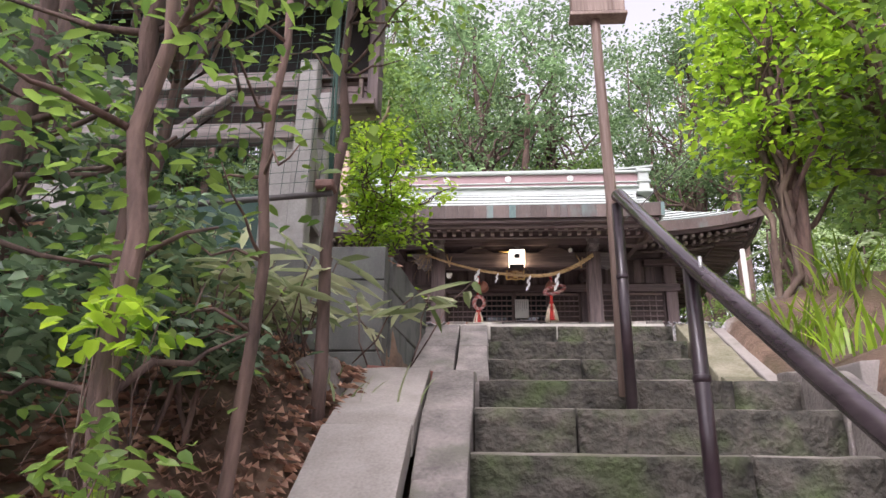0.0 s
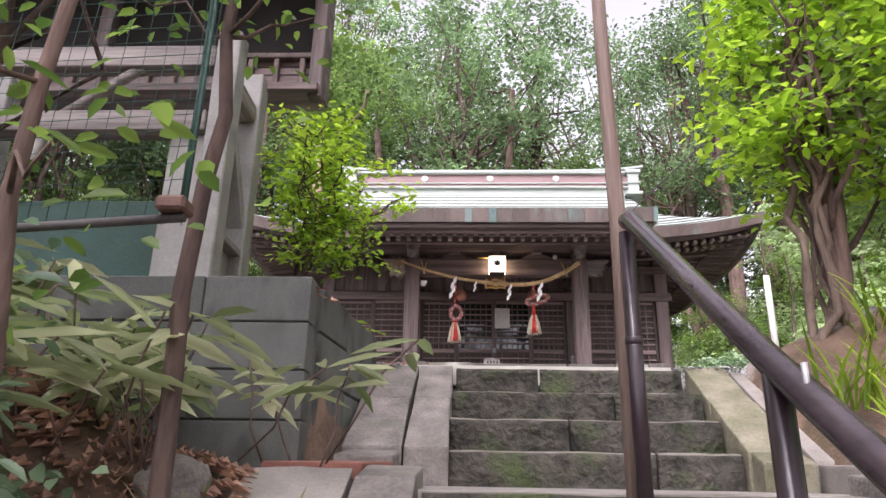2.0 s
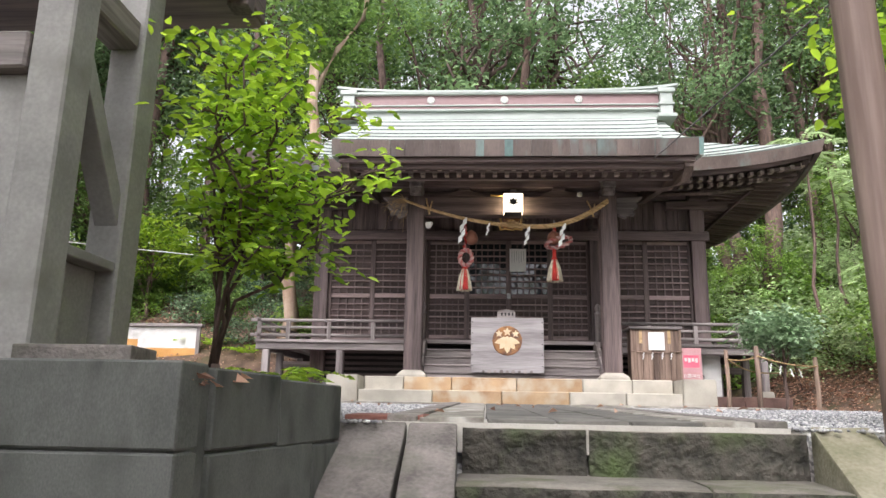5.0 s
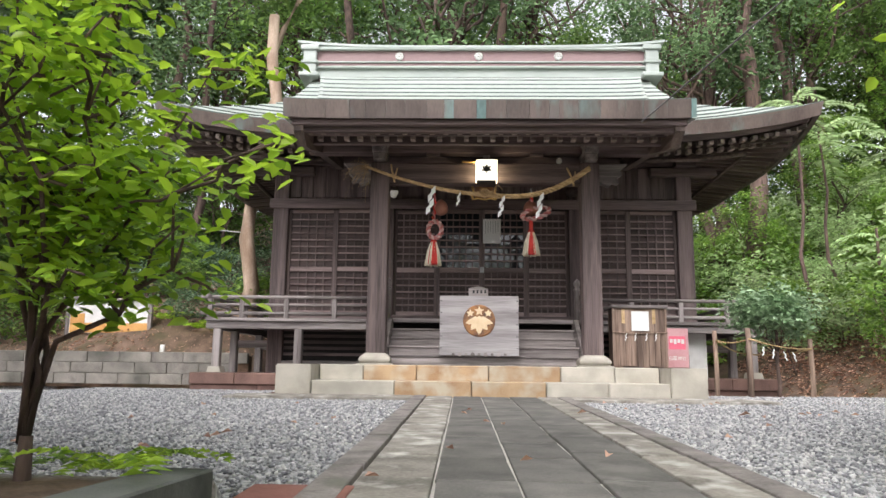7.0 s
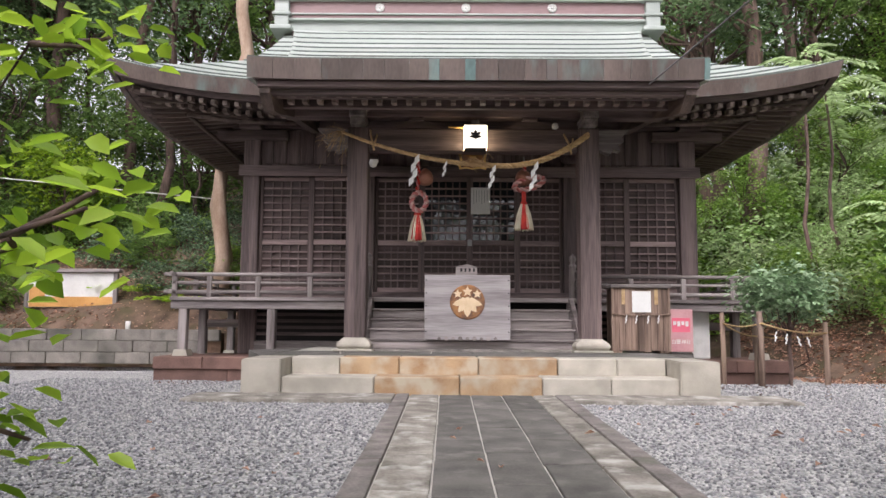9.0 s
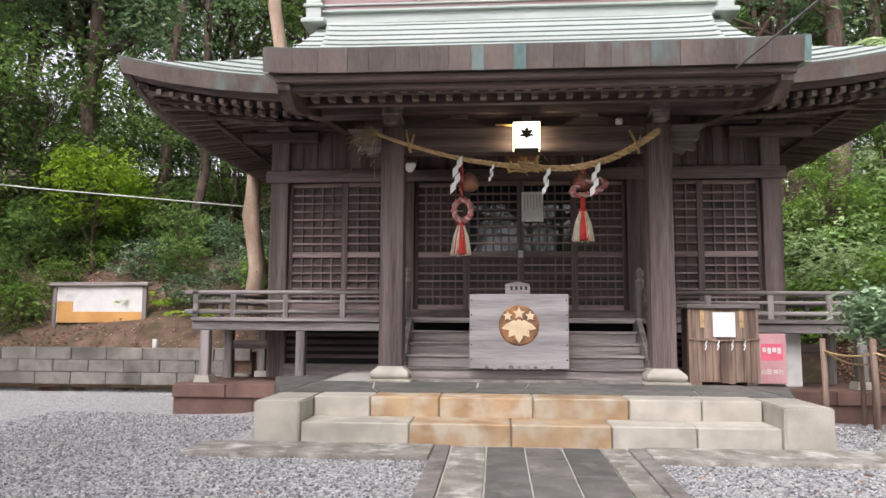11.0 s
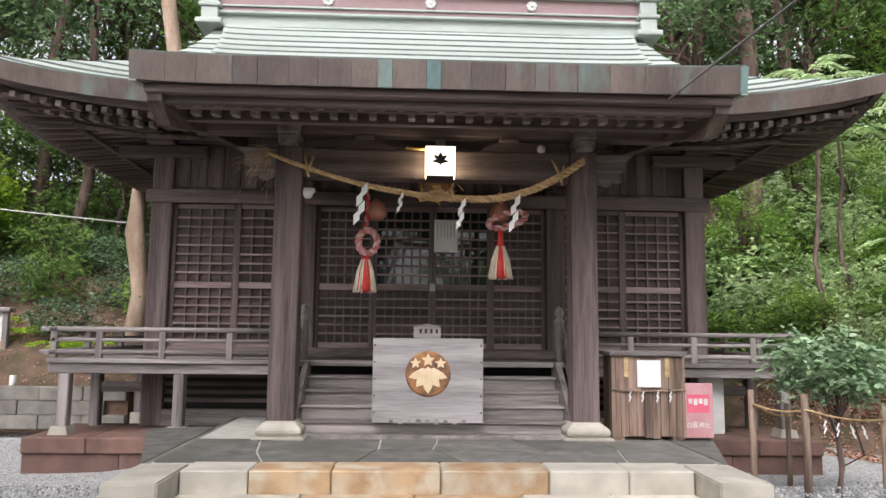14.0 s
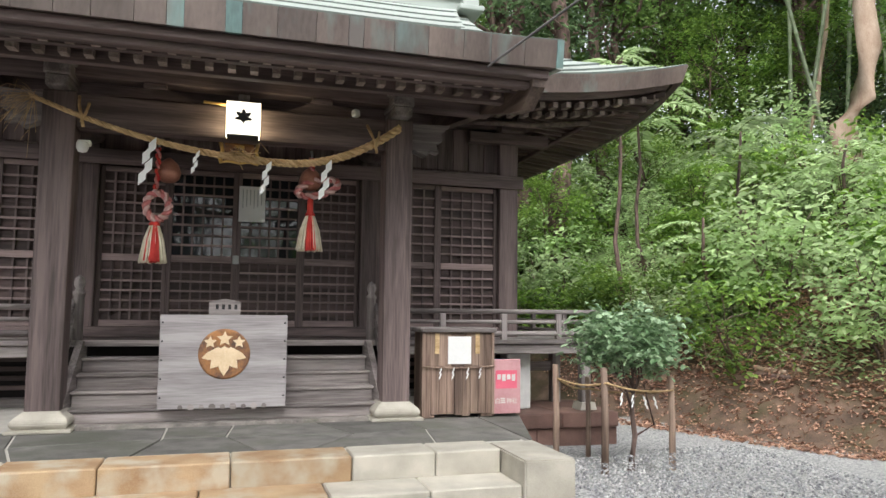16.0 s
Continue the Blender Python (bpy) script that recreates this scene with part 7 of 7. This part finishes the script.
part("edge_cord", tube(B(), [(0.03, -0.15, h), (0.0, -0.08, h + 0.45), (-0.02, -0.04, h + 1.3)], 0.005, 6), green_net, net)
bm = B()
for k in range(27):
    x = 0.03 - k * 0.053
    sag = 0.02 * math.sin(k * 0.7)
    tube(bm, [(x, -0.13, h - 0.03), (x + sag, -0.09, h + 0.5), (x, -0.04, h + 1.3)], 0.0014, 3)
for k in range(25):
    z = h + k * 0.053
    tube(bm, [(0.03, -0.135 + k * 0.004, z), (-0.45, -0.12 + k * 0.003, z - 0.02), (-1.38, -0.06, z - 0.05)], 0.0014, 3)
tagged(part("mesh", bm, green_net, net), kind="stuff")

# slender trees with long feathery fronds on the bank
def pinnate_tree(x, y, top, n, length, seed):
    gg = np.random.default_rng(seed)
    z = land(x, y)
    root = thing("feathery_tree", "slender tree with long bright feathery leaf fronds", "tree", (x, y, z), "feathery trees on the bank")
    h = top - z
    part("trunk", tube(B(), wander(gg, (0, 0, -0.2), (gg.normal(0, 0.2), gg.normal(0, 0.2), h), 6, 0.015), [0.05, 0.045, 0.04, 0.034, 0.03, 0.025, 0.02], 8), bark, root)
    for k in range(n):
        a = k * 2.4 + gg.uniform(-0.3, 0.3)
        L = length * gg.uniform(0.7, 1.1)
        o = np.array([0, 0, h - 0.9 * (k / n)])
        line = np.array([o + np.array((math.cos(a) * L * q, math.sin(a) * L * q, L * (0.55 * q - 0.62 * q * q))) for q in np.linspace(0, 1, 22)])
        stem = part("frond", tube(B(), line, 0.006, 4), leaf_mid, root)
        c, al = [], []
        for i in range(3, 22):
            for sd in (-1, 1):
                c.append(line[i])
                al.append((-math.sin(a) * sd + math.cos(a) * 0.4, math.cos(a) * sd + math.sin(a) * 0.4, -0.1))
        ob = new("frond_blade", blades_mesh("frond_blade", np.array(c), leaf_bank, L * 0.2, L * 0.05, 0.0, 0.8, np.array(al) * 1.5, seed + k))
        ob.parent = stem


for i, (x, y, top, n, L) in enumerate(((6.7, 4.6, 6.1, 13, 1.3), (7.6, 5.2, 5.7, 12, 1.3), (8.3, 3.4, 4.6, 12, 1.2), (9.6, 2.4, 4.2, 11, 1.1), (7.4, 3.0, 2.9, 9, 0.9), (10.4, 0.6, 3.7, 10, 1.0))):
    pinnate_tree(x, y, top, n, L, 820 + i)
gg = np.random.default_rng(88)
bm = B()
for k in range(150):
    x, y = gg.uniform(6.6, 10.5), gg.uniform(-2.5, 5.5)
    d = (x - 6.0) * 0.92 + (y - 0.68) * 0.395
    if d < 0.7:
        continue
    o = Vector((x, y, land(x, y)))
    e = o + Vector((gg.normal(0, 0.22), gg.normal(0, 0.22), gg.uniform(0.3, 0.95)))
    tube(bm, [o, (o + e) / 2 + Vector((gg.normal(0, 0.04), gg.normal(0, 0.04), 0.04)), e], [0.008, 0.006, 0.003], 4)
solid("dry_stems", bm, bark_pale, "pale dry stems standing in the slope growth", "dry stems", kind="stuff")

# ---- far left: notice board, marker, cables ----
nb = thing("notice_board", "white and ochre notice board on posts above the low wall", "notice board", (-7.62, 4.5, 0.5))
for s in (-1, 1):
    part("post", box(B(), s * 0.86 - 0.04, s * 0.86 + 0.04, 0, 0.08, -0.3, 1.2, 0.006), grey_z, nb)
part("panel", box(B(), -0.82, 0.82, 0.02, 0.05, 0.45, 1.12, 0.004), white_paint, nb)
part("ochre_panel", box(B(), -0.8, 0.82, 0.005, 0.019, 0.46, 0.66, 0.003), yellow_paint, nb)
part("ochre_tab", box(B(), -0.8, -0.5, 0.006, 0.018, 0.66, 0.85, 0.003), yellow_paint, nb)
part("hood", box(B(), -0.95, 0.95, -0.05, 0.14, 1.13, 1.2, 0.008), grey_x, nb)
mk = solid("marker_post", tube(B(), [(0, 0, -0.05), (0, 0, 0.2)], 0.045, 10), white_paint, "short white marker on the low wall", "marker", (-6.0, 3.45, 0.5))
solid("power_cable", tube(B(), [(1.9, -1.535, 3.37), (2.1, -1.6, 3.53), (2.644, -2.2, 3.935), (5.36, -5.2, 5.96), (9.0, -9.2, 8.7)], 0.011, 6), cable_mat, "dark cable running up from the porch eave", "cable")
solid("telephone_cable", tube(B(), [(-16, 5.0, 4.3), (-9.46, 5.0, 3.58), (-5.05, 5.0, 3.17)], 0.012, 6), white_paint, "pale cable strung to the tan trunk", "cable")
